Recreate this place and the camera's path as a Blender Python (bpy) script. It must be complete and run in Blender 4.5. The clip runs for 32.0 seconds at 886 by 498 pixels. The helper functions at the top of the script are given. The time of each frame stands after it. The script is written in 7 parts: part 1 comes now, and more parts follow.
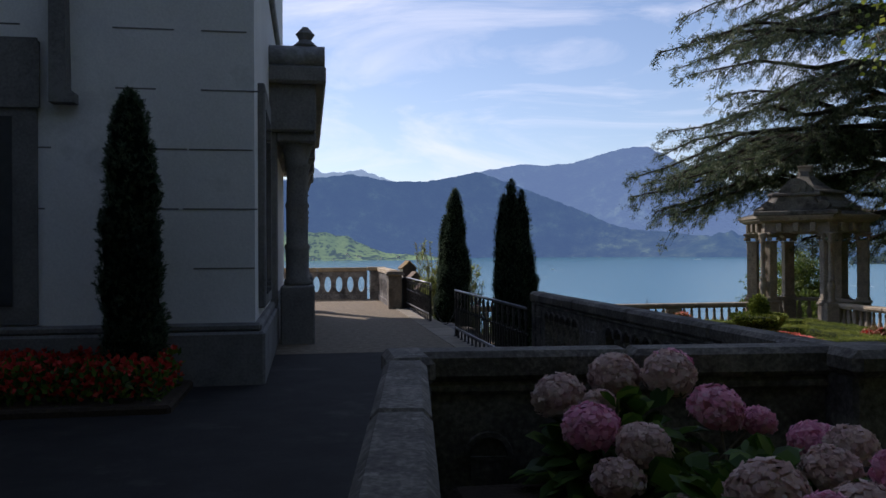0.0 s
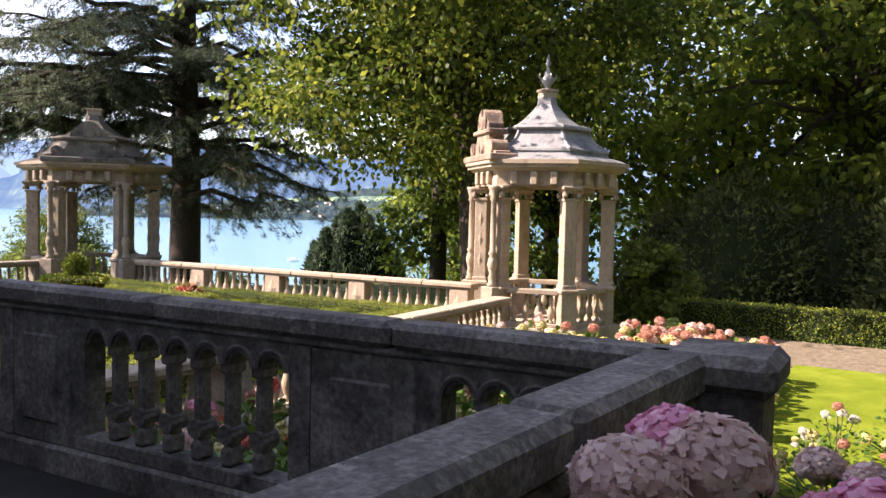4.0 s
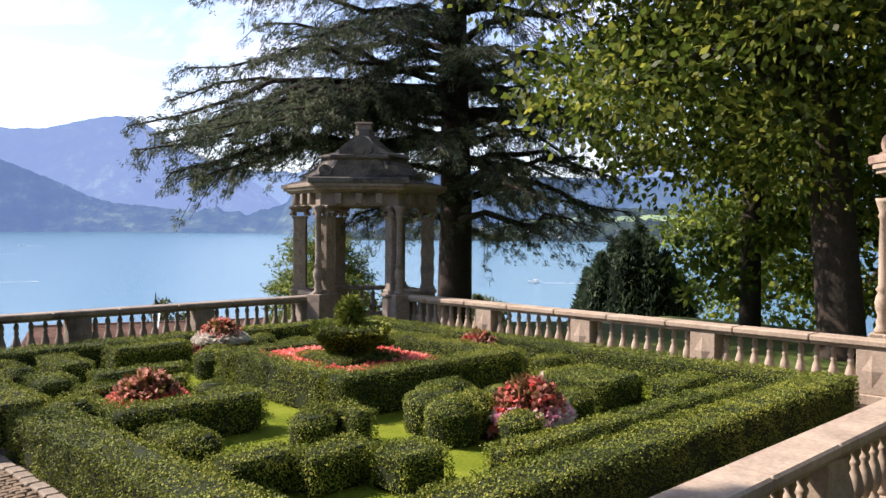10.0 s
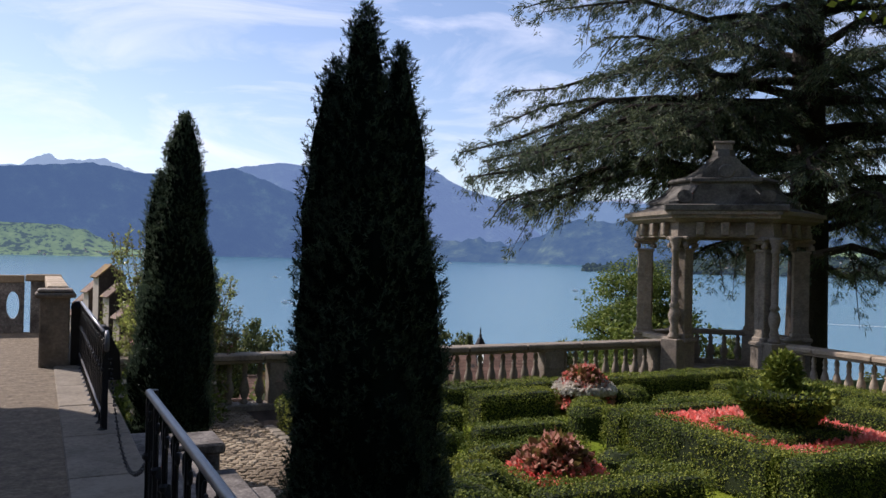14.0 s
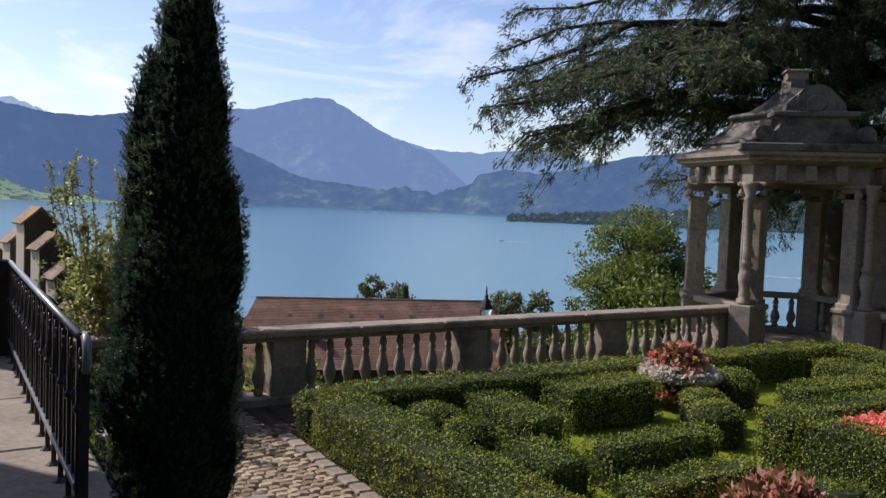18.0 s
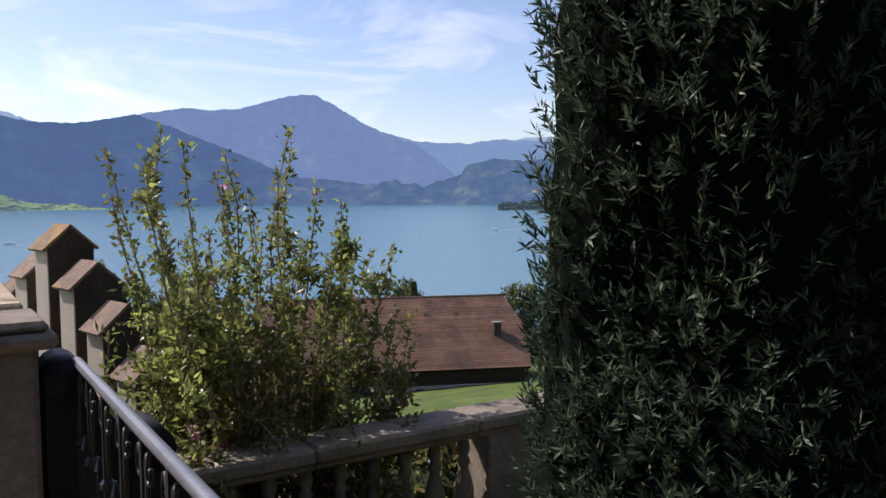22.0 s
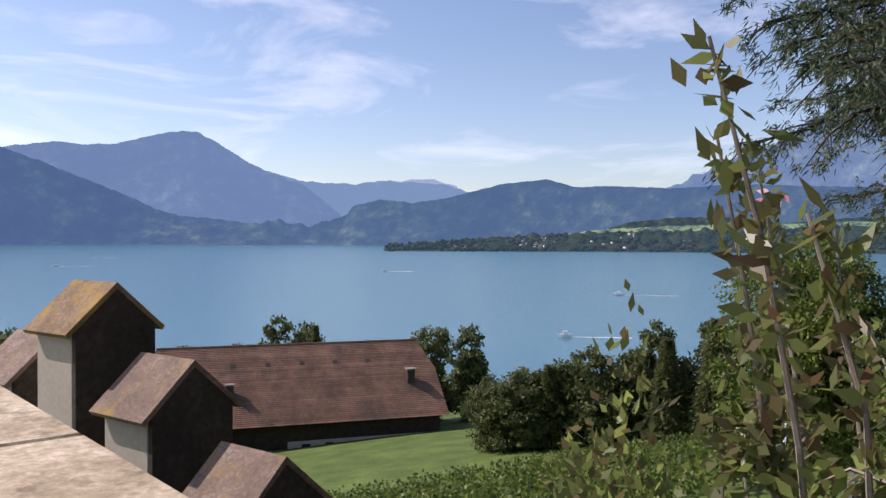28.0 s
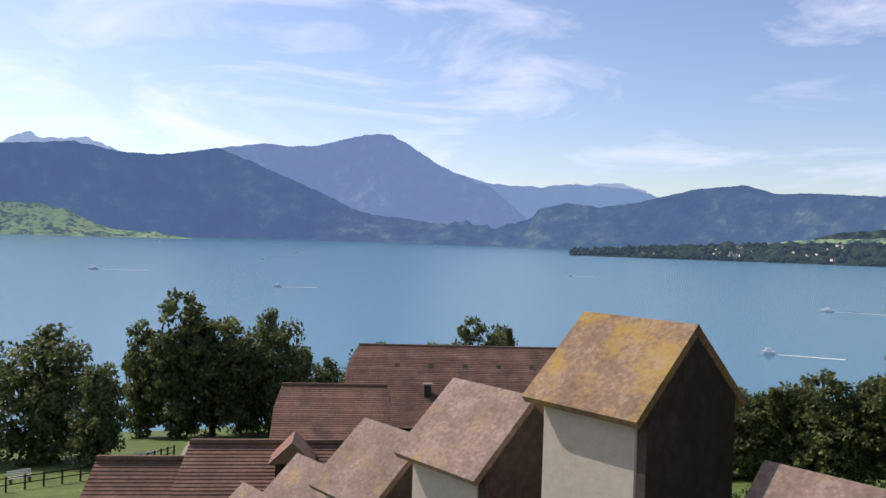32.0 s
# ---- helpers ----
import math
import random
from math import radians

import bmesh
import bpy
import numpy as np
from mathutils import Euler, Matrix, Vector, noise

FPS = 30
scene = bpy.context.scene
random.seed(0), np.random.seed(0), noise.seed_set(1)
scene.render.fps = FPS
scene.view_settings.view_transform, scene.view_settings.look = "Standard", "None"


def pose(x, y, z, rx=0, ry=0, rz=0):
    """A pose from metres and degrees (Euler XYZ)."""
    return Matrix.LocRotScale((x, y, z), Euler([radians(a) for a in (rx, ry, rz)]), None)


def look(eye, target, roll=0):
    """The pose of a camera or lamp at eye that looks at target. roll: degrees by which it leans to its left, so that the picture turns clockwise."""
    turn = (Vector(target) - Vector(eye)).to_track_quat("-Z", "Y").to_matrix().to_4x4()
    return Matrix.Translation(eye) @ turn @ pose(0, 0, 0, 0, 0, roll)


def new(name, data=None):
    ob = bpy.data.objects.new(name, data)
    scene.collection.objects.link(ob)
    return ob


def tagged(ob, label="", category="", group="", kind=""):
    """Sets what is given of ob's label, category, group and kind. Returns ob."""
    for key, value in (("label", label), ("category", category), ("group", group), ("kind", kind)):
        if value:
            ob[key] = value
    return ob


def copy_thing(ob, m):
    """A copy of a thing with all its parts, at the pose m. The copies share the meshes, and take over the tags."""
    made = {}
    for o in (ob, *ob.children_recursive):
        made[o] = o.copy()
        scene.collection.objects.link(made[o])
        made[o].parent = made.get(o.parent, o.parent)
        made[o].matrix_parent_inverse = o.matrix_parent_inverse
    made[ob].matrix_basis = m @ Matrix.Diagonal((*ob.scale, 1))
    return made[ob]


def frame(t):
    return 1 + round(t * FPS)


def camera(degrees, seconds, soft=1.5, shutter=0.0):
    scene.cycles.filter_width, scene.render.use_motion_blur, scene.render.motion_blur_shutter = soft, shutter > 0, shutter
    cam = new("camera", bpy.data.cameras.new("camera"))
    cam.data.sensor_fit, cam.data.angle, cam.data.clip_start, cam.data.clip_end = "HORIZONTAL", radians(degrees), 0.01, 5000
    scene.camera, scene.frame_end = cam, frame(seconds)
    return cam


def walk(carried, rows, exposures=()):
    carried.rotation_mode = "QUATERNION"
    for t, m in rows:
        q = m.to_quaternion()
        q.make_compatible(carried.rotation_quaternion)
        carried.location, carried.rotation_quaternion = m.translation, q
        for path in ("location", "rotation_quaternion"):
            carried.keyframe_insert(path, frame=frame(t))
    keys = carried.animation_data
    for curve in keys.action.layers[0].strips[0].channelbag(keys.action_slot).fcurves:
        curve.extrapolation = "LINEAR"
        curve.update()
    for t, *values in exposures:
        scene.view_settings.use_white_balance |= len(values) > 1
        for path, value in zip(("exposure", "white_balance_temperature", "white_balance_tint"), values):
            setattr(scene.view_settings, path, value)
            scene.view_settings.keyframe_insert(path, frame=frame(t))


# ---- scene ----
# Plan in metres: x towards the garden, y along the terrace, z = 0 on the terrace paving.
cam = camera(57.0, 32.0)
PATH = [
    (0, (1.314, -3.980, 1.551), (1.640, -2.007, 1.556), -0.3),
    (0.5, (1.174, -3.595, 1.549), (1.906, -1.734, 1.519), 0.0),
    (1, (1.021, -3.133, 1.515), (2.228, -1.540, 1.438), 1.6),
    (1.5, (0.890, -2.713, 1.531), (2.286, -1.285, 1.424), 1.2),
    (2, (0.864, -2.244, 1.534), (2.387, -0.949, 1.468), 0.9),
    (2.5, (0.870, -1.774, 1.532), (2.478, -0.585, 1.476), 0.4),
    (3, (0.906, -1.377, 1.532), (2.576, -0.279, 1.452), 0.5),
    (3.5, (0.960, -1.045, 1.523), (2.700, -0.063, 1.451), 1.7),
    (4.5, (1.178, -0.417, 1.553), (2.927, 0.547, 1.441), 1.0),
    (5.5, (1.396, 0.211, 1.582), (3.152, 1.157, 1.431), 0.3),
    (6, (1.630, 0.587, 1.581), (3.359, 1.581, 1.435), 0.3),
    (6.5, (1.909, 0.952, 1.580), (3.622, 1.973, 1.437), -0.8),
    (7, (2.191, 1.286, 1.572), (3.955, 2.224, 1.479), -0.4),
    (7.5, (2.466, 1.604, 1.568), (4.226, 2.552, 1.497), 0.1),
    (8, (2.761, 1.993, 1.568), (4.500, 2.979, 1.529), -0.8),
    (8.5, (3.063, 2.338, 1.568), (4.715, 3.464, 1.527), -1.6),
    (9, (3.342, 2.729, 1.557), (4.915, 3.963, 1.505), -0.7),
    (9.5, (3.570, 3.059, 1.561), (5.111, 4.332, 1.488), -0.1),
    (10, (3.771, 3.303, 1.563), (5.169, 4.732, 1.509), 0.4),
    (10.5, (3.855, 3.577, 1.566), (5.154, 5.096, 1.503), 0.9),
    (11, (3.884, 3.797, 1.570), (4.974, 5.473, 1.518), -0.7),
    (11.5, (3.885, 3.991, 1.564), (4.749, 5.794, 1.541), 1.0),
    (12, (3.864, 4.242, 1.571), (4.607, 6.098, 1.546), -0.3),
    (12.5, (3.769, 4.596, 1.577), (4.499, 6.458, 1.580), 1.0),
    (13, (3.573, 5.056, 1.596), (4.367, 6.892, 1.588), 1.2),
    (13.5, (3.492, 5.606, 1.588), (4.375, 7.400, 1.591), 0.6),
    (14, (3.411, 6.155, 1.579), (4.299, 7.947, 1.592), 1.3),
    (14.5, (3.422, 6.613, 1.556), (4.405, 8.354, 1.555), 1.8),
    (16.5, (3.467, 8.443, 1.463), (4.551, 10.120, 1.352), -0.1),
    (17, (3.478, 8.900, 1.439), (4.519, 10.605, 1.336), 1.0),
    (17.5, (3.384, 9.434, 1.453), (4.381, 11.163, 1.324), 0.6),
    (18, (3.409, 9.859, 1.472), (4.459, 11.558, 1.365), 2.1),
    (18.5, (3.385, 10.317, 1.496), (4.497, 11.965, 1.279), -0.2),
    (19, (3.385, 10.797, 1.504), (4.467, 12.474, 1.380), 0.9),
    (19.5, (3.363, 11.432, 1.475), (4.494, 13.076, 1.341), 0.0),
    (20, (3.440, 11.952, 1.449), (4.581, 13.589, 1.326), 2.1),
    (20.5, (3.373, 12.505, 1.447), (4.454, 14.186, 1.347), -0.4),
    (21, (3.307, 13.059, 1.445), (4.424, 14.716, 1.364), 0.5),
    (21.5, (3.380, 13.698, 1.462), (4.469, 15.372, 1.357), -0.5),
    (22, (3.453, 14.336, 1.479), (4.519, 16.023, 1.352), -0.5),
    (22.5, (3.543, 14.812, 1.479), (4.656, 16.472, 1.401), 0.9),
    (23, (3.528, 15.250, 1.453), (4.630, 16.916, 1.352), 0.6),
    (23.5, (3.515, 15.686, 1.448), (4.679, 17.310, 1.362), 0.9),
    (24, (3.473, 16.109, 1.424), (4.635, 17.735, 1.343), 1.4),
    (25.2, (3.397, 17.058, 1.453), (4.633, 18.628, 1.374), 0.9),
    (26.5, (3.315, 18.085, 1.484), (4.629, 19.591, 1.408), 0.3),
    (27, (3.272, 18.462, 1.479), (4.559, 19.993, 1.482), 0.3),
    (27.5, (3.236, 18.835, 1.488), (4.547, 20.345, 1.520), 0.8),
    (28, (3.216, 19.207, 1.474), (4.511, 20.731, 1.446), 0.1),
    (28.5, (3.205, 19.559, 1.477), (4.489, 21.092, 1.481), 1.6),
    (29, (3.164, 19.909, 1.483), (4.479, 21.414, 1.413), 1.4),
    (29.5, (3.148, 20.289, 1.500), (4.414, 21.837, 1.478), 0.9),
    (30, (3.119, 20.689, 1.493), (4.343, 22.271, 1.483), 0.3),
    (30.5, (3.031, 20.988, 1.491), (4.199, 22.611, 1.460), -0.3),
    (31, (2.955, 21.313, 1.483), (4.079, 22.968, 1.483), 0.6),
    (31.5, (2.919, 21.618, 1.473), (4.030, 23.280, 1.452), 0.0),
    (32, (2.903, 21.891, 1.468), (3.826, 23.665, 1.440), 1.8),
]
EXPOSURES = [
    (0.0, -0.12, 6300, 20), (0.7, -0.08, 6300, 20), (1.6, 0.7, 6600, 24), (2.4, 1.3, 6900, 27), (3.5, 1.65, 7200, 28), (6.5, 1.65, 7200, 28),
    (9.0, 1.1, 7000, 28), (10.2, 0.9, 6700, 26), (11.2, 0.35, 6400, 24), (12.0, -0.18, 6200, 22), (13.0, 0.05, 6300, 22), (19.5, 0.15, 6350, 22), (22.2, 0.15, 6400, 23), (23.0, -0.12, 6350, 22), (24.5, -0.05, 6450, 24), (27.0, 0.08, 6450, 24), (32.0, 0.1, 6400, 22),
]
walk(cam, [(t, look(eye, target, roll)) for t, eye, target, roll in PATH], EXPOSURES)

# ---- light ----
SUN_AZ = math.atan2(-0.55, 0.835)
SUN_EL = radians(43)
sun_way = Vector((math.sin(SUN_AZ) * math.cos(SUN_EL), math.cos(SUN_AZ) * math.cos(SUN_EL), math.sin(SUN_EL)))
sun = new("sun", bpy.data.lights.new("sun", "SUN"))
sun.data.energy, sun.data.angle, sun.data.color = 4.6, radians(0.55), (1.0, 0.93, 0.82)
sun.matrix_world = look(sun_way * 60, (0, 0, 0))

world = bpy.data.worlds.new("world")
scene.world = world
world.use_nodes = True
wn, wl = world.node_tree.nodes, world.node_tree.links
wn.clear()
sky = wn.new("ShaderNodeTexSky")
sky.sky_type, sky.sun_disc = "NISHITA", False
sky.sun_elevation, sky.sun_rotation = SUN_EL, SUN_AZ
sky.altitude, sky.air_density, sky.dust_density, sky.ozone_density = 480, 1.0, 0.9, 1.6
coord = wn.new("ShaderNodeTexCoord")
stretch = wn.new("ShaderNodeMapping")
stretch.inputs["Rotation"].default_value = (0.0, 0.0, 0.5)
stretch.inputs["Scale"].default_value = (2.2, 0.9, 7.0)
cirrus = wn.new("ShaderNodeTexNoise")
cirrus.inputs["Scale"].default_value, cirrus.inputs["Detail"].default_value = 1.5, 9
cirrus.inputs["Roughness"].default_value, cirrus.inputs["Distortion"].default_value = 0.60, 1.1
veil = wn.new("ShaderNodeMapRange")
veil.inputs[1].default_value, veil.inputs[2].default_value = 0.48, 0.74
veil.inputs[3].default_value, veil.inputs[4].default_value = 0.0, 0.62
white = wn.new("ShaderNodeMix")
white.data_type = "RGBA"
white.inputs[7].default_value = (8.0, 8.3, 8.9, 1)
back = wn.new("ShaderNodeBackground")
back.inputs[1].default_value = 0.135
wout = wn.new("ShaderNodeOutputWorld")
wl.new(coord.outputs["Generated"], stretch.inputs[0])
wl.new(stretch.outputs[0], cirrus.inputs["Vector"])
wl.new(cirrus.outputs[0], veil.inputs[0])
wl.new(veil.outputs[0], white.inputs[0])
wl.new(sky.outputs[0], white.inputs[6])
wl.new(white.outputs[2], back.inputs[0])
wl.new(back.outputs[0], wout.inputs[0])

# ---- materials ----
def ramp_node(n, stops):
    r = n.new("ShaderNodeValToRGB")
    r.color_ramp.elements[0].position, r.color_ramp.elements[0].color = stops[0][0], (*stops[0][1], 1)
    r.color_ramp.elements[1].position, r.color_ramp.elements[1].color = stops[-1][0], (*stops[-1][1], 1)
    for p, c in stops[1:-1]:
        r.color_ramp.elements.new(p).color = (*c, 1)
    return r


def surface(name, stops, scale=3.0, grain=40.0, rough=0.85, bump=0.3, metal=0.0, blotch=None, blotch_scale=1.2,
            blotch_at=(0.52, 0.62), island=0.0, each=0.0, depth=0.01, spec=0.3):
    """Two scales of noise through a colour ramp, a second colour in blotches, fine relief."""
    m = bpy.data.materials.new(name)
    m.use_nodes = True
    n, l = m.node_tree.nodes, m.node_tree.links
    b = n["Principled BSDF"]
    b.inputs["Roughness"].default_value, b.inputs["Metallic"].default_value = rough, metal
    b.inputs["Specular IOR Level"].default_value = spec
    at = n.new("ShaderNodeTexCoord")
    big, fine = n.new("ShaderNodeTexNoise"), n.new("ShaderNodeTexNoise")
    for t, s, d in ((big, scale, 5), (fine, grain, 3)):
        t.inputs["Scale"].default_value, t.inputs["Detail"].default_value, t.inputs["Roughness"].default_value = s, d, 0.62
        l.new(at.outputs["Object"], t.inputs["Vector"])
    mixed = n.new("ShaderNodeMath")
    mixed.operation = "MULTIPLY_ADD"
    mixed.inputs[1].default_value = 0.45
    l.new(fine.outputs[0], mixed.inputs[0])
    half = n.new("ShaderNodeMath")
    half.operation = "MULTIPLY"
    half.inputs[1].default_value = 0.55
    l.new(big.outputs[0], half.inputs[0])
    l.new(half.outputs[0], mixed.inputs[2])
    value = mixed.outputs[0]
    if island or each:
        info = n.new("ShaderNodeNewGeometry") if island else n.new("ShaderNodeObjectInfo")
        off = n.new("ShaderNodeMath")
        off.operation = "MULTIPLY_ADD"
        off.inputs[1].default_value = island or each
        l.new(info.outputs["Random Per Island" if island else "Random"], off.inputs[0])
        low = n.new("ShaderNodeMath")
        low.operation = "SUBTRACT"
        low.inputs[1].default_value = (island or each) / 2
        l.new(value, low.inputs[0])
        l.new(low.outputs[0], off.inputs[2])
        value = off.outputs[0]
    r = ramp_node(n, stops)
    l.new(value, r.inputs[0])
    colour = r.outputs[0]
    if blotch:
        spot = n.new("ShaderNodeTexNoise")
        spot.inputs["Scale"].default_value, spot.inputs["Detail"].default_value = blotch_scale, 8
        spot.inputs["Roughness"].default_value = 0.7
        l.new(at.outputs["Object"], spot.inputs["Vector"])
        edge = n.new("ShaderNodeMapRange")
        edge.inputs[1].default_value, edge.inputs[2].default_value = blotch_at
        l.new(spot.outputs[0], edge.inputs[0])
        mix = n.new("ShaderNodeMix")
        mix.data_type = "RGBA"
        mix.inputs[7].default_value = (*blotch, 1)
        l.new(edge.outputs[0], mix.inputs[0])
        l.new(colour, mix.inputs[6])
        colour = mix.outputs[2]
    l.new(colour, b.inputs["Base Color"])
    if bump:
        bp = n.new("ShaderNodeBump")
        bp.inputs["Strength"].default_value, bp.inputs["Distance"].default_value = bump, depth
        l.new(mixed.outputs[0], bp.inputs["Height"])
        l.new(bp.outputs[0], b.inputs["Normal"])
    return m


def leafage(name, stops, through_light=0.35, rough=0.5, gloss=0.25):
    """Leaf: colour by leaf and by clump, some light through it."""
    m = bpy.data.materials.new(name)
    m.use_nodes = True
    n, l = m.node_tree.nodes, m.node_tree.links
    b = n["Principled BSDF"]
    b.inputs["Roughness"].default_value, b.inputs["Specular IOR Level"].default_value = rough, gloss
    at, geo = n.new("ShaderNodeTexCoord"), n.new("ShaderNodeNewGeometry")
    clump = n.new("ShaderNodeTexNoise")
    clump.inputs["Scale"].default_value, clump.inputs["Detail"].default_value = 0.9, 4
    l.new(at.outputs["Object"], clump.inputs["Vector"])
    add = n.new("ShaderNodeMath")
    add.operation = "MULTIPLY_ADD"
    add.inputs[1].default_value = 0.5
    l.new(geo.outputs["Random Per Island"], add.inputs[0])
    off = n.new("ShaderNodeMath")
    off.operation = "SUBTRACT"
    off.inputs[1].default_value = 0.25
    l.new(clump.outputs[0], off.inputs[0])
    l.new(off.outputs[0], add.inputs[2])
    r = ramp_node(n, stops)
    l.new(add.outputs[0], r.inputs[0])
    l.new(r.outputs[0], b.inputs["Base Color"])
    tr = n.new("ShaderNodeBsdfTranslucent")
    l.new(r.outputs[0], tr.inputs[0])
    mix = n.new("ShaderNodeMixShader")
    mix.inputs[0].default_value = through_light
    l.new(b.outputs[0], mix.inputs[1])
    l.new(tr.outputs[0], mix.inputs[2])
    l.new(mix.outputs[0], n["Material Output"].inputs[0])
    return m


STONE = surface("weathered limestone", [(0.34, (0.05, 0.046, 0.043)), (0.5, (0.155, 0.142, 0.130)), (0.66, (0.33, 0.305, 0.275))], 3.2, 34, 0.92, 0.7,
                blotch=(0.04, 0.037, 0.035), blotch_scale=2.2, blotch_at=(0.5, 0.66))
CAPSTONE = surface("lichened coping stone", [(0.32, (0.045, 0.041, 0.037)), (0.5, (0.13, 0.118, 0.105)), (0.70, (0.33, 0.30, 0.26))], 3.6, 42, 0.93, 0.8,
                   blotch=(0.30, 0.28, 0.25), blotch_scale=9, blotch_at=(0.58, 0.66))
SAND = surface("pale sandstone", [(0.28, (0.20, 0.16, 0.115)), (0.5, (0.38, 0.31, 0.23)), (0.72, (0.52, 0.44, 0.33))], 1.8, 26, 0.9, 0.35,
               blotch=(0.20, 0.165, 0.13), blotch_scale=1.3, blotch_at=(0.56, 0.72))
# SAND made darker: the cedar's shade on the lake pavilion is in this colour.
DARKSAND = surface("darkened grey weathered sandstone", [(0.28, (0.12, 0.102, 0.078)), (0.5, (0.25, 0.212, 0.165)), (0.72, (0.40, 0.345, 0.27))], 1.8, 26, 0.9, 0.4,
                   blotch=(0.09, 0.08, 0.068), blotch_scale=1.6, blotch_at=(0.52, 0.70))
CORNICE = surface("brown stained sandstone", [(0.3, (0.16, 0.11, 0.085)), (0.5, (0.30, 0.22, 0.165)), (0.7, (0.44, 0.35, 0.27))], 2.2, 26, 0.92, 0.4,
                  blotch=(0.10, 0.075, 0.06), blotch_scale=2.0, blotch_at=(0.52, 0.66))
BLEACHED = surface("bleached lichened limestone", [(0.3, (0.24, 0.18, 0.11)), (0.48, (0.43, 0.345, 0.235)), (0.62, (0.66, 0.57, 0.43))], 4.5, 50, 0.92, 0.7,
                   blotch=(0.17, 0.13, 0.085), blotch_scale=5.5, blotch_at=(0.54, 0.66))
BROWNED = surface("browned lichened coping", [(0.3, (0.13, 0.10, 0.065)), (0.5, (0.26, 0.20, 0.13)), (0.7, (0.42, 0.34, 0.23))], 3.0, 45, 0.92, 0.6,
                  blotch=(0.30, 0.21, 0.06), blotch_scale=6.0, blotch_at=(0.56, 0.70))
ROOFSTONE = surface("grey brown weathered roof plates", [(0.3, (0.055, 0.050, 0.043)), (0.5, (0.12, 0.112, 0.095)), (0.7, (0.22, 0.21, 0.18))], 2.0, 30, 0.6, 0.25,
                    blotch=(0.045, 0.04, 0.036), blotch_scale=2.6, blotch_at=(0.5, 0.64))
DARKPLASTER = surface("dark weathered plaster", [(0.3, (0.028, 0.022, 0.018)), (0.5, (0.055, 0.044, 0.036)), (0.7, (0.10, 0.082, 0.066))], 1.8, 26, 0.95, 0.4)
LEAD = surface("grey lead roofing", [(0.3, (0.16, 0.165, 0.17)), (0.5, (0.27, 0.275, 0.275)), (0.7, (0.38, 0.385, 0.38))], 1.6, 20, 0.6, 0.2, metal=0.25,
               blotch=(0.12, 0.12, 0.118), blotch_scale=2.2, blotch_at=(0.52, 0.7))
STUCCO = surface("white painted rough render", [(0.3, (0.66, 0.66, 0.65)), (0.6, (0.82, 0.82, 0.80))], 0.9, 35, 0.9, 0.5,
                 blotch=(0.50, 0.50, 0.48), blotch_scale=0.9, blotch_at=(0.55, 0.75))
SLATE = surface("dull grey brown far roof", [(0.3, (0.09, 0.07, 0.06)), (0.7, (0.17, 0.14, 0.125))], 1.0, 8, 0.95, 0.0)
GREYSTONE = surface("grey house stone", [(0.3, (0.10, 0.10, 0.098)), (0.6, (0.24, 0.235, 0.225))], 2.0, 30, 0.9, 0.4)
IRON = surface("dark painted iron", [(0.3, (0.012, 0.013, 0.016)), (0.7, (0.03, 0.032, 0.038))], 6, 60, 0.38, 0.15, metal=0.3, spec=0.5)
# Worn grey, made lighter to stand in for glints of sun.
HANDRAIL = surface("worn grey iron handrail lightened for glint", [(0.3, (0.13, 0.135, 0.15)), (0.7, (0.26, 0.27, 0.29))], 5, 50, 0.38, 0.1, metal=0.4, spec=0.5)
BLACKIRON = surface("black cast ironwork", [(0.3, (0.006, 0.006, 0.007)), (0.7, (0.016, 0.016, 0.018))], 6, 40, 0.6, 0.2)
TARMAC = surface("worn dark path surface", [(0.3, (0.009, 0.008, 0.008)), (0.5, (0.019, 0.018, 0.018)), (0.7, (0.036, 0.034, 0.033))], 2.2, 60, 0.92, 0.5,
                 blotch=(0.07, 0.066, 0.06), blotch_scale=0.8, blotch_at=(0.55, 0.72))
PAVING = surface("shaded cobbled terrace", [(0.32, (0.065, 0.050, 0.034)), (0.5, (0.165, 0.132, 0.09)), (0.68, (0.30, 0.245, 0.17))], 9.0, 30, 0.9, 0.7)
SALMON = leafage("salmon petal", [(0.2, (0.42, 0.16, 0.12)), (0.5, (0.60, 0.30, 0.22)), (0.85, (0.70, 0.48, 0.36))], 0.5, 0.6)
CHALK = surface("white lime wall", [(0.3, (0.5, 0.49, 0.46)), (0.7, (0.68, 0.67, 0.63))], 1.3, 20, 0.9, 0.3)
COBBLE = surface("cobble stone", [(0.3, (0.15, 0.115, 0.075)), (0.5, (0.29, 0.232, 0.155)), (0.7, (0.43, 0.355, 0.245))], 3, 24, 0.88, 0.5, each=0.35)
KERB = surface("pale kerb stone", [(0.3, (0.15, 0.13, 0.10)), (0.6, (0.30, 0.265, 0.21))], 2.2, 28, 0.9, 0.4, each=0.12)
SOIL = surface("dark garden soil", [(0.3, (0.02, 0.015, 0.01)), (0.7, (0.07, 0.05, 0.034))], 5, 40, 0.95, 0.8, depth=0.03)
LAWN = surface("mown grass", [(0.3, (0.06, 0.10, 0.010)), (0.5, (0.15, 0.20, 0.018)), (0.7, (0.26, 0.30, 0.04))], 1.4, 60, 0.95, 0.9, depth=0.04, spec=0.05)
MEADOW = surface("meadow grass", [(0.3, (0.032, 0.058, 0.010)), (0.5, (0.078, 0.122, 0.022)), (0.7, (0.17, 0.21, 0.05))], 0.35, 6.0, 0.9, 0.7, depth=0.1)
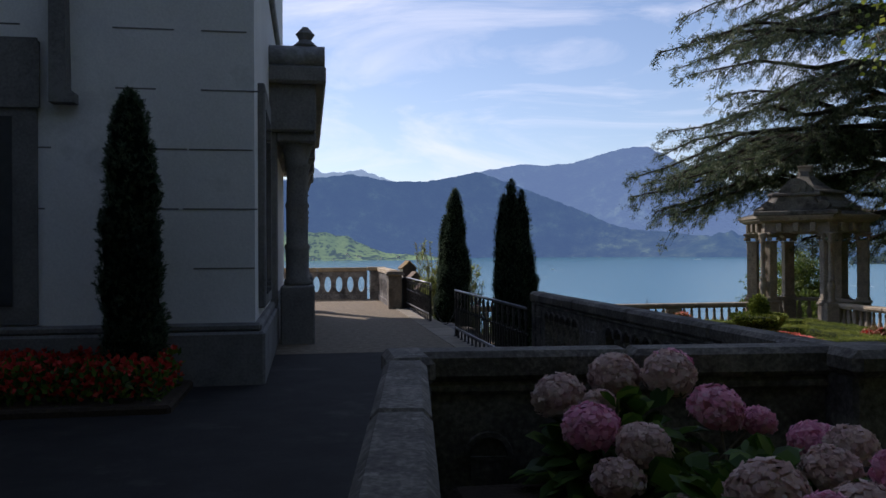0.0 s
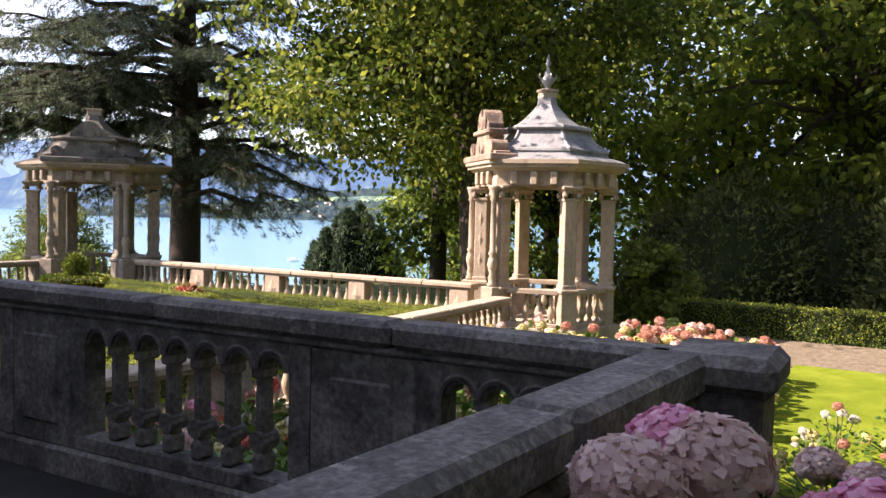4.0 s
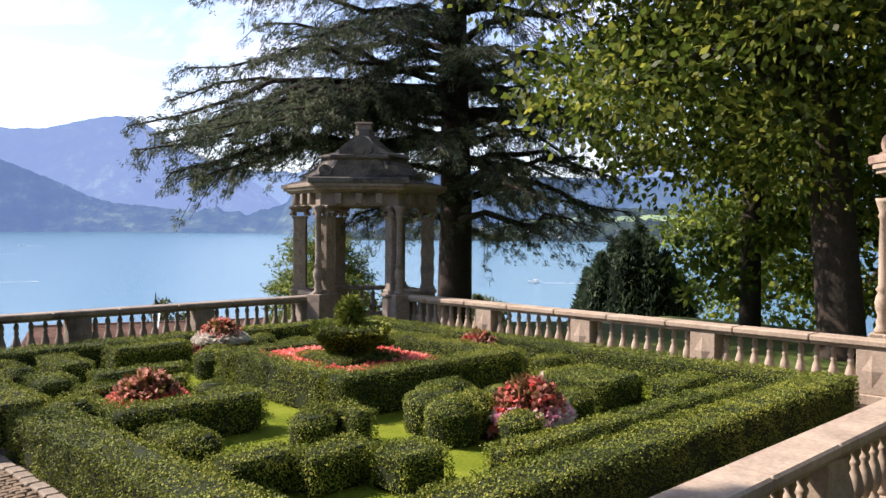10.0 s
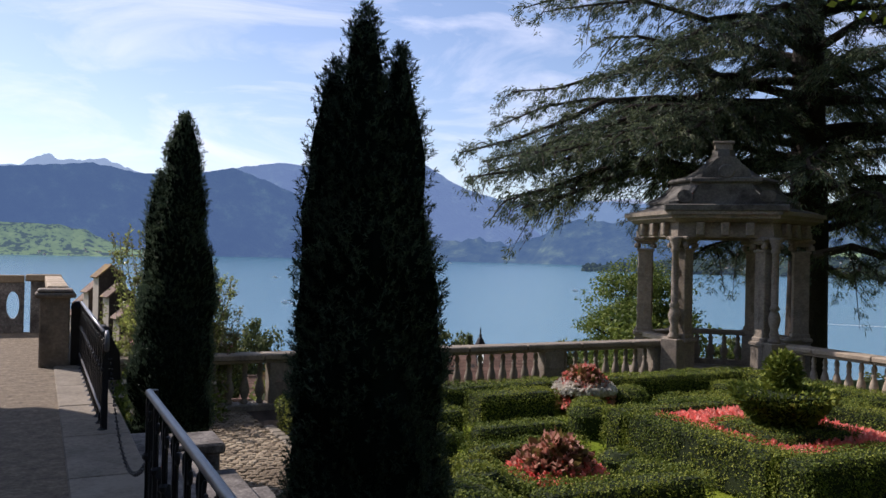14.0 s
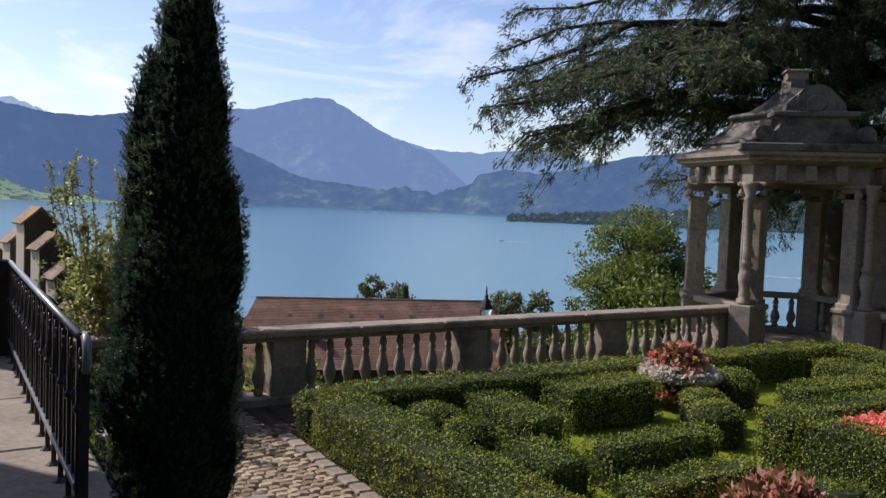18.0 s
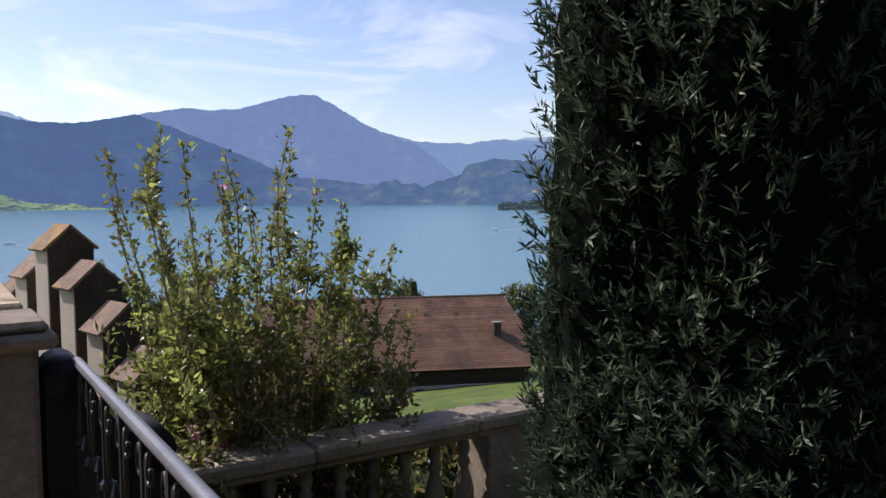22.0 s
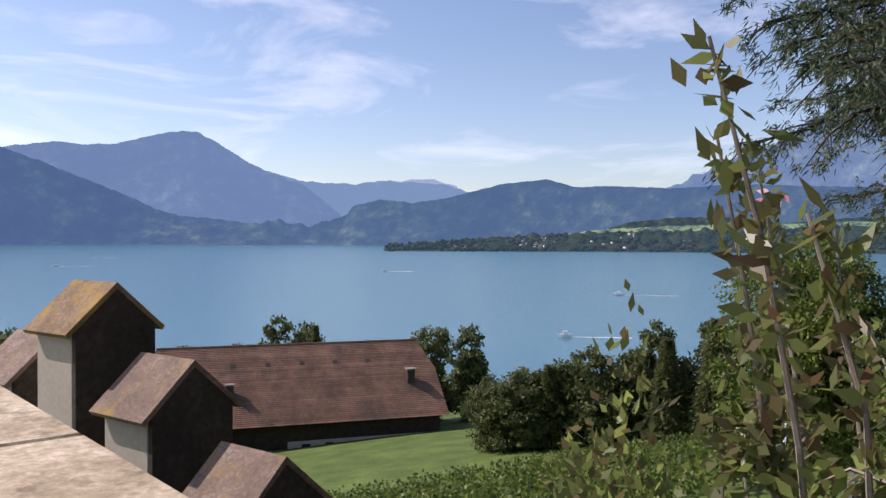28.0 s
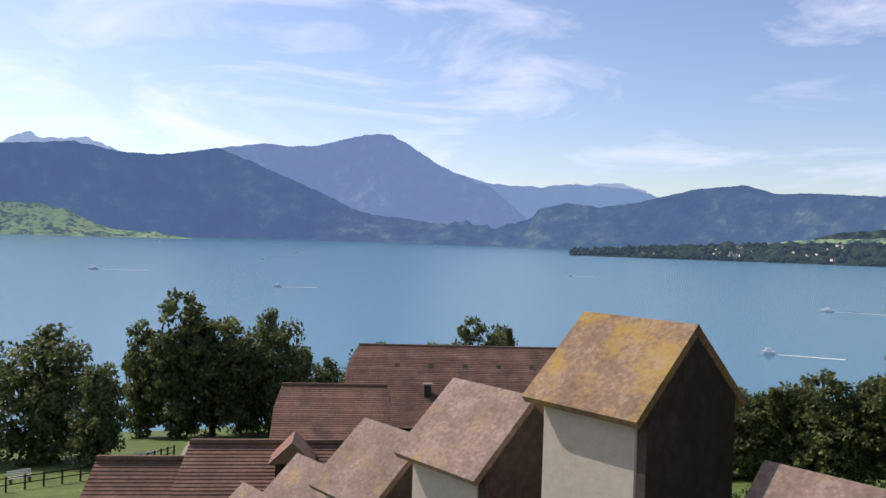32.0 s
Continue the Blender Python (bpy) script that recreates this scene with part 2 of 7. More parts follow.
BARK = surface("dark conifer bark", [(0.3, (0.018, 0.014, 0.011)), (0.7, (0.07, 0.055, 0.045))], 3, 18, 0.95, 1.0, depth=0.05)
PLANEBARK = surface("plane tree bark", [(0.3, (0.022, 0.018, 0.014)), (0.7, (0.075, 0.06, 0.045))], 1.6, 14, 0.95, 0.8, depth=0.04)
CANE = surface("pale shrub cane", [(0.3, (0.20, 0.16, 0.12)), (0.7, (0.44, 0.38, 0.31))], 4, 30, 0.85, 0.3)
TWIG = surface("grey brown twig", [(0.3, (0.09, 0.07, 0.05)), (0.7, (0.25, 0.21, 0.16))], 4, 30, 0.9, 0.3)
TILE = surface("red brown roof tile", [(0.25, (0.10, 0.057, 0.038)), (0.5, (0.21, 0.115, 0.076)), (0.75, (0.32, 0.19, 0.13))], 0.5, 5.0, 0.9, 0.5,
               blotch=(0.085, 0.062, 0.046), blotch_scale=0.45, blotch_at=(0.48, 0.7), each=0.16)
LICHEN = surface("lichened brown tile slab", [(0.3, (0.11, 0.072, 0.045)), (0.5, (0.215, 0.145, 0.09)), (0.7, (0.40, 0.31, 0.22))], 5.0, 60, 0.92, 0.6,
                 blotch=(0.33, 0.215, 0.045), blotch_scale=7.5, blotch_at=(0.45, 0.66))
MOSSY = surface("brown tile slab with little lichen", [(0.3, (0.11, 0.078, 0.06)), (0.5, (0.205, 0.148, 0.115)), (0.7, (0.36, 0.285, 0.235))], 5.0, 60, 0.92, 0.6,
                blotch=(0.31, 0.21, 0.07), blotch_scale=5.5, blotch_at=(0.54, 0.72))
PLASTER = surface("pale lime plaster", [(0.3, (0.36, 0.32, 0.26)), (0.7, (0.52, 0.47, 0.39))], 1.3, 30, 0.92, 0.3,
                  blotch=(0.30, 0.26, 0.21), blotch_scale=1.6, blotch_at=(0.56, 0.72))
TIMBER = surface("dark weathered timber", [(0.3, (0.02, 0.014, 0.010)), (0.7, (0.065, 0.047, 0.034))], 2, 24, 0.9, 0.5)
BOXLEAF = leafage("box hedge leaf", [(0.12, (0.05, 0.08, 0.017)), (0.45, (0.135, 0.182, 0.032)), (0.85, (0.34, 0.36, 0.06))], 0.16, 0.6, 0.15)
# Very dark core: the shade between the leaves is put into its colour.
HEDGECORE = surface("shaded hedge inside", [(0.3, (0.008, 0.014, 0.005)), (0.7, (0.03, 0.045, 0.012))], 8, 40, 0.95, 0.6)
YEWLEAF = leafage("dark yew needle", [(0.2, (0.022, 0.044, 0.028)), (0.55, (0.06, 0.10, 0.06)), (0.85, (0.20, 0.26, 0.15))], 0.3, 0.45)
CEDARLEAF = leafage("blue green cedar needle", [(0.2, (0.03, 0.052, 0.034)), (0.5, (0.075, 0.11, 0.062)), (0.8, (0.18, 0.21, 0.10))], 0.3, 0.55)
PLANELEAF = leafage("plane leaf", [(0.15, (0.03, 0.054, 0.010)), (0.5, (0.10, 0.155, 0.024)), (0.85, (0.36, 0.38, 0.06))], 0.55, 0.5)
WOODLEAF = leafage("wood leaf", [(0.2, (0.04, 0.072, 0.014)), (0.5, (0.115, 0.17, 0.028)), (0.85, (0.33, 0.37, 0.05))], 0.66, 0.6)
SHORELEAF = leafage("shore tree leaf", [(0.2, (0.034, 0.050, 0.018)), (0.5, (0.10, 0.125, 0.045)), (0.85, (0.25, 0.26, 0.09))], 0.4, 0.6)
FRESHLEAF = leafage("fresh green leaf", [(0.15, (0.048, 0.080, 0.018)), (0.5, (0.12, 0.17, 0.036)), (0.85, (0.27, 0.32, 0.07))], 0.4, 0.5)
SHRUBLEAF = leafage("green and bronze shrub leaf", [(0.12, (0.19, 0.11, 0.06)), (0.36, (0.15, 0.15, 0.055)), (0.60, (0.19, 0.235, 0.07)), (0.85, (0.48, 0.54, 0.14))], 0.58, 0.35, 0.4)
BROADLEAF = leafage("hydrangea leaf", [(0.2, (0.025, 0.065, 0.012)), (0.55, (0.08, 0.16, 0.022)), (0.85, (0.24, 0.32, 0.045))], 0.35, 0.4)
BRONZELEAF = leafage("bronze begonia leaf", [(0.2, (0.08, 0.045, 0.02)), (0.5, (0.20, 0.11, 0.045)), (0.85, (0.20, 0.22, 0.05))], 0.35, 0.4)
PINK = leafage("mauve pink petal", [(0.2, (0.72, 0.26, 0.42)), (0.5, (0.92, 0.46, 0.60)), (0.85, (0.94, 0.70, 0.76))], 0.4, 0.6)
FADED = leafage("faded buff pink petal", [(0.2, (0.56, 0.37, 0.33)), (0.5, (0.80, 0.60, 0.54)), (0.85, (0.88, 0.76, 0.66))], 0.4, 0.6)
CREAM = leafage("cream yellow petal", [(0.2, (0.50, 0.40, 0.14)), (0.5, (0.70, 0.62, 0.28)), (0.85, (0.80, 0.76, 0.50))], 0.3, 0.6)
CORAL = leafage("coral petal", [(0.2, (0.68, 0.11, 0.09)), (0.5, (0.88, 0.25, 0.20)), (0.85, (0.92, 0.46, 0.38))], 0.5, 0.6)
REDPETAL = leafage("red petal", [(0.2, (0.40, 0.02, 0.02)), (0.5, (0.62, 0.05, 0.04)), (0.85, (0.75, 0.12, 0.08))], 0.3, 0.6)
WHITEPETAL = leafage("white petal", [(0.2, (0.62, 0.58, 0.48)), (0.8, (0.82, 0.80, 0.74))], 0.5, 0.6)
ORANGE = leafage("orange petal", [(0.2, (0.70, 0.20, 0.03)), (0.8, (0.85, 0.38, 0.10))], 0.3, 0.6)


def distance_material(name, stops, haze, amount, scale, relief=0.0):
    """Far slopes: their own colours, with the haze mixed in as a bluish glow."""
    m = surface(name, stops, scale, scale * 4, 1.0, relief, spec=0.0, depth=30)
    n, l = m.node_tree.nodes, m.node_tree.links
    haze_glow = n.new("ShaderNodeEmission")
    haze_glow.inputs[0].default_value, haze_glow.inputs[1].default_value = (*haze, 1), 1.0
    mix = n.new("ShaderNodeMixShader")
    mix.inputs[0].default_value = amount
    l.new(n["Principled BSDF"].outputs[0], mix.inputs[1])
    l.new(haze_glow.outputs[0], mix.inputs[2])
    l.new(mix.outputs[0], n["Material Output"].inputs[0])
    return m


FOREST = [(0.36, (0.012, 0.022, 0.013)), (0.48, (0.036, 0.055, 0.028)), (0.56, (0.075, 0.10, 0.05)), (0.62, (0.16, 0.21, 0.10)), (0.72, (0.34, 0.41, 0.21))]
DARKWOOD = [(0.36, (0.010, 0.018, 0.010)), (0.50, (0.028, 0.044, 0.020)), (0.64, (0.06, 0.085, 0.035)), (0.72, (0.12, 0.16, 0.06))]
# Haze colour and its share are part of each material below.
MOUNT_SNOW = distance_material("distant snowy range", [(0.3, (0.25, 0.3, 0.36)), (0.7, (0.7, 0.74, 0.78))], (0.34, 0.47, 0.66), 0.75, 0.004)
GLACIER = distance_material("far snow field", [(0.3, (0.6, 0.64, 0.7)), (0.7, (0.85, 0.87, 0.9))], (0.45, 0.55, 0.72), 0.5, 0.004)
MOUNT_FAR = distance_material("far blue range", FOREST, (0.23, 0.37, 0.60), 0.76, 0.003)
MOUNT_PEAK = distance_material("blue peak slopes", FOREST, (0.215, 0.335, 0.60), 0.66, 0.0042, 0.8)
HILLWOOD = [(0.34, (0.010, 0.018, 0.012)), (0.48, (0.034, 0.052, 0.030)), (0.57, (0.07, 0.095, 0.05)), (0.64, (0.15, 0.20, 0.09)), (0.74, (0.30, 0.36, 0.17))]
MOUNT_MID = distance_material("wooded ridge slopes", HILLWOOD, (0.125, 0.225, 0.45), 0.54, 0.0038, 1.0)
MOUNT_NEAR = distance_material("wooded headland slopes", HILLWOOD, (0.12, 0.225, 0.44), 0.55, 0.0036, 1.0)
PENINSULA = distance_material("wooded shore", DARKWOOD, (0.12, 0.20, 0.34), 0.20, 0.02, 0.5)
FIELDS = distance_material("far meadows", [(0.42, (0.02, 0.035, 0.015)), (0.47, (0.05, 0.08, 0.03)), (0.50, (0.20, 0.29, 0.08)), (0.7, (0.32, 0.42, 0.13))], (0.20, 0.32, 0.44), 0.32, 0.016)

WATER = bpy.data.materials.new("lake water")
WATER.use_nodes = True
_n, _l = WATER.node_tree.nodes, WATER.node_tree.links
_b = _n["Principled BSDF"]
_b.inputs["Base Color"].default_value, _b.inputs["Roughness"].default_value = (0.048, 0.16, 0.205, 1), 0.22
_at, _w, _bp = _n.new("ShaderNodeTexCoord"), _n.new("ShaderNodeTexNoise"), _n.new("ShaderNodeBump")
_w.inputs["Scale"].default_value, _w.inputs["Detail"].default_value = 0.35, 6
_bp.inputs["Strength"].default_value, _bp.inputs["Distance"].default_value = 0.5, 0.25
_l.new(_at.outputs["Object"], _w.inputs["Vector"])
_l.new(_w.outputs[0], _bp.inputs["Height"])
_l.new(_bp.outputs[0], _b.inputs["Normal"])
GLASS = bpy.data.materials.new("lamp glass")
GLASS.use_nodes = True
_g = GLASS.node_tree.nodes["Principled BSDF"]
_g.inputs["Transmission Weight"].default_value, _g.inputs["Roughness"].default_value = 0.9, 0.1
PANE = surface("dark window pane", [(0.3, (0.02, 0.022, 0.026)), (0.7, (0.04, 0.045, 0.05))], 1, 8, 0.08, 0.0, spec=0.6)
WHITEPAINT = surface("white boat paint", [(0.3, (0.7, 0.7, 0.7)), (0.7, (0.85, 0.85, 0.85))], 2, 10, 0.5, 0.1)
CANVAS = surface("cream canvas", [(0.3, (0.6, 0.57, 0.5)), (0.7, (0.75, 0.72, 0.65))], 3, 40, 0.9, 0.3)
BLUENET = surface("blue netting", [(0.3, (0.04, 0.16, 0.24)), (0.7, (0.12, 0.32, 0.42))], 2, 30, 0.8, 0.4)

# ---- building blocks ----
rng = np.random.default_rng(11)


class Geo:
    """Collects vertices and faces of one mesh."""

    def __init__(self):
        self.v, self.f = [], []

    def add(self, verts, faces):
        k = len(self.v)
        self.v += [tuple(p) for p in verts]
        self.f += [tuple(i + k for i in f) for f in faces]
        return self

    def box(self, x0, y0, z0, x1, y1, z1, c=0.0):
        if c <= 0:
            v = [(x, y, z) for z in (z0, z1) for y in (y0, y1) for x in (x0, x1)]
            return self.add(v, [(0, 2, 3, 1), (4, 5, 7, 6), (0, 1, 5, 4), (2, 6, 7, 3), (0, 4, 6, 2), (1, 3, 7, 5)])
        c = min(c, (x1 - x0) / 2.2, (y1 - y0) / 2.2, (z1 - z0) / 2.2)
        lo, hi = (x0, y0, z0), (x1, y1, z1)
        v, at = [], {}
        for s in [(a, b, d) for d in (0, 1) for b in (0, 1) for a in (0, 1)]:
            for ax in range(3):
                p = [hi[i] if s[i] else lo[i] for i in range(3)]
                for i in range(3):
                    if i != ax:
                        p[i] += -c if s[i] else c
                at[s, ax] = len(v)
                v.append(p)
        f = []
        for ax in range(3):
            i, j = (ax + 1) % 3, (ax + 2) % 3
            for side in (0, 1):
                q = []
                for a, b in ((0, 0), (1, 0), (1, 1), (0, 1)):
                    s = [0, 0, 0]
                    s[ax], s[i], s[j] = side, a, b
                    q.append(at[tuple(s), ax])
                f.append(q if side else q[::-1])
        for ax in range(3):
            i, j = (ax + 1) % 3, (ax + 2) % 3
            for a in (0, 1):
                for b in (0, 1):
                    s0, s1 = [0, 0, 0], [0, 0, 0]
                    s0[i] = s1[i] = a
                    s0[j] = s1[j] = b
                    s0[ax], s1[ax] = 0, 1
                    q = [at[tuple(s0), i], at[tuple(s1), i], at[tuple(s1), j], at[tuple(s0), j]]
                    f.append(q if a == b else q[::-1])
        for s in [(a, b, d) for d in (0, 1) for b in (0, 1) for a in (0, 1)]:
            q = [at[s, 0], at[s, 1], at[s, 2]]
            f.append(q if sum(s) % 2 else q[::-1])
        return self.add(v, f)

    def prism(self, poly, z0, z1, poly2=None):
        n = len(poly)
        top = poly2 or poly
        v = [(x, y, z0) for x, y in poly] + [(x, y, z1) for x, y in top]
        f = [tuple(range(n))[::-1], tuple(range(n, 2 * n))] + [(i, (i + 1) % n, n + (i + 1) % n, n + i) for i in range(n)]
        return self.add(v, f)

    def extrude(self, poly, y0, y1):
        """A profile in x and z, pushed along y."""
        n = len(poly)
        v = [(x, y0, z) for x, z in poly] + [(x, y1, z) for x, z in poly]
        f = [tuple(range(n)), tuple(range(n, 2 * n))[::-1]] + [(i, n + i, n + (i + 1) % n, (i + 1) % n) for i in range(n)]
        return self.add(v, f)

    def lathe(self, profile, seg=12, at=(0, 0, 0), turn=0.0):
        v, f = [], []
        for r, z in profile:
            for k in range(seg):
                a = turn + 2 * math.pi * k / seg
                v.append((at[0] + r * math.cos(a), at[1] + r * math.sin(a), at[2] + z))
        for j in range(len(profile) - 1):
            for k in range(seg):
                k2 = (k + 1) % seg
                f.append((j * seg + k, j * seg + k2, (j + 1) * seg + k2, (j + 1) * seg + k))
        f.append(tuple(range(seg))[::-1])
        f.append(tuple((len(profile) - 1) * seg + k for k in range(seg)))
        return self.add(v, f)

    def tube(self, pts, radii, seg=6):
        pts = [Vector(p) for p in pts]
        if not isinstance(radii, (list, tuple)):
            radii = [radii] * len(pts)
        v, f = [], []
        side = None
        for i, p in enumerate(pts):
            d = (pts[min(i + 1, len(pts) - 1)] - pts[max(i - 1, 0)])
            d = d.normalized() if d.length > 1e-9 else Vector((0, 0, 1))
            ref = Vector((0, 0, 1)) if abs(d.z) < 0.95 else Vector((1, 0, 0))
            if side is None or (side - d * side.dot(d)).length < 1e-3:
                side = d.cross(ref).normalized()
            side = (side - d * side.dot(d)).normalized()
            up = d.cross(side)
            for k in range(seg):
                a = 2 * math.pi * k / seg
                v.append(p + (side * math.cos(a) + up * math.sin(a)) * radii[i])
        for i in range(len(pts) - 1):
            for k in range(seg):
                k2 = (k + 1) % seg
                f.append((i * seg + k, i * seg + k2, (i + 1) * seg + k2, (i + 1) * seg + k))
        f.append(tuple(range(seg))[::-1])
        f.append(tuple((len(pts) - 1) * seg + k for k in range(seg)))
        return self.add(v, f)

    def mesh(self, name, mat, smooth=False):
        me = bpy.data.meshes.new(name)
        me.from_pydata(self.v, [], self.f)
        me.materials.append(mat)
        if smooth:
            me.shade_smooth()
        me.update()
        return me


def quads(name, V, mat):
    """One mesh of loose four-cornered leaves; V has the shape (n, 4, 3)."""
    n = len(V)
    me = bpy.data.meshes.new(name)
    me.vertices.add(4 * n)
    me.vertices.foreach_set("co", np.ascontiguousarray(V, np.float32).reshape(-1))
    me.loops.add(4 * n)
    me.loops.foreach_set("vertex_index", np.arange(4 * n, dtype=np.int32))
    me.polygons.add(n)
    me.polygons.foreach_set("loop_start", np.arange(0, 4 * n, 4, dtype=np.int32))
    me.materials.append(mat)
    me.update(calc_edges=True)
    return me


def unit(a):
    return a / np.maximum(np.linalg.norm(a, axis=-1, keepdims=True), 1e-9)


def leaves(c, axis, length, width, spread=0.6, face=None):
    """Diamond leaves at the points c, pointing along axis within a spread."""
    n = len(c)
    d = unit(np.asarray(axis) + rng.normal(0, spread, (n, 3)))
    side = unit(np.cross(d, rng.normal(0, 1, (n, 3)) if face is None else face + rng.normal(0, 0.35, (n, 3))))
    L = (length * rng.uniform(0.65, 1.3, (n, 1)))
    W = (width * rng.uniform(0.7, 1.25, (n, 1)))
    mid = c + d * L * 0.42
    return np.stack([c, mid + side * W / 2, c + d * L, mid - side * W / 2], 1)


def thing(name, at=(0, 0, 0), label="", category="", group="", kind="", turn=0.0):
    ob = new(name)
    ob.empty_display_size = 0.1
    ob.matrix_basis = pose(*at, 0, 0, turn)
    return tagged(ob, label, category, group, kind)


def part(name, geo, mat, parent, label="", smooth=False, world_space=False, m=None):
    me = geo.mesh(name, mat, smooth) if isinstance(geo, Geo) else geo
    ob = new(name, me)
    ob.parent = parent
    if m is not None:
        ob.matrix_basis = m
    if world_space:
        up = parent.matrix_basis
        if parent.parent is not None:
            up = parent.parent.matrix_basis @ parent.matrix_parent_inverse @ up
        ob.matrix_parent_inverse = up.inverted()
    return tagged(ob, label)


def setting(name, geo, mat, label, category, smooth=False, kind="structure"):
    me = geo.mesh(name, mat, smooth) if isinstance(geo, Geo) else geo
    return tagged(new(name, me), label, category, kind=kind)


def smoothstep(a, b, x):
    t = np.clip((x - a) / (b - a), 0, 1)
    return t * t * (3 - 2 * t)


# ---- ground, lake and distance ----
LAKE = -28.0


def ground_z(x, y):
    x, y = np.asarray(x, float), np.asarray(y, float)
    s = np.hypot(np.maximum(x - 31, 0) * 0.8, np.maximum(y - 19.4, 0))
    z = -1.08 - 3.1 * smoothstep(0, 3.2, s) - 0.25 * np.clip(s - 3.2, 0, 40) - 0.16 * np.maximum(s - 43.2, 0)
    z = z - 0.6 * smoothstep(0, 14, x - 17)
    z = z + 0.5 * np.sin(x * 0.09) * np.sin(y * 0.07) * smoothstep(8, 30, s)
    behind = smoothstep(0, 160, -x - 30) + smoothstep(0, 160, -y - 60)
    return np.maximum(z + 14 * behind, -48)


def ground_sheet():
    rings = [0, 1.5, 3, 4.5, 6, 7.5, 9, 10.5, 12, 14, 16, 18, 20, 22, 25, 28, 32, 36, 41, 47, 54, 62, 71, 82, 95, 110, 128, 150, 178, 215, 270, 360, 520, 800, 1400, 2600, 4200]
    g = Geo()
    seg = 120
    cx, cy = 11.0, 17.0
    pts = []
    for r in rings:
        a = np.arange(seg) * 2 * np.pi / seg
        X, Y = cx + r * np.cos(a), cy + r * np.sin(a)
        Z = ground_z(X, Y)
        pts += list(zip(X, Y, Z))
    f = [(j * seg + k, j * seg + (k + 1) % seg, (j + 1) * seg + (k + 1) % seg, (j + 1) * seg + k) for j in range(len(rings) - 1) for k in range(seg)]
    g.add(pts, [q[::-1] for q in f])
    return setting("ground", g, MEADOW, "grassy slope falling from the terraces to the lake", "ground", smooth=True)


ground_sheet()
lake = Geo()
lake.add([(-4600, 60, LAKE), (4600, 60, LAKE), (4600, 4600, LAKE), (-4600, 4600, LAKE)], [(0, 1, 2, 3)])
setting("water", lake, WATER, "wide calm blue lake below the castle", "lake")

EYE_REF = (3.2, 14.0, 1.45)


def ridge(name, label, line, far, mat, near=None, rough=0.12, seed=0.0, base=0.0, folds=0.34):
    """A range of slopes: its crest by compass angle and height angle, rising from the shore towards it."""
    near = near or far * 0.72
    line = [(a + 0.35, e - 0.45) for a, e in line]
    az = np.arange(line[0][0], line[-1][0] + 0.01, 0.16)
    el = np.interp(az, [p[0] for p in line], [p[1] for p in line])
    rows = 30
    v, f = [], []
    for i, (a, e) in enumerate(zip(az, el)):
        bumps = noise.fractal(Vector((a * 1.3, seed, 0)), 1.0, 2.1, 5) * rough + noise.noise(Vector((a * 9, seed, 3))) * rough * 0.22
        crest = EYE_REF[2] + far * math.tan(radians(e + bumps))
        low = LAKE + base
        for j in range(rows):
            t = j / (rows - 1)
            d = near + (far - near) * t
            wob = noise.fractal(Vector((a * 0.24, t * 2.8 * (far - near) / 900, seed + 7)), 0.8, 2.0, 7)
            lift = t ** 1.15 + folds * wob * math.sin(math.pi * t)
            d2 = d + min(far * 0.03, (far - near) * 0.3) * wob * math.sin(math.pi * t)
            x, y = EYE_REF[0] + d2 * math.sin(radians(a)), EYE_REF[1] + d2 * math.cos(radians(a))
            v.append((x, y, low + max(crest - low, 1) * lift))
    for i in range(len(az) - 1):
        for j in range(rows - 1):
            k = i * rows + j
            f.append((k, k + rows, k + rows + 1, k + 1))
    return setting(name, Geo().add(v, f), mat, label, "mountain", smooth=True)


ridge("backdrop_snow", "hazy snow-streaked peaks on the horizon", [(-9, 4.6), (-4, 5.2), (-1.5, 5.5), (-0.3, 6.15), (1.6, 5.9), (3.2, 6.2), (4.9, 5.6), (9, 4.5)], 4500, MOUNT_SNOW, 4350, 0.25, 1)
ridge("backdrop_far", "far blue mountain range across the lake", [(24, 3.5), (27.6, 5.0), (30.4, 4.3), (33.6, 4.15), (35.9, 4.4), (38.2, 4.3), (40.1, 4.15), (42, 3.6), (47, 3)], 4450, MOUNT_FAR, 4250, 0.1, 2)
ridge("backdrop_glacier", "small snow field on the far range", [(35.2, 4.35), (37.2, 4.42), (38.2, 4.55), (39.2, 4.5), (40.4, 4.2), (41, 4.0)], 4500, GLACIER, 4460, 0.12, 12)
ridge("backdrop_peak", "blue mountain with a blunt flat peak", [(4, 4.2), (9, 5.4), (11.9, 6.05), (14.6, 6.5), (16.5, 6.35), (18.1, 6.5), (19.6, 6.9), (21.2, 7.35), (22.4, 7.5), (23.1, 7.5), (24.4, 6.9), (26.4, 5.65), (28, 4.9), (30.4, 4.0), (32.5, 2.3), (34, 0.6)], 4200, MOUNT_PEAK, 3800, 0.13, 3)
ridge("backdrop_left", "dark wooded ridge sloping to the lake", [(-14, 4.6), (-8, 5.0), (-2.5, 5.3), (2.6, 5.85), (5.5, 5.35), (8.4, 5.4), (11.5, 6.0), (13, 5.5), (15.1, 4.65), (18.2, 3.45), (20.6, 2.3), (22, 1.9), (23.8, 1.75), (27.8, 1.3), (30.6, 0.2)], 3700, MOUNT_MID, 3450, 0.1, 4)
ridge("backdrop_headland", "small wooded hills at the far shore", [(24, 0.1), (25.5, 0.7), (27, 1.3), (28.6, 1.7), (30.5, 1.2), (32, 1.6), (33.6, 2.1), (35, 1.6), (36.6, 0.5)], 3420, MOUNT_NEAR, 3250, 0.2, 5)
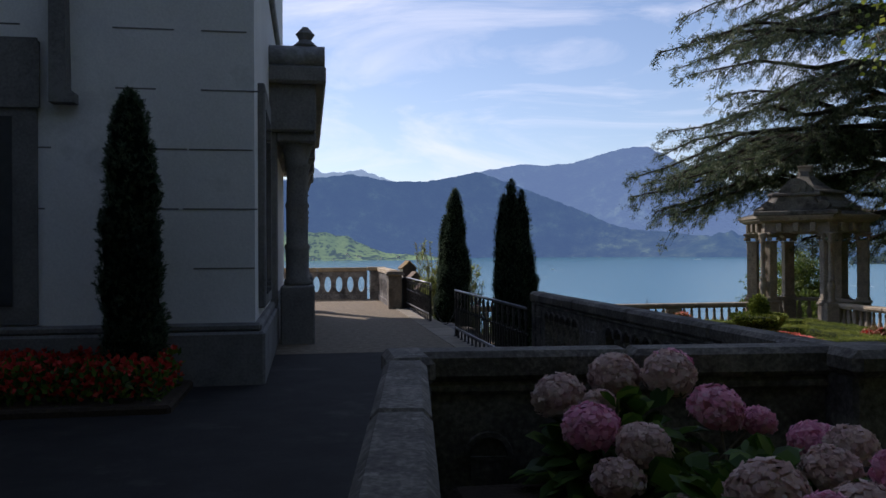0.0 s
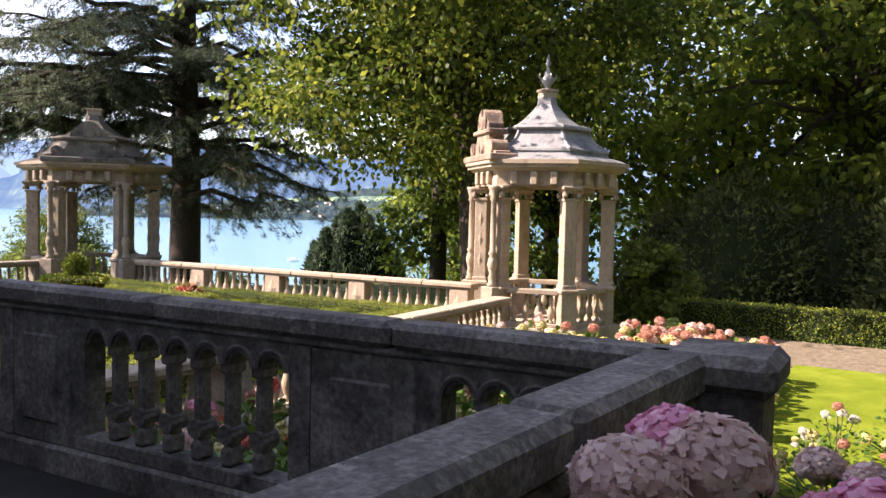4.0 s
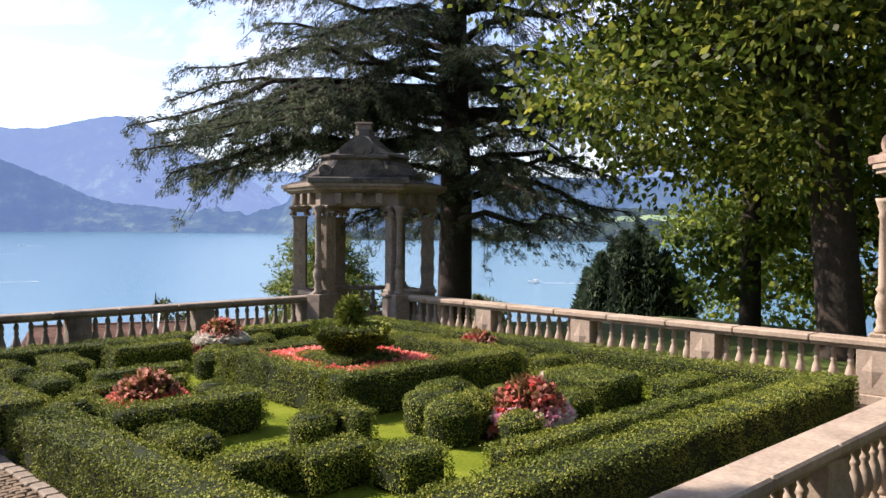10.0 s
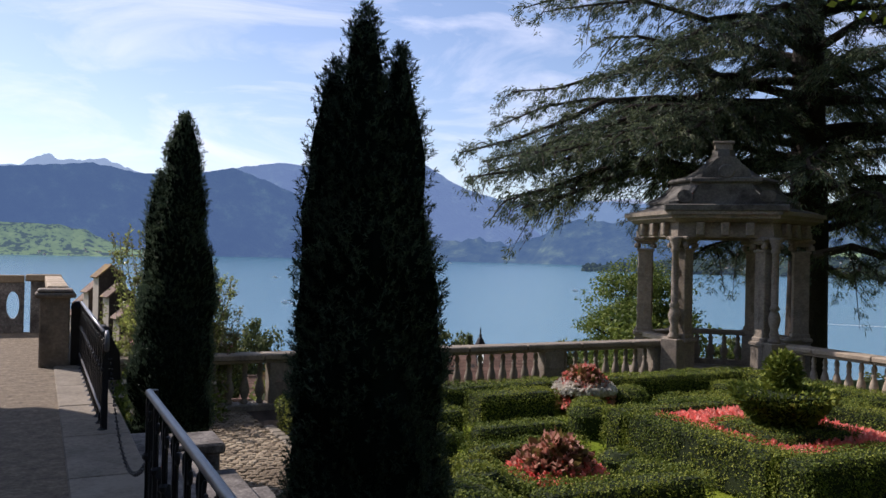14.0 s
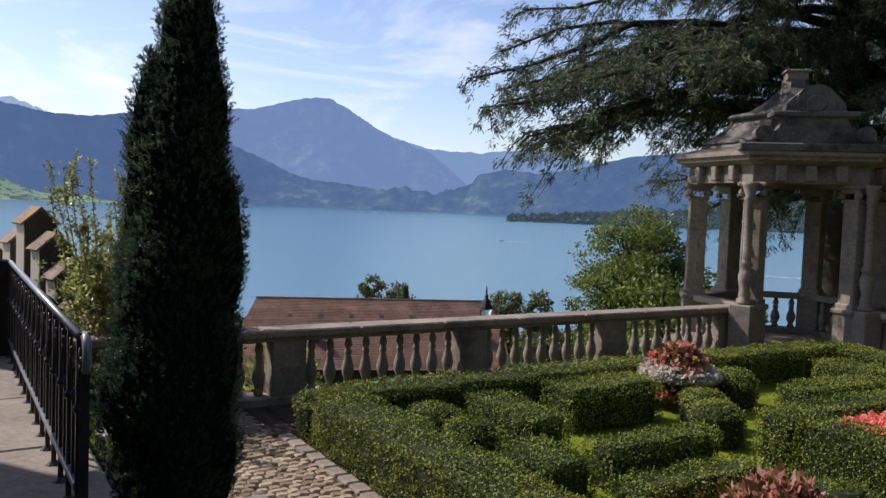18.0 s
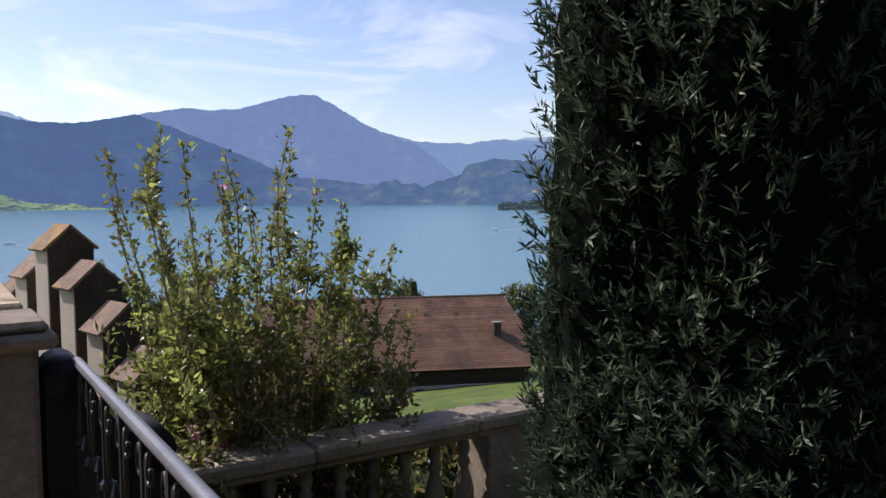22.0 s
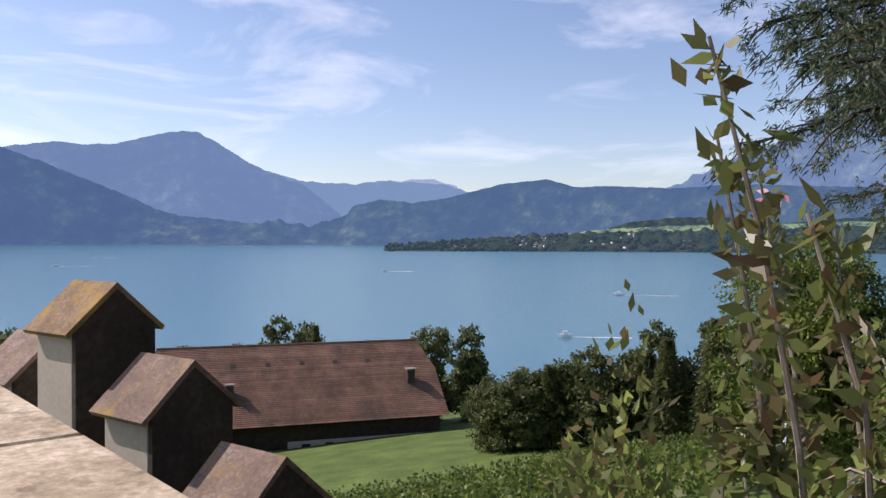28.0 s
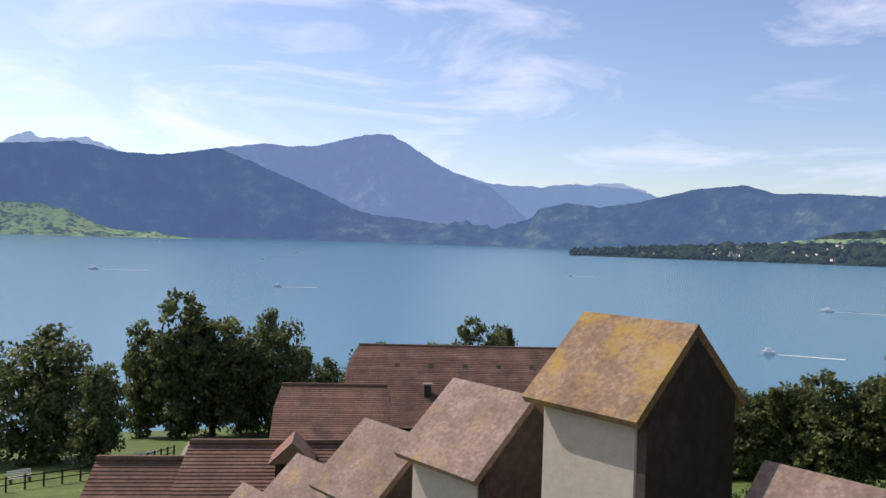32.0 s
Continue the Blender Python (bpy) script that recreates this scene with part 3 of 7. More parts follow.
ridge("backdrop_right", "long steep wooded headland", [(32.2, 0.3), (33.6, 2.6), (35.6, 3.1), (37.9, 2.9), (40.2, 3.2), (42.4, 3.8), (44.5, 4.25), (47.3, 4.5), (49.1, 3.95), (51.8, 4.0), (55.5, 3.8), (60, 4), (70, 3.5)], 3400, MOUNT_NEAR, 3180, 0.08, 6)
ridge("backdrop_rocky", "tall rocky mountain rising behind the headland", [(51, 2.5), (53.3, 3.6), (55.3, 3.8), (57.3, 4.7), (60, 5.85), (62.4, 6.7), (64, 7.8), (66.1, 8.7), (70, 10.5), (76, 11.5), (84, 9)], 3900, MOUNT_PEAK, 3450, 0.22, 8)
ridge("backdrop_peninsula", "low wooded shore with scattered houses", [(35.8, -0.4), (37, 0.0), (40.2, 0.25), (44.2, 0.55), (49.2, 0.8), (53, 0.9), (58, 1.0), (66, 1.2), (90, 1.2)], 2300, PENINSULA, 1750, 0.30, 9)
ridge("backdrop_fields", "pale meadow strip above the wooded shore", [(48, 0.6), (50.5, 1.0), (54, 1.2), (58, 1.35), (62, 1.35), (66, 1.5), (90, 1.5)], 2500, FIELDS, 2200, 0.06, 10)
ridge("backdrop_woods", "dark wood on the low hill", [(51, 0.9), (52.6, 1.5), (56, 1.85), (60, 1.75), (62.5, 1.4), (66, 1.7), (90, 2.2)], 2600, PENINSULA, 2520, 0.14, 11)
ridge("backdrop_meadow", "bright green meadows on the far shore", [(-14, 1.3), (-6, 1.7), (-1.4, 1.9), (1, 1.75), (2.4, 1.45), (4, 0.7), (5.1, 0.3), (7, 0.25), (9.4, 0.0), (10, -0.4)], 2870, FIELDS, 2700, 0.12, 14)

# ---- terrace, walls and stairs ----
floor = Geo()
floor.prism([(-40, 8.6), (4.12, 8.6), (4.12, 22.75), (-40, 22.75)], -1.6, 0.0)
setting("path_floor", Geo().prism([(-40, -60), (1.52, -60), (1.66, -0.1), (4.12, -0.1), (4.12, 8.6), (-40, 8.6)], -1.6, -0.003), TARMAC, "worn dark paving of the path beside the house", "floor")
setting("terrace_floor", floor, PAVING, "cobbled terrace paving in shade and sun", "floor")

kerb_root = thing("kerb", (3.86, 6, 0), "pale worn kerb stones along the terrace edge", "kerb", kind="structure")
y = 5.45
while y < 22.0:
    L = 1.25 + 0.25 * rng.random()
    part("kerb_stone", Geo().box(3.62, y, -0.02, 4.14, min(y + L - 0.012, 22.2), 0.012 + 0.006 * rng.random(), 0.01), KERB, kerb_root, world_space=True)
    y += L


def coping(g, x0, y0, x1, y1, z, over=0.05, thick=0.13):
    g.box(x0 - over, y0 - over, z - thick, x1 + over, y1 + over, z, 0.025)


def arched_panel(root, at, length, z0, z1, thick, count, margin=0.12):
    """A pierced stone panel along y: slim balusters carrying round arches, each stone a part."""
    g = Geo()
    cell = (length - 2 * margin) / count
    half = cell * 0.31
    rise = z1 - 0.075
    spring = rise - half
    foot = z0 + 0.09
    t2 = thick / 2
    g.box(-t2, 0, z0, t2, length, foot, 0.01)
    part("foot_rail", g, STONE, root, world_space=True, m=at)
    for y0, y1 in ((0, margin), (length - margin, length)):
        part("jamb", Geo().box(-t2, y0, foot - 0.002, t2, y1, z1), STONE, root, world_space=True, m=at)
    arch = Geo()
    arc = [(half * math.cos(t), spring + half * math.sin(t)) for t in np.linspace(0, math.pi, 11)]
    e = cell / 2 - 0.002
    for s in (-1, 1):
        v = [(s * t2, y, z) for y, z in arc] + [(s * t2, y, z1) for y, z in arc]
        f = [(i, i + 1, 12 + i, 11 + i) for i in range(10)]
        arch.add(v, f if s > 0 else [q[::-1] for q in f])
        for y0, y1 in ((half, e), (-e, -half)):
            q = (0, 1, 2, 3)
            arch.add([(s * t2, y0, spring), (s * t2, y1, spring), (s * t2, y1, z1), (s * t2, y0, z1)], [q if s > 0 else q[::-1]])
        arch.tube([(s * (t2 + 0.006), (half + 0.028) * math.cos(t), spring + (half + 0.028) * math.sin(t)) for t in np.linspace(0, math.pi, 9)], 0.014, 5)
    v = [(-t2, y, z) for y, z in arc] + [(t2, y, z) for y, z in arc]
    arch.add(v, [(i, i + 1, 12 + i, 11 + i)[::-1] for i in range(10)])
    arch.add([(-t2, half, spring), (t2, half, spring), (t2, e, spring), (-t2, e, spring)], [(0, 1, 2, 3)])
    arch.add([(-t2, -half, spring), (t2, -half, spring), (t2, -e, spring), (-t2, -e, spring)], [(3, 2, 1, 0)])
    arch_me = arch.mesh("arch_stone", STONE)
    w = cell / 2 - half
    bal = Geo().box(-t2 * 0.9, -w, spring - 0.055, t2 * 0.9, w, spring + 0.002, 0.012)
    bal.box(-t2 * 0.62, -w * 0.72, foot + 0.09, t2 * 0.62, w * 0.72, spring - 0.05, 0.012)
    bal.box(-t2 * 0.9, -w * 0.95, foot - 0.002, t2 * 0.9, w * 0.95, foot + 0.10, 0.02)
    bal.tube([(-t2 * 0.85, 0, foot + 0.16), (t2 * 0.85, 0, foot + 0.16)], 0.05, 10)
    bal_me = bal.mesh("baluster", STONE)
    for k in range(count):
        part("arch_stone", arch_me, STONE, root, world_space=True, m=at @ pose(0, margin + (k + 0.5) * cell, 0))
        if k:
            part("baluster", bal_me, STONE, root, world_space=True, m=at @ pose(0, margin + k * cell, 0))


def parapet(name, x, y0, y1, z1, bays, label):
    root = thing(name, (x, y0, 0), label, "parapet")
    part("plinth", Geo().box(x - 0.085, y0, -0.02, x + 0.085, y1, 0.16, 0.02), STONE, root, world_space=True)
    n = max(1, round((y1 - y0) / 1.3))
    step = (y1 - y0 + 0.1) / n
    for k in range(n):
        g = Geo()
        a, b = y0 - 0.05 + k * step, y0 - 0.05 + (k + 1) * step
        g.box(x - 0.095, a + 0.004, z1 - 0.12, x + 0.095, b - 0.004, z1, 0.028)
        part("coping_stone", g, CAPSTONE, root, world_space=True)
    part("moulding", Geo().box(x - 0.08, y0, z1 - 0.15, x + 0.08, y1, z1 - 0.118, 0.012), STONE, root, world_space=True)
    at = y0
    for kind, length, count in bays:
        if kind == "pier":
            g = Geo().box(x - 0.07, at, 0.158, x + 0.07, at + length, z1 - 0.148, 0.012)
            g.box(x - 0.082, at + length * 0.2, 0.28, x + 0.082, at + length * 0.8, z1 - 0.27, 0.012)
            part("pier", g, STONE, root, world_space=True)
        else:
            arched_panel(root, pose(x, at, 0), length, 0.158, z1 - 0.148, 0.135, count)
        at += length
    return root


parapet("parapet", 4.05, -0.26, 5.40, 1.05, [("pier", 0.16, 0), ("arch", 1.10, 5), ("pier", 0.56, 0), ("arch", 1.66, 7), ("pier", 0.51, 0), ("arch", 1.42, 6), ("pier", 0.25, 0)],
        "dark weathered stone parapet with pierced round arches")


def slanted_wall(name, p, q, thick, z1, label):
    """A solid low wall from p to q with panelled faces and coping stones."""
    d = Vector((q[0] - p[0], q[1] - p[1], 0))
    L = d.length
    root = thing(name, (p[0], p[1], 0), label, "wall", turn=math.degrees(math.atan2(d.y, d.x)))
    part("body", Geo().box(0, -thick / 2 + 0.05, -1.3, L, thick / 2 - 0.05, z1 - 0.14, 0.015), STONE, root)
    n = max(1, round(L / 1.15))
    for k in range(n):
        part("coping_stone", Geo().box(-0.04 + k * (L + 0.08) / n + 0.004, -thick / 2, z1 - 0.15, -0.04 + (k + 1) * (L + 0.08) / n - 0.004, thick / 2, z1, 0.03), CAPSTONE, root)
    part("moulding", Geo().box(0.01, -thick / 2 + 0.025, z1 - 0.22, L - 0.01, thick / 2 - 0.025, z1 - 0.151, 0.02), STONE, root)
    k = 0.35
    while k < L - 0.4:
        g = Geo()
        for s in (-1, 1):
            y0 = s * (thick / 2 - 0.05)
            g.tube([(k + 0.11 * math.cos(t), y0, 0.52 + 0.11 * math.sin(t)) for t in np.linspace(0, math.pi, 9)], 0.02, 5)
            g.box(k - 0.09, min(y0, y0 + s * 0.02), -0.1, k + 0.09, max(y0, y0 + s * 0.02), 0.52)
        part("blind_arch", g, STONE, root)
        k += 0.5
    return root


slanted_wall("bastion_wall", (1.86, 0.13), (4.02, -0.07), 0.23, 1.05, "dark stone wall with blind arches and lichened coping")
slanted_wall("path_wall", (1.60, -7.0), (1.45, -2.66), 0.20, 1.05, "dark stone wall beside the path in deep shade")
slanted_wall("path_wall", (1.45, -2.57), (1.75, -0.26), 0.20, 1.05, "dark stone wall beside the path with lichened coping")
corner_pier = thing("corner_pier", (1.75, 0.0, 0), "stone pier where the two low walls meet", "pier")
part("body", Geo().box(1.70, -0.22, -1.0, 1.88, 0.21, 0.93, 0.02), STONE, corner_pier, world_space=True)
part("cap", Geo().box(1.68, -0.23, 0.92, 1.90, 0.23, 1.054, 0.03), CAPSTONE, corner_pier, world_space=True)
end_pier = thing("end_pier", (4.05, 5.5, 0), "dark stone pier ending the parapet", "pier")
part("body", Geo().box(3.97, 5.405, -1.0, 4.13, 5.58, 0.93, 0.02), STONE, end_pier, world_space=True)
part("cap", Geo().box(3.955, 5.455, 0.92, 4.15, 5.62, 1.056, 0.03), CAPSTONE, end_pier, world_space=True)

bastion_pier = thing("bastion_pier", (4.12, -0.2, 0), "dark streaked stone pier at the outer corner of the parapet", "pier")
part("body", Geo().box(3.955, -0.365, -1.2, 4.30, -0.03, 0.93, 0.02), STONE, bastion_pier, world_space=True)
part("cap", Geo().box(3.93, -0.41, 0.915, 4.36, -0.005, 1.056, 0.04), CAPSTONE, bastion_pier, world_space=True)

retaining = Geo().box(4.02, -0.2, -1.5, 4.16, 10.62, -0.025).box(4.02, 13.62, -1.5, 4.16, 22.7, -0.025)
setting("retaining_wall", retaining, STONE, "stone retaining wall under the terrace edge", "wall")

stairs = thing("garden_stairs", (4.1, 12.1, 0), "stone steps leading down from the terrace to the garden", "stairs", kind="structure")
for k in range(5):
    part("step", Geo().box(4.08 + 0.31 * k, 10.66, -1.2, 4.08 + 0.31 * (k + 1) + 0.03, 13.58, -0.19 * k - 0.012, 0.012), STONE, stairs, world_space=True)
for y0 in (10.16, 13.62):
    g = Geo().box(4.18, y0, -1.2, 4.92, y0 + 0.5, -0.22, 0.02)
    g.box(4.16, y0 - 0.03, -0.26, 4.96, y0 + 0.53, -0.16, 0.02)
    part("cheek_block", g, STONE, stairs, world_space=True)

# ---- wrought iron railings ----
def scroll(cx, cz, r, turns, flip, n=16):
    pts = []
    for i in range(n + 1):
        t = i / n
        a = math.pi / 2 + flip * t * turns * 2 * math.pi
        rr = r * (1 - 0.72 * t)
        pts.append((0, cx + flip * -rr * math.cos(a) * 0.8, cz + rr * math.sin(a) - r))
    return pts


def railing(name, x, y0, y1, label):
    root = thing(name, (x, y0, 0), label, "railing", group="terrace railings")
    L = y1 - y0
    part("handrail", Geo().tube([(0, 0, 0.845), (0, L, 0.845)], 0.02, 8), HANDRAIL, root, "worn grey iron handrail lightened for glint", smooth=True)
    part("lower_rail", Geo().box(-0.018, 0, 0.155, 0.018, L, 0.19, 0.004), HANDRAIL, root)
    n = round(L / 0.30)
    tall = Geo().box(-0.012, -0.012, 0.0, 0.012, 0.012, 0.83)
    tall.lathe([(0.014, 0), (0.026, 0.012), (0.026, 0.03), (0.014, 0.045)], 8, (0, 0, 0.50))
    tall.lathe([(0.045, 0), (0.04, 0.015), (0.014, 0.04)], 8, (0, 0, 0.0))
    short = Geo().box(-0.009, -0.009, 0.18, 0.009, 0.009, 0.52)
    short.lathe([(0.01, 0), (0.02, 0.012), (0.004, 0.06)], 6, (0, 0, 0.52))
    curl = Geo()
    for s in (-1, 1):
        curl.tube([(0, 0, 0.50)] + [(0, s * 0.03 * math.sin(t * 1.6), 0.50 + 0.28 * t) for t in (0.3, 0.6, 0.9)] + scroll(s * 0.055, 0.80, 0.055, 0.9, s), 0.008, 5)
    curl_me, tall_me, short_me = curl.mesh("scroll", IRON, True), tall.mesh("upright", IRON), short.mesh("spike", IRON)
    for k in range(n + 1):
        at = L * k / n
        part("upright", tall_me, IRON, root, m=pose(0, at, 0))
        part("scroll", curl_me, IRON, root, m=pose(0, at, 0))
        if k < n:
            part("spike", short_me, IRON, root, m=pose(0, at + L / n / 2, 0))
    return root


railing("iron_railing", 3.93, 13.70, 17.80, "black wrought iron railing with scrolls on the terrace kerb")
railing("iron_railing", 3.93, 5.68, 10.52, "black wrought iron railing with scrolls above the stairs")
for y0, y1 in ((13.70, 13.72), (10.50, 10.52)):
    newel = thing("railing_end", (3.95, y0, 0), "iron railing end post with a downward scroll", "railing post", group="railing ends")
    s = 1 if y0 < 12 else -1
    part("post", Geo().box(-0.022, -0.022, 0, 0.022, 0.022, 0.86), IRON, newel)
    part("scroll_end", Geo().tube([(0, 0, 0.845), (0, s * 0.05, 0.84), (0, s * 0.085, 0.80), (0, s * 0.09, 0.74), (0, s * 0.06, 0.70), (0, s * 0.03, 0.73)], 0.02, 6), HANDRAIL, newel, smooth=True)
chain = thing("barrier_chain", (3.98, 12.1, 0.4), "slack iron chain hung across the stair head", "chain")
prev = None
for k in range(58):
    t = k / 57
    yy, zz = 13.66 - t * 3.1, 0.62 - 0.52 * (1 - (2 * t - 1) ** 2)
    link = Geo().tube([(0.012 * math.cos(a), 0.033 * math.sin(a), 0) for a in np.linspace(0, 2 * math.pi, 9)], 0.005, 4)
    if k == 0:
        link_me = link.mesh("link", BLACKIRON)
    part("link", link_me, BLACKIRON, chain, m=pose(0, yy - 12.1, zz - 0.4, 0, 90 * (k % 2), 0))

# black iron scroll ornament behind the terrace pier
orn = thing("iron_volute", (3.82, 18.2, 0), "black scrolled bracket beside the terrace pier", "ornament")
prof = [(0, -0.2), (0.62, -0.2), (0.60, 0.16), (0.50, 0.36), (0.40, 0.46), (0.28, 0.54), (0.20, 0.66), (0.16, 0.78), (0.06, 0.82), (0, 0.76)]
part("volute", Geo().extrude(prof, 0, 0.26), BLACKIRON, orn, m=pose(0, -0.32, 0))
part("roll", Geo().tube([(0.08, -0.34, 0.76), (0.08, -0.02, 0.76)], 0.085, 14), BLACKIRON, orn, smooth=True)
part("roll", Geo().tube([(0.40, -0.34, 0.42), (0.40, -0.02, 0.42)], 0.10, 14), BLACKIRON, orn, smooth=True)

# ---- balustrades ----
BALUSTER = Geo().lathe([(0.05, 0), (0.062, 0.02), (0.062, 0.05), (0.036, 0.075), (0.05, 0.10), (0.078, 0.18), (0.082, 0.24), (0.06, 0.33), (0.036, 0.40), (0.05, 0.43), (0.05, 0.455), (0.034, 0.48), (0.054, 0.53), (0.044, 0.58), (0.02, 0.645)], 10)
baluster_me = {}


def balustrade(name, p, q, posts, ztop, mat, label, high=0.90, group="garden balustrades", first=True):
    d = Vector((q[0] - p[0], q[1] - p[1], 0))
    L = d.length
    root = thing(name, (p[0], p[1], ztop - high), label, "balustrade", group=group, turn=math.degrees(math.atan2(d.y, d.x)))
    part("plinth", Geo().box(0, -0.19, -0.12, L, 0.19, 0.11, 0.015), mat, root)
    n = max(1, round(L / 1.25))
    for k in range(n):
        g = Geo().box(k * L / n + 0.003, -0.19, high - 0.10, (k + 1) * L / n - 0.003, 0.19, high, 0.02)
        g.box(k * L / n + 0.003, -0.15, high - 0.145, (k + 1) * L / n - 0.003, 0.15, high - 0.098, 0.012)
        part("coping_stone", g, CAPSTONE if mat is STONE else mat, root)
    if mat.name not in baluster_me:
        baluster_me[mat.name] = BALUSTER.mesh("baluster", mat, True)
    edges = []
    for a, w in posts:
        g = Geo().box(a, -0.15, 0.108, a + w, 0.15, high - 0.142, 0.012)
        post = part("post", g, mat, root)
        for s in (-1, 1):
            lz = Geo()
            c, h, b = a + w / 2, 0.25, w * 0.33
            zc = high / 2
            y0 = s * 0.15
            lz.add([(c - b, y0, zc), (c, y0, zc - h), (c + b, y0, zc), (c, y0, zc + h), (c, y0 + s * 0.035, zc)],
                   [(0, 1, 4), (1, 2, 4), (2, 3, 4), (3, 0, 4)] if s < 0 else [(1, 0, 4), (2, 1, 4), (3, 2, 4), (0, 3, 4)])
            part("lozenge", lz, mat, post)
        edges.append((a, a + w))
    stops = [(0.0, 0.0)] + sorted(edges) + [(L, L)]
    scale = (high - 0.245) / 0.645
    for (_, a), (b, _) in zip(stops[:-1], stops[1:]):
        gap = b - a
        if gap < 0.3:
            continue
        n = max(1, round(gap / 0.245))
        for k in range(n):
            ob = part("baluster", baluster_me[mat.name], mat, root, m=pose(a + gap * (k + 0.5) / n, 0, 0.106, 0, 0, rng.uniform(0, 30)) @ Matrix.Diagonal((0.95, 0.95, scale, 1)))
    return root


balustrade("stone_balustrade", (4.2, 19.10), (15.2, 19.10), [(0.02, 0.35), (2.54, 0.42), (5.18, 0.42), (7.74, 0.42), (10.35, 0.42)], -0.06, DARKSAND, "shaded grey stone balustrade closing the garden towards the lake")
balustrade("stone_balustrade", (16.5, 7.0), (16.5, 17.9), [(0.1, 0.45), (2.74, 0.45), (5.23, 0.45), (7.72, 0.45), (10.4, 0.45)], -0.02, SAND, "sunlit sandstone balustrade with lozenge posts along the garden")
balustrade("stone_balustrade", (4.3, 5.84), (15.4, 5.84), [(0.9, 0.42), (3.45, 0.42), (6.0, 0.42), (8.55, 0.42)], -0.12, SAND, "sandstone balustrade with worn coping beside the hydrangeas")


# ---- garden pavilions ----
def hexa(r, turn, z=0):
    return [(r * math.cos(radians(turn + 60 * k)), r * math.sin(radians(turn + 60 * k))) for k in range(6)]


def pavilion(at, face, label, stone, roofing, wide=1.0):
    """A six-sided open pavilion; its entrance and gable look along +x before it is turned to face."""
    root = thing("garden_pavilion", (at[0], at[1], -0.95), label, "pavilion", group="garden pavilions", turn=face)
    root.scale = (wide, wide, 1.0)
    R = 1.36
    part("base", Geo().prism(hexa(1.68, 30), -0.25, 0.14), stone, root)
    corners = hexa(R, 30)
    lozenge_me = Geo().add([(0.136, -0.06, 0), (0.136, 0, -0.16), (0.136, 0.06, 0), (0.136, 0, 0.16), (0.156, 0, 0)], [(0, 1, 4), (1, 2, 4), (2, 3, 4), (3, 0, 4)]).mesh("lozenge", stone)
    for k, (x, y) in enumerate(corners):
        a = math.degrees(math.atan2(y, x))
        entrance = k in (0, 5)
        col = part("column", Geo().box(-0.17, -0.17, 0.135, 0.17, 0.17, 0.96, 0.012).box(-0.2, -0.2, 0.86, 0.2, 0.2, 0.95, 0.02), stone, root, m=pose(x, y, 0, 0, 0, a))
        shaft = Geo().box(-0.135, -0.135, 0.94, 0.135, 0.135, 2.72, 0.015)
        shaft.box(-0.16, -0.16, 0.945, 0.16, 0.16, 1.04, 0.02)
        part("shaft", shaft, stone, col)
        for turn in (0, 90, 180, 270):
            for zc in (1.42, 1.86, 2.3):
                part("lozenge", lozenge_me, stone, col, m=pose(0, 0, zc, 0, 0, turn))
        cap = Geo().box(-0.155, -0.155, 2.70, 0.155, 0.155, 2.76, 0.01).box(-0.17, -0.17, 2.86, 0.17, 0.17, 2.93, 0.012).box(-0.21, -0.21, 2.92, 0.21, 0.21, 3.0, 0.02)
        for sx in (-1, 1):
            for sy in (-1, 1):
                cap.lathe([(0.045, 0), (0.06, 0.04), (0.045, 0.1)], 7, (sx * 0.15, sy * 0.15, 2.77))
        part("capital", cap, stone, col)
        if entrance:
            cn = Geo().lathe([(0.10, 0), (0.11, 0.05), (0.07, 0.10), (0.085, 0.16), (0.06, 0.26), (0.09, 0.36), (0.105, 0.46), (0.085, 0.56), (0.06, 0.62), (0.095, 0.66), (0.06, 0.72), (0.062, 1.3), (0.055, 1.72), (0.085, 1.77), (0.06, 1.82), (0.11, 1.98), (0.12, 2.04)], 10, (0.24, 0, 0.95))
            part("colonnette", cn, stone, col, smooth=True)
            part("pedestal", Geo().box(0.1, -0.16, 0.135, 0.40, 0.16, 0.95, 0.015), stone, col)
    # entablature and cornice
    out0, inn = hexa(1.54, 30), hexa(1.18, 30)
    for k in range(6):
        p, q = out0[k], out0[(k + 1) % 6]
        c, d = inn[(k + 1) % 6], inn[k]
        part("architrave", Geo().prism([p, q, c, d], 2.995, 3.15).prism([(u * 0.985, w * 0.985) for u, w in (p, q)] + [c, d], 3.149, 3.30), stone, root)
        for t in (0.24, 0.5, 0.76):
            x, y = p[0] + (q[0] - p[0]) * t, p[1] + (q[1] - p[1]) * t
            part("corbel", Geo().box(-0.02, -0.07, 3.02, 0.10, 0.07, 3.29, 0.02), stone, root, m=pose(x, y, 0, 0, 0, 60 * k + 60))
    part("ceiling", Geo().prism(hexa(1.3, 30), 3.22, 3.299), stone, root)
    part("cornice", Geo().prism(hexa(1.58, 30), 3.295, 3.37, hexa(1.68, 30)).prism(hexa(1.72, 30), 3.365, 3.44).prism(hexa(1.77, 30), 3.438, 3.52), stone, root)
    tiers = (("eaves_tier", [(1.72, 3.515), (1.60, 3.57), (1.34, 3.64), (1.30, 3.72)]),
             ("roof_dome", [(1.34, 3.718), (1.33, 3.76), (1.20, 3.82), (1.02, 3.95), (0.92, 4.08), (0.88, 4.19)]),
             ("upper_tier", [(0.96, 4.188), (0.98, 4.22), (0.94, 4.27), (0.74, 4.32)]),
             ("roof_cap", [(0.70, 4.318), (0.50, 4.46), (0.34, 4.62), (0.22, 4.76), (0.19, 4.92)]))
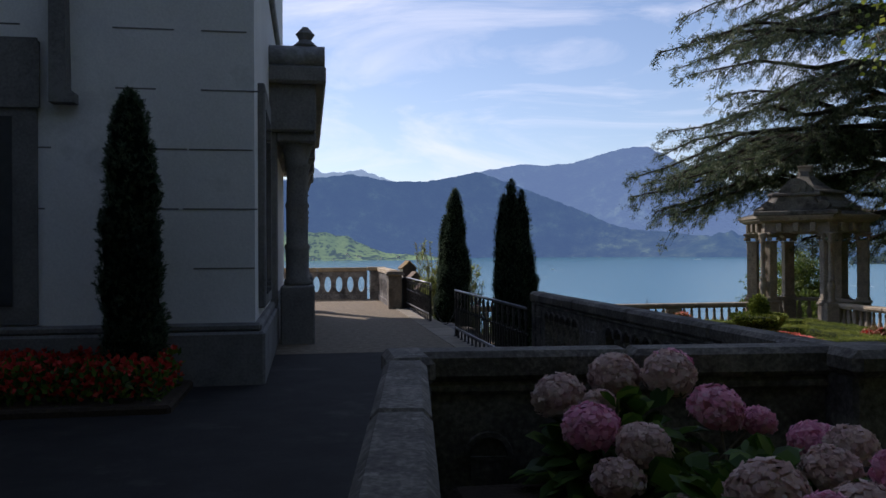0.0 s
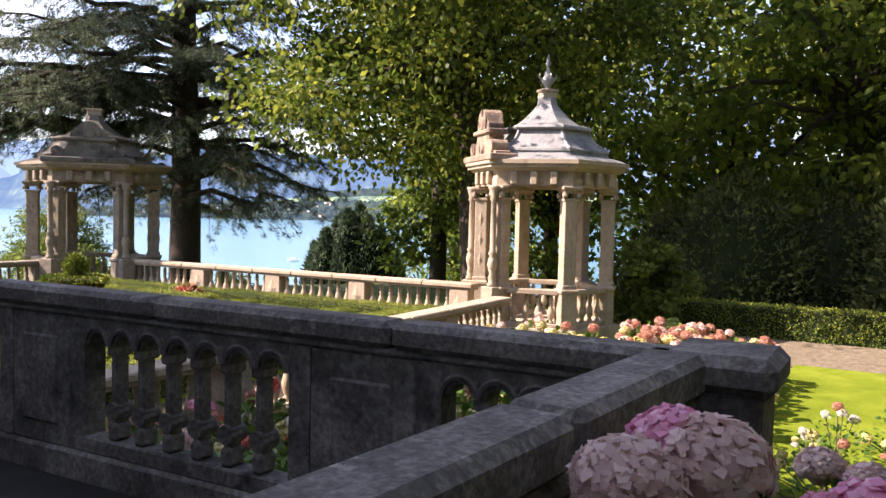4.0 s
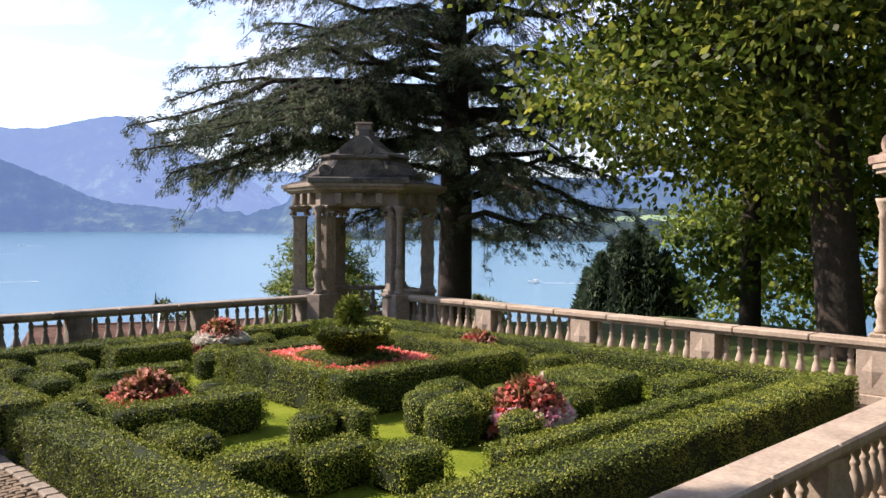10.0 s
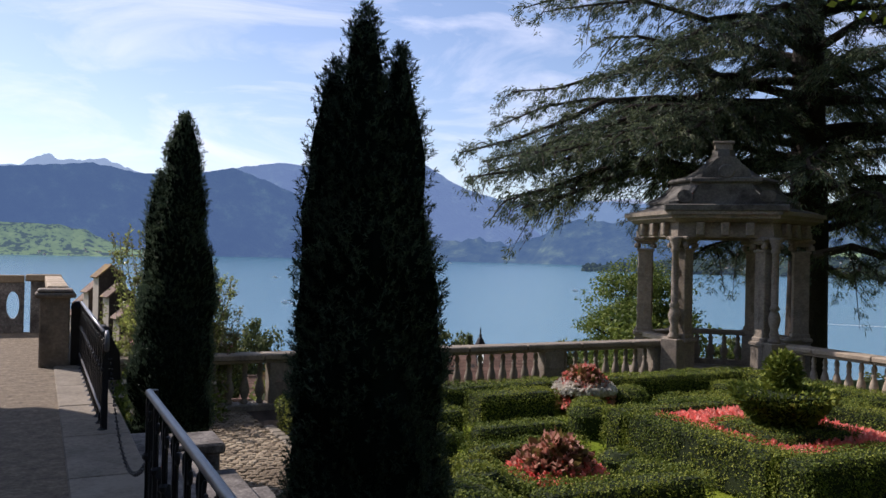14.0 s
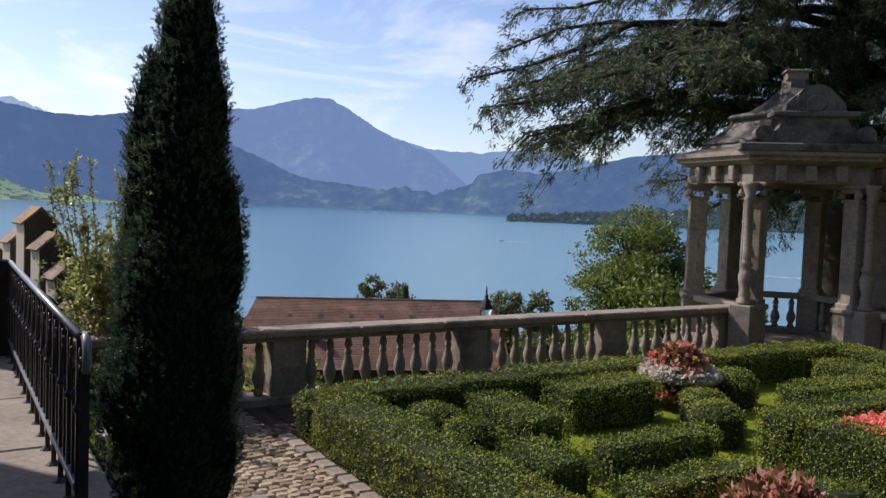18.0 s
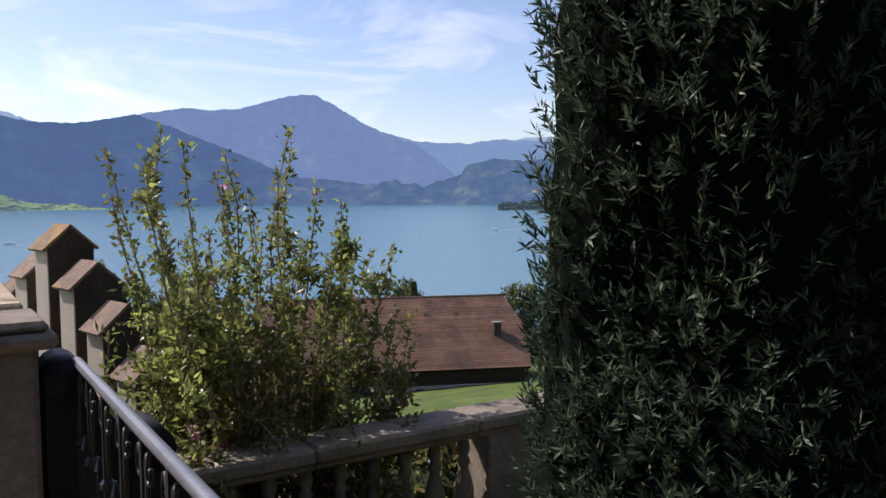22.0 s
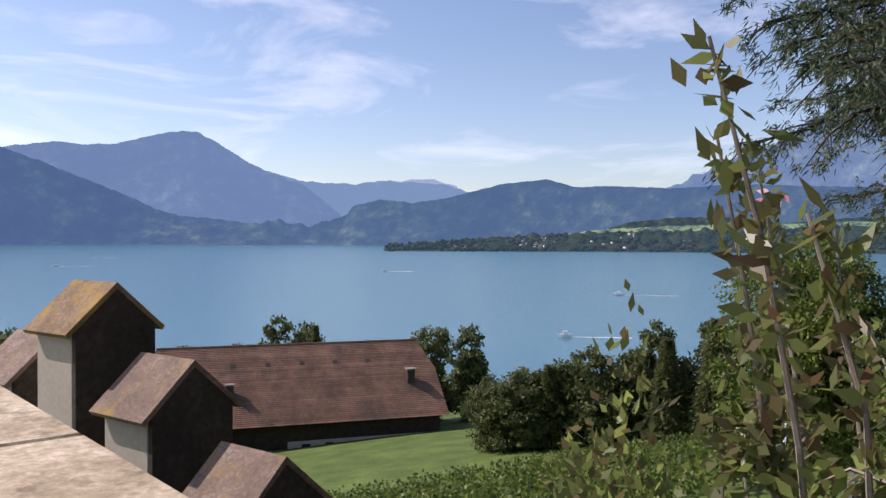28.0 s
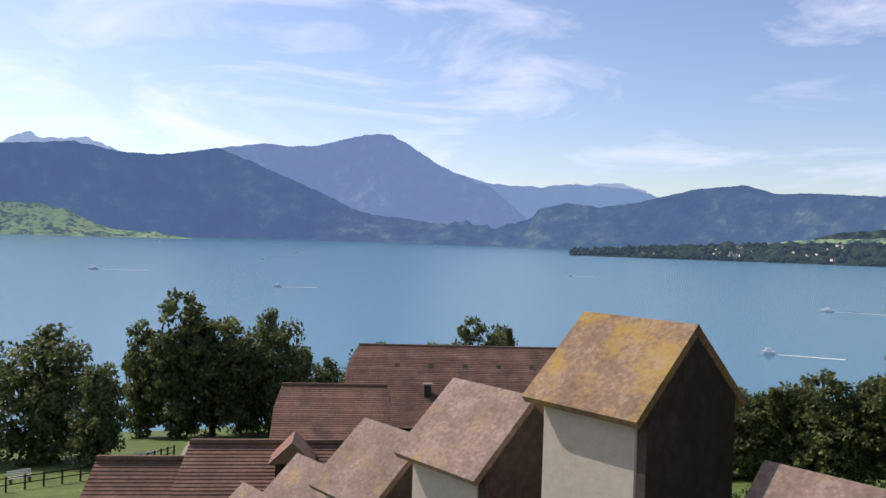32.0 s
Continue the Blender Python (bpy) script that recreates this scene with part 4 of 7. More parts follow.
    for nm, steps in tiers:
        g = Geo()
        for (r0, z0), (r1, z1) in zip(steps[:-1], steps[1:]):
            g.prism(hexa(r0, 30), z0, z1 + 0.001, hexa(r1, 30))
        tier = part(nm, g, roofing, root)
        if nm == "roof_dome":
            for k in range(6):
                part("rib", Geo().tube([(r * math.cos(radians(30 + 60 * k)), r * math.sin(radians(30 + 60 * k)), z) for r, z in steps[1:]], 0.035, 6), roofing, tier)
    part("roof_block", Geo().box(-0.16, -0.16, 4.90, 0.16, 0.16, 5.06, 0.015).box(-0.19, -0.19, 5.04, 0.19, 0.19, 5.09, 0.01), stone, root)
    if roofing is LEAD:
        fin = Geo().lathe([(0.12, 0), (0.05, 0.05), (0.06, 0.08), (0.15, 0.19), (0.13, 0.26), (0.06, 0.31), (0.09, 0.36), (0.04, 0.43), (0.03, 0.51), (0.07, 0.56), (0.03, 0.61), (0.04, 0.67), (0.008, 0.77)], 10, (0, 0, 5.08))
        f = part("finial", fin, roofing, root, smooth=True)
        for a in range(4):
            part("leaf_scroll", Geo().tube([(0.06, 0, 5.27), (0.15, 0, 5.30), (0.20, 0, 5.37), (0.17, 0, 5.42)], 0.02, 5), roofing, f, m=pose(0, 0, 0, 0, 0, 90 * a))
    gable_stone = CORNICE if roofing is LEAD else ROOFSTONE
    # scrolled gable over the entrance
    gx = 1.54 * math.cos(radians(30))
    outline = [(-0.92, 3.52), (0.92, 3.52), (0.92, 3.68), (0.66, 3.73), (0.48, 3.88), (0.42, 4.04), (0.55, 4.08), (0.55, 4.16), (0.40, 4.18), (0.38, 4.29), (0.28, 4.42), (0, 4.50), (-0.28, 4.42), (-0.38, 4.29), (-0.40, 4.18), (-0.55, 4.16), (-0.55, 4.08), (-0.42, 4.04), (-0.48, 3.88), (-0.66, 3.73), (-0.92, 3.68)]
    gab = Geo()
    n = len(outline)
    x0, x1 = gx - 0.24, gx + 0.08
    gab.add([(x0, u, z) for u, z in outline] + [(x1, u, z) for u, z in outline],
            [tuple(range(n))[::-1], tuple(range(n, 2 * n))] + [(i, (i + 1) % n, n + (i + 1) % n, n + i) for i in range(n)])
    gable = part("gable", gab, gable_stone, root)
    part("gable_base", Geo().box(gx - 0.36, -1.0, 3.50, gx + 0.22, 1.0, 3.64, 0.02), gable_stone, root)
    part("shell", Geo().tube([(x1 - 0.02, 0, 4.29), (x1 + 0.05, 0, 4.29)], [0.20, 0.12], 14), gable_stone, gable)
    for s in (-1, 1):
        part("scroll", Geo().tube([(x0 + 0.02, s * 0.66, 3.80), (x1 + 0.04, s * 0.66, 3.80)], 0.13, 14), gable_stone, gable)
    part("gable_top", Geo().tube([(x0 - 0.03, 0, 4.34), (x1 + 0.03, 0, 4.34)], 0.26, 16), gable_stone, gable)
    part("band", Geo().box(x0 - 0.03, -0.58, 4.07, x1 + 0.05, 0.58, 4.17, 0.02), gable_stone, gable)
    # low balustrades between the columns
    for k in range(5):
        a, b = corners[k], corners[(k + 1) % 6]
        L = math.hypot(b[0] - a[0], b[1] - a[1])
        turn = math.degrees(math.atan2(b[1] - a[1], b[0] - a[0]))
        m = pose(a[0], a[1], 0, 0, 0, turn)
        part("rail", Geo().box(0.15, -0.12, 0.82, L - 0.15, 0.12, 0.93, 0.015), stone, root, m=m)
        part("rail_foot", Geo().box(0.15, -0.12, 0.135, L - 0.15, 0.12, 0.24, 0.012), stone, root, m=m)
        if stone.name not in baluster_me:
            baluster_me[stone.name] = BALUSTER.mesh("baluster", stone, True)
        for i in range(4):
            part("baluster", baluster_me[stone.name], stone, root, m=m @ pose(0.17 + (L - 0.34) * (i + 0.5) / 4, 0, 0.238) @ Matrix.Diagonal((0.95, 0.95, 0.905, 1)))
    return root


# Stone and roof colours are darkened to hold the shade on this pavilion.
pavilion((16.65, 19.30), -133, "open hexagonal stone pavilion with a stepped brown stone roof in shade", DARKSAND, ROOFSTONE, 1.17)
pavilion((17.5, 5.9), 133, "sunlit hexagonal sandstone pavilion with a stepped lead roof and finial", SAND, LEAD)

# ---- garden floor, hedges and flowers ----
garden = Geo().box(4.2, 6.0, -1.4, 16.4, 19.0, -0.955)
setting("garden_floor", garden, LAWN, "mown grass floor of the formal garden", "lawn")
path_me = Geo().box(4.3, 6.05, -1.3, 6.62, 18.95, -0.945).box(6.6, 17.9, -1.3, 16.3, 18.95, -0.945).box(15.4, 6.05, -1.3, 16.3, 17.95, -0.946).box(6.6, 6.05, -1.3, 15.4, 7.1, -0.947)
setting("garden_path", path_me, SOIL, "sandy joints under the cobbled garden path", "path")
setting("start_lawn", Geo().box(8.6, -14, -1.3, 16.4, 0.7, -1.02), LAWN, "mown lawn between the flower beds and the drive", "lawn")
setting("bed_soil", Geo().box(4.3, -9, -1.3, 8.6, 5.6, -1.02).box(8.6, 0.7, -1.3, 15.6, 5.6, -1.02), SOIL, "dark soil of the flower beds", "soil")

HZ = -0.95


def hedge(name, rects, rounds, high, label, density=3100, top=BOXLEAF, size=0.027, base=HZ):
    """Clipped box: rects are (x0, y0, x1, y1), rounds are (x, y, radius); one plant line."""
    root = thing(name, (0, 0, base), label, "hedge", group="box hedges")
    P, N = [], []
    for x0, y0, x1, y1 in rects:
        part("shade_core", Geo().box(x0 + 0.03, y0 + 0.03, base - 0.03, x1 - 0.03, y1 - 0.03, base + high - 0.03, 0.06), HEDGECORE, root, world_space=True)
        sx, sy = x1 - x0, y1 - y0
        for area, fn in (
            (sx * sy, lambda a, b: ((x0 + a * sx, y0 + b * sy, base + high), (0, 0, 1))),
            (sx * high, lambda a, b: ((x0 + a * sx, y0, base + b * high), (0, -1, 0))),
            (sx * high, lambda a, b: ((x0 + a * sx, y1, base + b * high), (0, 1, 0))),
            (sy * high, lambda a, b: ((x0, y0 + a * sy, base + b * high), (-1, 0, 0))),
            (sy * high, lambda a, b: ((x1, y0 + a * sy, base + b * high), (1, 0, 0))),
        ):
            for a, b in rng.random((int(area * density), 2)):
                p, nn = fn(a, b)
                P.append(p)
                N.append(nn)
    for x, y, r in rounds:
        part("shade_core", Geo().lathe([(r * 0.8, -0.03), (r * 0.93, high * 0.25), (r * 0.93, high * 0.7), (r * 0.6, high * 0.93), (0.02, high * 0.96)], 14, (x, y, base)), HEDGECORE, root, world_space=True)
        k = int((2 * math.pi * r * high + math.pi * r * r) * density)
        a = rng.random(k) * 2 * np.pi
        h = rng.random(k) * 1.35
        for aa, hh in zip(a, h):
            if hh < 0.72:
                rr, zz, nz = r * (0.9 + 0.1 * hh), hh * high, 0.1
            else:
                q = (hh - 0.72) / 0.63
                rr, zz, nz = r * (1 - q ** 1.7), high * (0.72 + 0.28 * math.sin(q * math.pi / 2)), 0.4 + q
            P.append((x + rr * math.cos(aa), y + rr * math.sin(aa), base + zz))
            N.append((math.cos(aa), math.sin(aa), nz))
    P, N = np.array(P), unit(np.array(N))
    lump = np.array([noise.noise(Vector(p) * 3.1) for p in P])[:, None]
    P = P + N * (0.055 * lump + rng.uniform(-0.03, 0.014, (len(P), 1)))
    part("leaves", quads("leaves", leaves(P, N * 0.35 + unit(rng.normal(0, 1, P.shape)), size, size * 0.62, 0.1, face=N), top), top, root, world_space=True)
    return root


CX, CY = 11.32, 13.0
hedge("box_hedge", [(6.50, 7.30, 7.12, 12.75), (6.50, 13.2, 7.12, 17.25)], [(7.25, 13.0, 0.3)], 0.50, "clipped box hedge along the cobbled path")
hedge("box_hedge", [(6.85, 17.3, 15.7, 17.85)], [(6.82, 17.52, 0.33)], 0.48, "clipped box hedge in front of the lake balustrade")
hedge("box_hedge", [(7.26, 7.30, 15.75, 7.85)], [], 0.50, "long clipped box hedge beside the sandstone balustrade")
hedge("box_hedge", [(15.2, 7.9, 15.75, 17.25)], [], 0.46, "clipped box hedge before the lozenge balustrade")
hedge("box_hedge", [(10.12, 11.6, 13.75, 12.08), (10.12, 14.45, 13.75, 14.88), (10.12, 12.1, 10.55, 14.43), (13.32, 12.1, 13.75, 14.43)], [], 0.58, "tall square box hedge round the middle bed")
hedge("box_hedge", [(CX - 0.6, CY - 0.58, CX + 0.6, CY + 0.58)], [], 0.62, "inner box plinth under the topiary bowl")
hedge("box_hedge", [(12.5, 12.35, 12.95, 14.2)], [(12.72, 12.5, 0.3)], 0.42, "low inner box hedge beside the begonias")
# hedges round the flower mound by the path
hedge("box_hedge", [(7.35, 11.95, 9.22, 12.42)], [], 0.48, "straight dark box hedge before a flower mound")
hedge("box_hedge", [(7.42, 12.75, 7.78, 13.9), (7.8, 14.05, 9.3, 14.42)], [(9.3, 13.0, 0.28), (9.35, 13.5, 0.28)], 0.38, "angled low box hedge round a flower mound")
hedge("box_hedge", [(7.5, 14.75, 8.0, 15.5), (8.3, 14.9, 9.7, 15.28)], [], 0.40, "stepped box hedge in a corner of the parterre")
hedge("box_hedge", [(9.2, 16.45, 10.55, 17.0)], [], 0.50, "short box block with a dark clipped front")
hedge("box_hedge", [(8.15, 15.85, 8.65, 17.0)], [(7.65, 16.1, 0.28), (7.65, 16.75, 0.3)], 0.44, "box block and rounded clumps near the lake hedge")
# round the other mounds
hedge("box_hedge", [(11.9, 15.5, 13.6, 15.95)], [(10.45, 15.6, 0.3), (10.85, 16.1, 0.28), (12.1, 16.7, 0.3)], 0.44, "box hedge bending round a flower mound")
hedge("box_hedge", [(14.0, 15.2, 14.5, 16.9), (14.4, 14.5, 15.0, 14.9)], [(14.1, 14.7, 0.3)], 0.42, "angled box hedge in a corner of the parterre")
hedge("box_hedge", [(14.1, 11.5, 14.9, 11.85)], [(14.55, 12.3, 0.28), (14.85, 14.0, 0.28)], 0.38, "low box hedge round a red flower mound")
# south side
hedge("box_hedge", [(9.7, 8.42, 15.0, 8.78)], [], 0.34, "low box hedge running beside the long hedge")
hedge("box_hedge", [(12.95, 9.65, 14.15, 10.85)], [], 0.42, "broad box slab in the parterre")
hedge("box_hedge", [(13.9, 9.0, 14.95, 9.5)], [], 0.38, "low square box slab at the parterre corner")
hedge("box_hedge", [], [(10.72, 10.55, 0.40), (11.25, 10.85, 0.38), (10.5, 10.0, 0.34), (10.9, 10.05, 0.3)], 0.52, "cluster of rounded box clumps")
hedge("box_hedge", [], [(11.85, 10.45, 0.3), (12.3, 10.2, 0.3), (12.45, 9.7, 0.28), (10.9, 9.3, 0.26)], 0.40, "curling box hedge round a flower mound")
hedge("box_hedge", [(9.48, 10.5, 9.78, 11.05)], [(9.1, 10.85, 0.26), (9.35, 11.05, 0.24)], 0.42, "curled hook of clipped box on the lawn")
hedge("box_hedge", [(7.42, 10.9, 7.95, 11.55)], [(7.75, 11.0, 0.3)], 0.40, "rounded box piece beside the path hedge")
hedge("box_hedge", [(7.42, 9.72, 8.2, 10.18), (8.1, 9.42, 8.9, 9.88), (8.72, 8.85, 9.35, 9.42)], [], 0.40, "stepped low box hedge beside the path")

# topiary bowl
bowl = thing("topiary_bowl", (CX, CY, HZ + 0.58), "clipped topiary bowl with a small bush growing from it", "topiary")
prof = [(0.22, 0.0), (0.36, 0.10), (0.50, 0.24), (0.56, 0.36), (0.55, 0.42), (0.2, 0.44)]
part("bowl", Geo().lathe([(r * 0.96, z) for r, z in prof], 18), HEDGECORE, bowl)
k = 5200
t = rng.random(k)
a = rng.random(k) * 2 * np.pi
rr = np.interp(t, [0, 0.7, 0.82, 1], [0.23, 0.58, 0.57, 0.05])
zz = np.interp(t, [0, 0.35, 0.7, 0.82, 1], [0.0, 0.17, 0.38, 0.45, 0.47])
P = np.stack([rr * np.cos(a), rr * np.sin(a), zz], 1)
part("bowl_leaves", quads("bowl_leaves", leaves(P, np.stack([np.cos(a), np.sin(a), t], 1), 0.055, 0.03), BOXLEAF), BOXLEAF, bowl)
k = 1500
u = rng.normal(0, 1, (k, 3))
P = unit(u) * (rng.random((k, 1)) ** 0.4) * np.array((0.20, 0.20, 0.27)) + np.array((0, 0, 0.62))
part("sprig_leaves", quads("sprig_leaves", leaves(P, unit(u), 0.08, 0.035), BOXLEAF), BOXLEAF, bowl)


def flower_mound(x, y, r, petals, label, z=HZ):
    root = thing("flower_mound", (x, y, z), label, "flowers", group="flower mounds")
    k = 900
    u = unit(rng.normal(0, 1, (k, 3)))
    u[:, 2] = np.abs(u[:, 2])
    P = u * np.array((r, r, r * 1.5)) * rng.uniform(0.75, 1.02, (k, 1))
    part("leaves", quads("leaves", leaves(P, u + np.array((0, 0, -0.15)), 0.13, 0.085, 0.5), BRONZELEAF), BRONZELEAF, root)
    for mat, share, low in petals:
        n = int(420 * share)
        w = unit(rng.normal(0, 1, (n, 3)))
        w[:, 2] = np.abs(w[:, 2]) * (0.35 if low else 1.0)
        w = unit(w)
        P = w * np.array((r * 1.15, r * 1.15, r * (0.5 if low else 1.5))) * rng.uniform(0.9, 1.06, (n, 1))
        P[:, 2] += 0.24 if low else 0.0
        P = np.repeat(P, 4, 0)
        part("blossoms", quads("blossoms", leaves(P, np.repeat(w, 4, 0), 0.066, 0.062, 0.8), mat), mat, root)
    return root


flower_mound(8.3, 13.25, 0.42, [(CORAL, 1.3, True), (SALMON, 0.9, False)], "mound of bronze leaves with coral and red flowers")
flower_mound(11.4, 17.0, 0.40, [(WHITEPETAL, 1.9, True), (SALMON, 0.7, False), (CORAL, 0.3, False)], "mound of bronze leaves with coral and white flowers", HZ + 0.14)
flower_mound(14.45, 13.3, 0.40, [(REDPETAL, 0.2, False), (CORAL, 0.8, True), (SALMON, 0.7, False)], "mound of bronze leaves with red flowers")
flower_mound(11.4, 9.6, 0.44, [(WHITEPETAL, 0.8, True), (CORAL, 0.5, False), (SALMON, 0.6, False), (PINK, 0.8, True)], "mound of coral, pink and white flowers")
bed = thing("begonia_bed", (11.5, 13.2, HZ), "bed of coral pink begonias inside the square hedge", "flowers")
k = 7000
P = np.stack([rng.uniform(-0.92, 0.92, k), rng.uniform(-1.1, 1.15, k), 0.465 + rng.uniform(-0.05, 0.06, k)], 1)
P = P[np.maximum(np.abs(P[:, 0] + 0.18), np.abs(P[:, 1] + 0.2)) > 0.6]
part("blossoms", quads("blossoms", leaves(P, np.array((0, 0, 1.0)), 0.07, 0.07, 0.6), CORAL), CORAL, bed)
P2 = P - np.array((0, 0, 0.08))
part("leaves", quads("leaves", leaves(P2, np.array((0, 0, 0.6)), 0.09, 0.06, 0.8), FRESHLEAF), FRESHLEAF, bed)
part("soil_fill", Geo().box(-0.93, -1.1, 0.0, 0.93, 1.15, 0.34), SOIL, bed)


# ---- hydrangeas ----
def head_mesh(mat, r, n, petal):
    u = unit(rng.normal(0, 1, (n, 3)))
    u = u[u[:, 2] > -0.55]
    P = u * r * rng.uniform(0.88, 1.07, (len(u), 1))
    t1 = unit(np.cross(u, rng.normal(0, 1, u.shape)))
    t2 = np.cross(u, t1)
    s = petal * rng.uniform(0.75, 1.2, (len(u), 1))
    tilt = u * s * rng.uniform(-0.5, 0.8, (len(u), 1))
    V = np.stack([P - t1 * s, P - t2 * s + tilt, P + t1 * s, P + t2 * s - tilt], 1)
    return quads("flower_head", V, mat)


HEADS = {(m.name, fine): head_mesh(m, 0.088, 900 if fine else 170, 0.0128 if fine else 0.024) for fine in (True, False) for m in (PINK, FADED, CREAM, CORAL, WHITEPETAL, SALMON)}
INNER = {m.name: Geo().lathe([(0.025, -0.075), (0.062, -0.042), (0.076, 0.0), (0.062, 0.046), (0.017, 0.071)], 8).mesh("head_inside", m) for m in (PINK, FADED, CREAM, CORAL, WHITEPETAL, SALMON)}


def hydrangea(at, radius, high, mats, count, label, leaf=0.15, leafcount=420, headsize=1.0, group="hydrangeas", heads=(), name="hydrangea_bush"):
    root = thing(name, at, label, name.split("_")[0], group=group)
    k = leafcount
    u = unit(rng.normal(0, 1, (k, 3)))
    u[:, 2] = np.abs(u[:, 2])
    P = u * np.array((radius, radius, high)) * rng.uniform(0.45, 0.98, (k, 1))
    out = u * np.array((1, 1, 0.4)) + np.array((0, 0, 0.15))
    d = unit(out + rng.normal(0, 0.45, (k, 3)))
    side = unit(np.cross(d, np.array((0, 0, 1.0)) + rng.normal(0, 0.35, (k, 3))))
    L, W = leaf * rng.uniform(0.7, 1.25, (k, 1)), leaf * 0.62 * rng.uniform(0.8, 1.2, (k, 1))
    drop = np.array((0, 0, -0.25)) * L
    a, b = P + d * L * 0.35, P + d * L * 0.72 + drop * 0.3
    tip = P + d * L + drop
    V = np.concatenate([np.stack([P, a + side * W / 2, b, a - side * W / 2], 1), np.stack([a + side * W / 2, b + side * W * 0.38, tip, b], 1), np.stack([b, tip, b - side * W * 0.38, a - side * W / 2], 1)])
    part("leaves", quads("leaves", V, BROADLEAF), BROADLEAF, root)
    stems = Geo()
    for p, mat, s in heads:
        p = np.array(p) - np.array(at)
        hd = part("flower_head", HEADS[mat.name, True], mat, root, m=Matrix.Translation(p) @ Euler((rng.uniform(-0.3, 0.3), rng.uniform(-0.3, 0.3), rng.uniform(0, 6))).to_matrix().to_4x4() @ Matrix.Diagonal((s, s, s * 0.86, 1)))
        part("inside", INNER[mat.name], mat, hd)
        stems.tube([p * np.array((0.3, 0.3, 0.1)), p * np.array((0.7, 0.7, 0.5)), p * 0.97], 0.006, 4)
    for i in range(count):
        w = unit(rng.normal(0, 1, 3))
        w[2] = abs(w[2]) * 0.9 + 0.25
        w = unit(w)
        p = w * np.array((radius, radius, high)) * rng.uniform(1.0, 1.18)
        mat = mats[int(rng.integers(len(mats)))]
        s = headsize * rng.uniform(0.75, 1.25)
        hd = part("flower_head", HEADS[mat.name, group == "hydrangeas"], mat, root, m=Matrix.Translation(p) @ Euler((rng.uniform(-0.4, 0.4), rng.uniform(-0.4, 0.4), rng.uniform(0, 6))).to_matrix().to_4x4() @ Matrix.Diagonal((s, s, s * 0.86, 1)))
        if group == "hydrangeas":
            part("inside", INNER[mat.name], mat, hd)
        stems.tube([p * 0.2, p * 0.6, p * 0.97], 0.006, 4)
    part("woody_base", stems, TWIG, root)
    return root


# the two bushes against the wall corner, head by head
hydrangea((2.71, -0.50, 0.43), 0.42, 0.44, (FADED,), 0, "hydrangea bush with mauve and faded pink heads against the wall", 0.16, 300, heads=(
    ((2.76, -0.25, 0.95), FADED, 1.36), ((2.97, -0.40, 0.97), FADED, 1.36), ((3.03, -0.28, 0.98), PINK, 1.2), ((2.46, -0.32, 0.87), FADED, 1.36), ((2.62, -0.42, 0.84), FADED, 0.95), ((2.47, -0.73, 0.81), PINK, 1.32), ((2.62, -0.92, 0.77), FADED, 1.22), ((2.49, -0.98, 0.66), FADED, 1.15), ((3.29, -0.61, 0.78), PINK, 0.9)))
hydrangea((2.98, -1.18, 0.40), 0.46, 0.40, (PINK,), 0, "hydrangea bush with deep pink and fading heads in the raised bed", 0.16, 330, heads=(
    ((3.03, -0.73, 0.87), PINK, 1.3), ((3.34, -0.95, 0.76), PINK, 1.15), ((3.19, -1.28, 0.74), FADED, 1.2), ((2.85, -1.42, 0.72), FADED, 1.5), ((3.39, -1.11, 0.78), FADED, 1.1), ((3.33, -1.48, 0.78), PINK, 1.2), ((3.11, -1.56, 0.68), FADED, 1.3), ((2.63, -1.26, 0.60), FADED, 1.0), ((3.51, -1.34, 0.70), SALMON, 1.1)))
for x, y, z, r, h, n, mats in ((3.9, -1.1, 0.2, 0.5, 0.4, 7, (PINK, CREAM, FADED)), (2.5, -1.95, 0.42, 0.4, 0.42, 8, (PINK, FADED)), (3.6, -2.4, 0.3, 0.6, 0.5, 9, (PINK, FADED)), (4.8, -2.2, 0.0, 0.7, 0.45, 8, (CREAM, FADED)), (5.2, -0.7, -0.3, 0.6, 0.6, 10, (CREAM, FADED)), (5.1, 0.7, -0.6, 0.6, 0.6, 10, (CREAM, WHITEPETAL)), (5.0, 1.9, -0.95, 0.6, 0.85, 12, (CREAM, FADED)), (5.1, 3.2, -0.95, 0.6, 0.8, 12, (CREAM, SALMON, FADED)), (5.0, 4.5, -0.95, 0.55, 0.75, 10, (CREAM, PINK))):
    hydrangea((x, y, z), r, h, mats, n, "hydrangea bush with mauve and faded pink flower heads", 0.135, 230, 1.12)
under = Geo().box(1.86, -3.6, -1.2, 4.4, -0.30, 0.5, 0.1).box(4.3, -3.2, -1.3, 5.9, 1.2, -0.25, 0.2)
setting("raised_bed", under, SOIL, "raised bed of dark soil behind the wall", "soil")
spots = [(5.9 + 0.95 * i + 0.3 * rng.random(), 0.9 + 0.85 * j + 0.3 * rng.random()) for i in range(9) for j in range(5) if not (i < 2 and j < 2)]
for i, (x, y) in enumerate(spots):
    far = y > 3.4 or x < 10
    mats = (CREAM, CREAM, CREAM, WHITEPETAL) if (x < 12.5 and rng.random() < 0.85) else (FADED, CREAM, CREAM, SALMON)
    if x < 8.2 and y > 3.6 and rng.random() < 0.45:
        mats = (SALMON, PINK, CORAL)
    hydrangea((x, y, -1.0), 0.62, 0.62 + 0.12 * rng.random(), mats, 13, "hydrangea bush with cream and pink flower heads in the sunny bed", 0.13, 360, 0.8, "hydrangea bed")
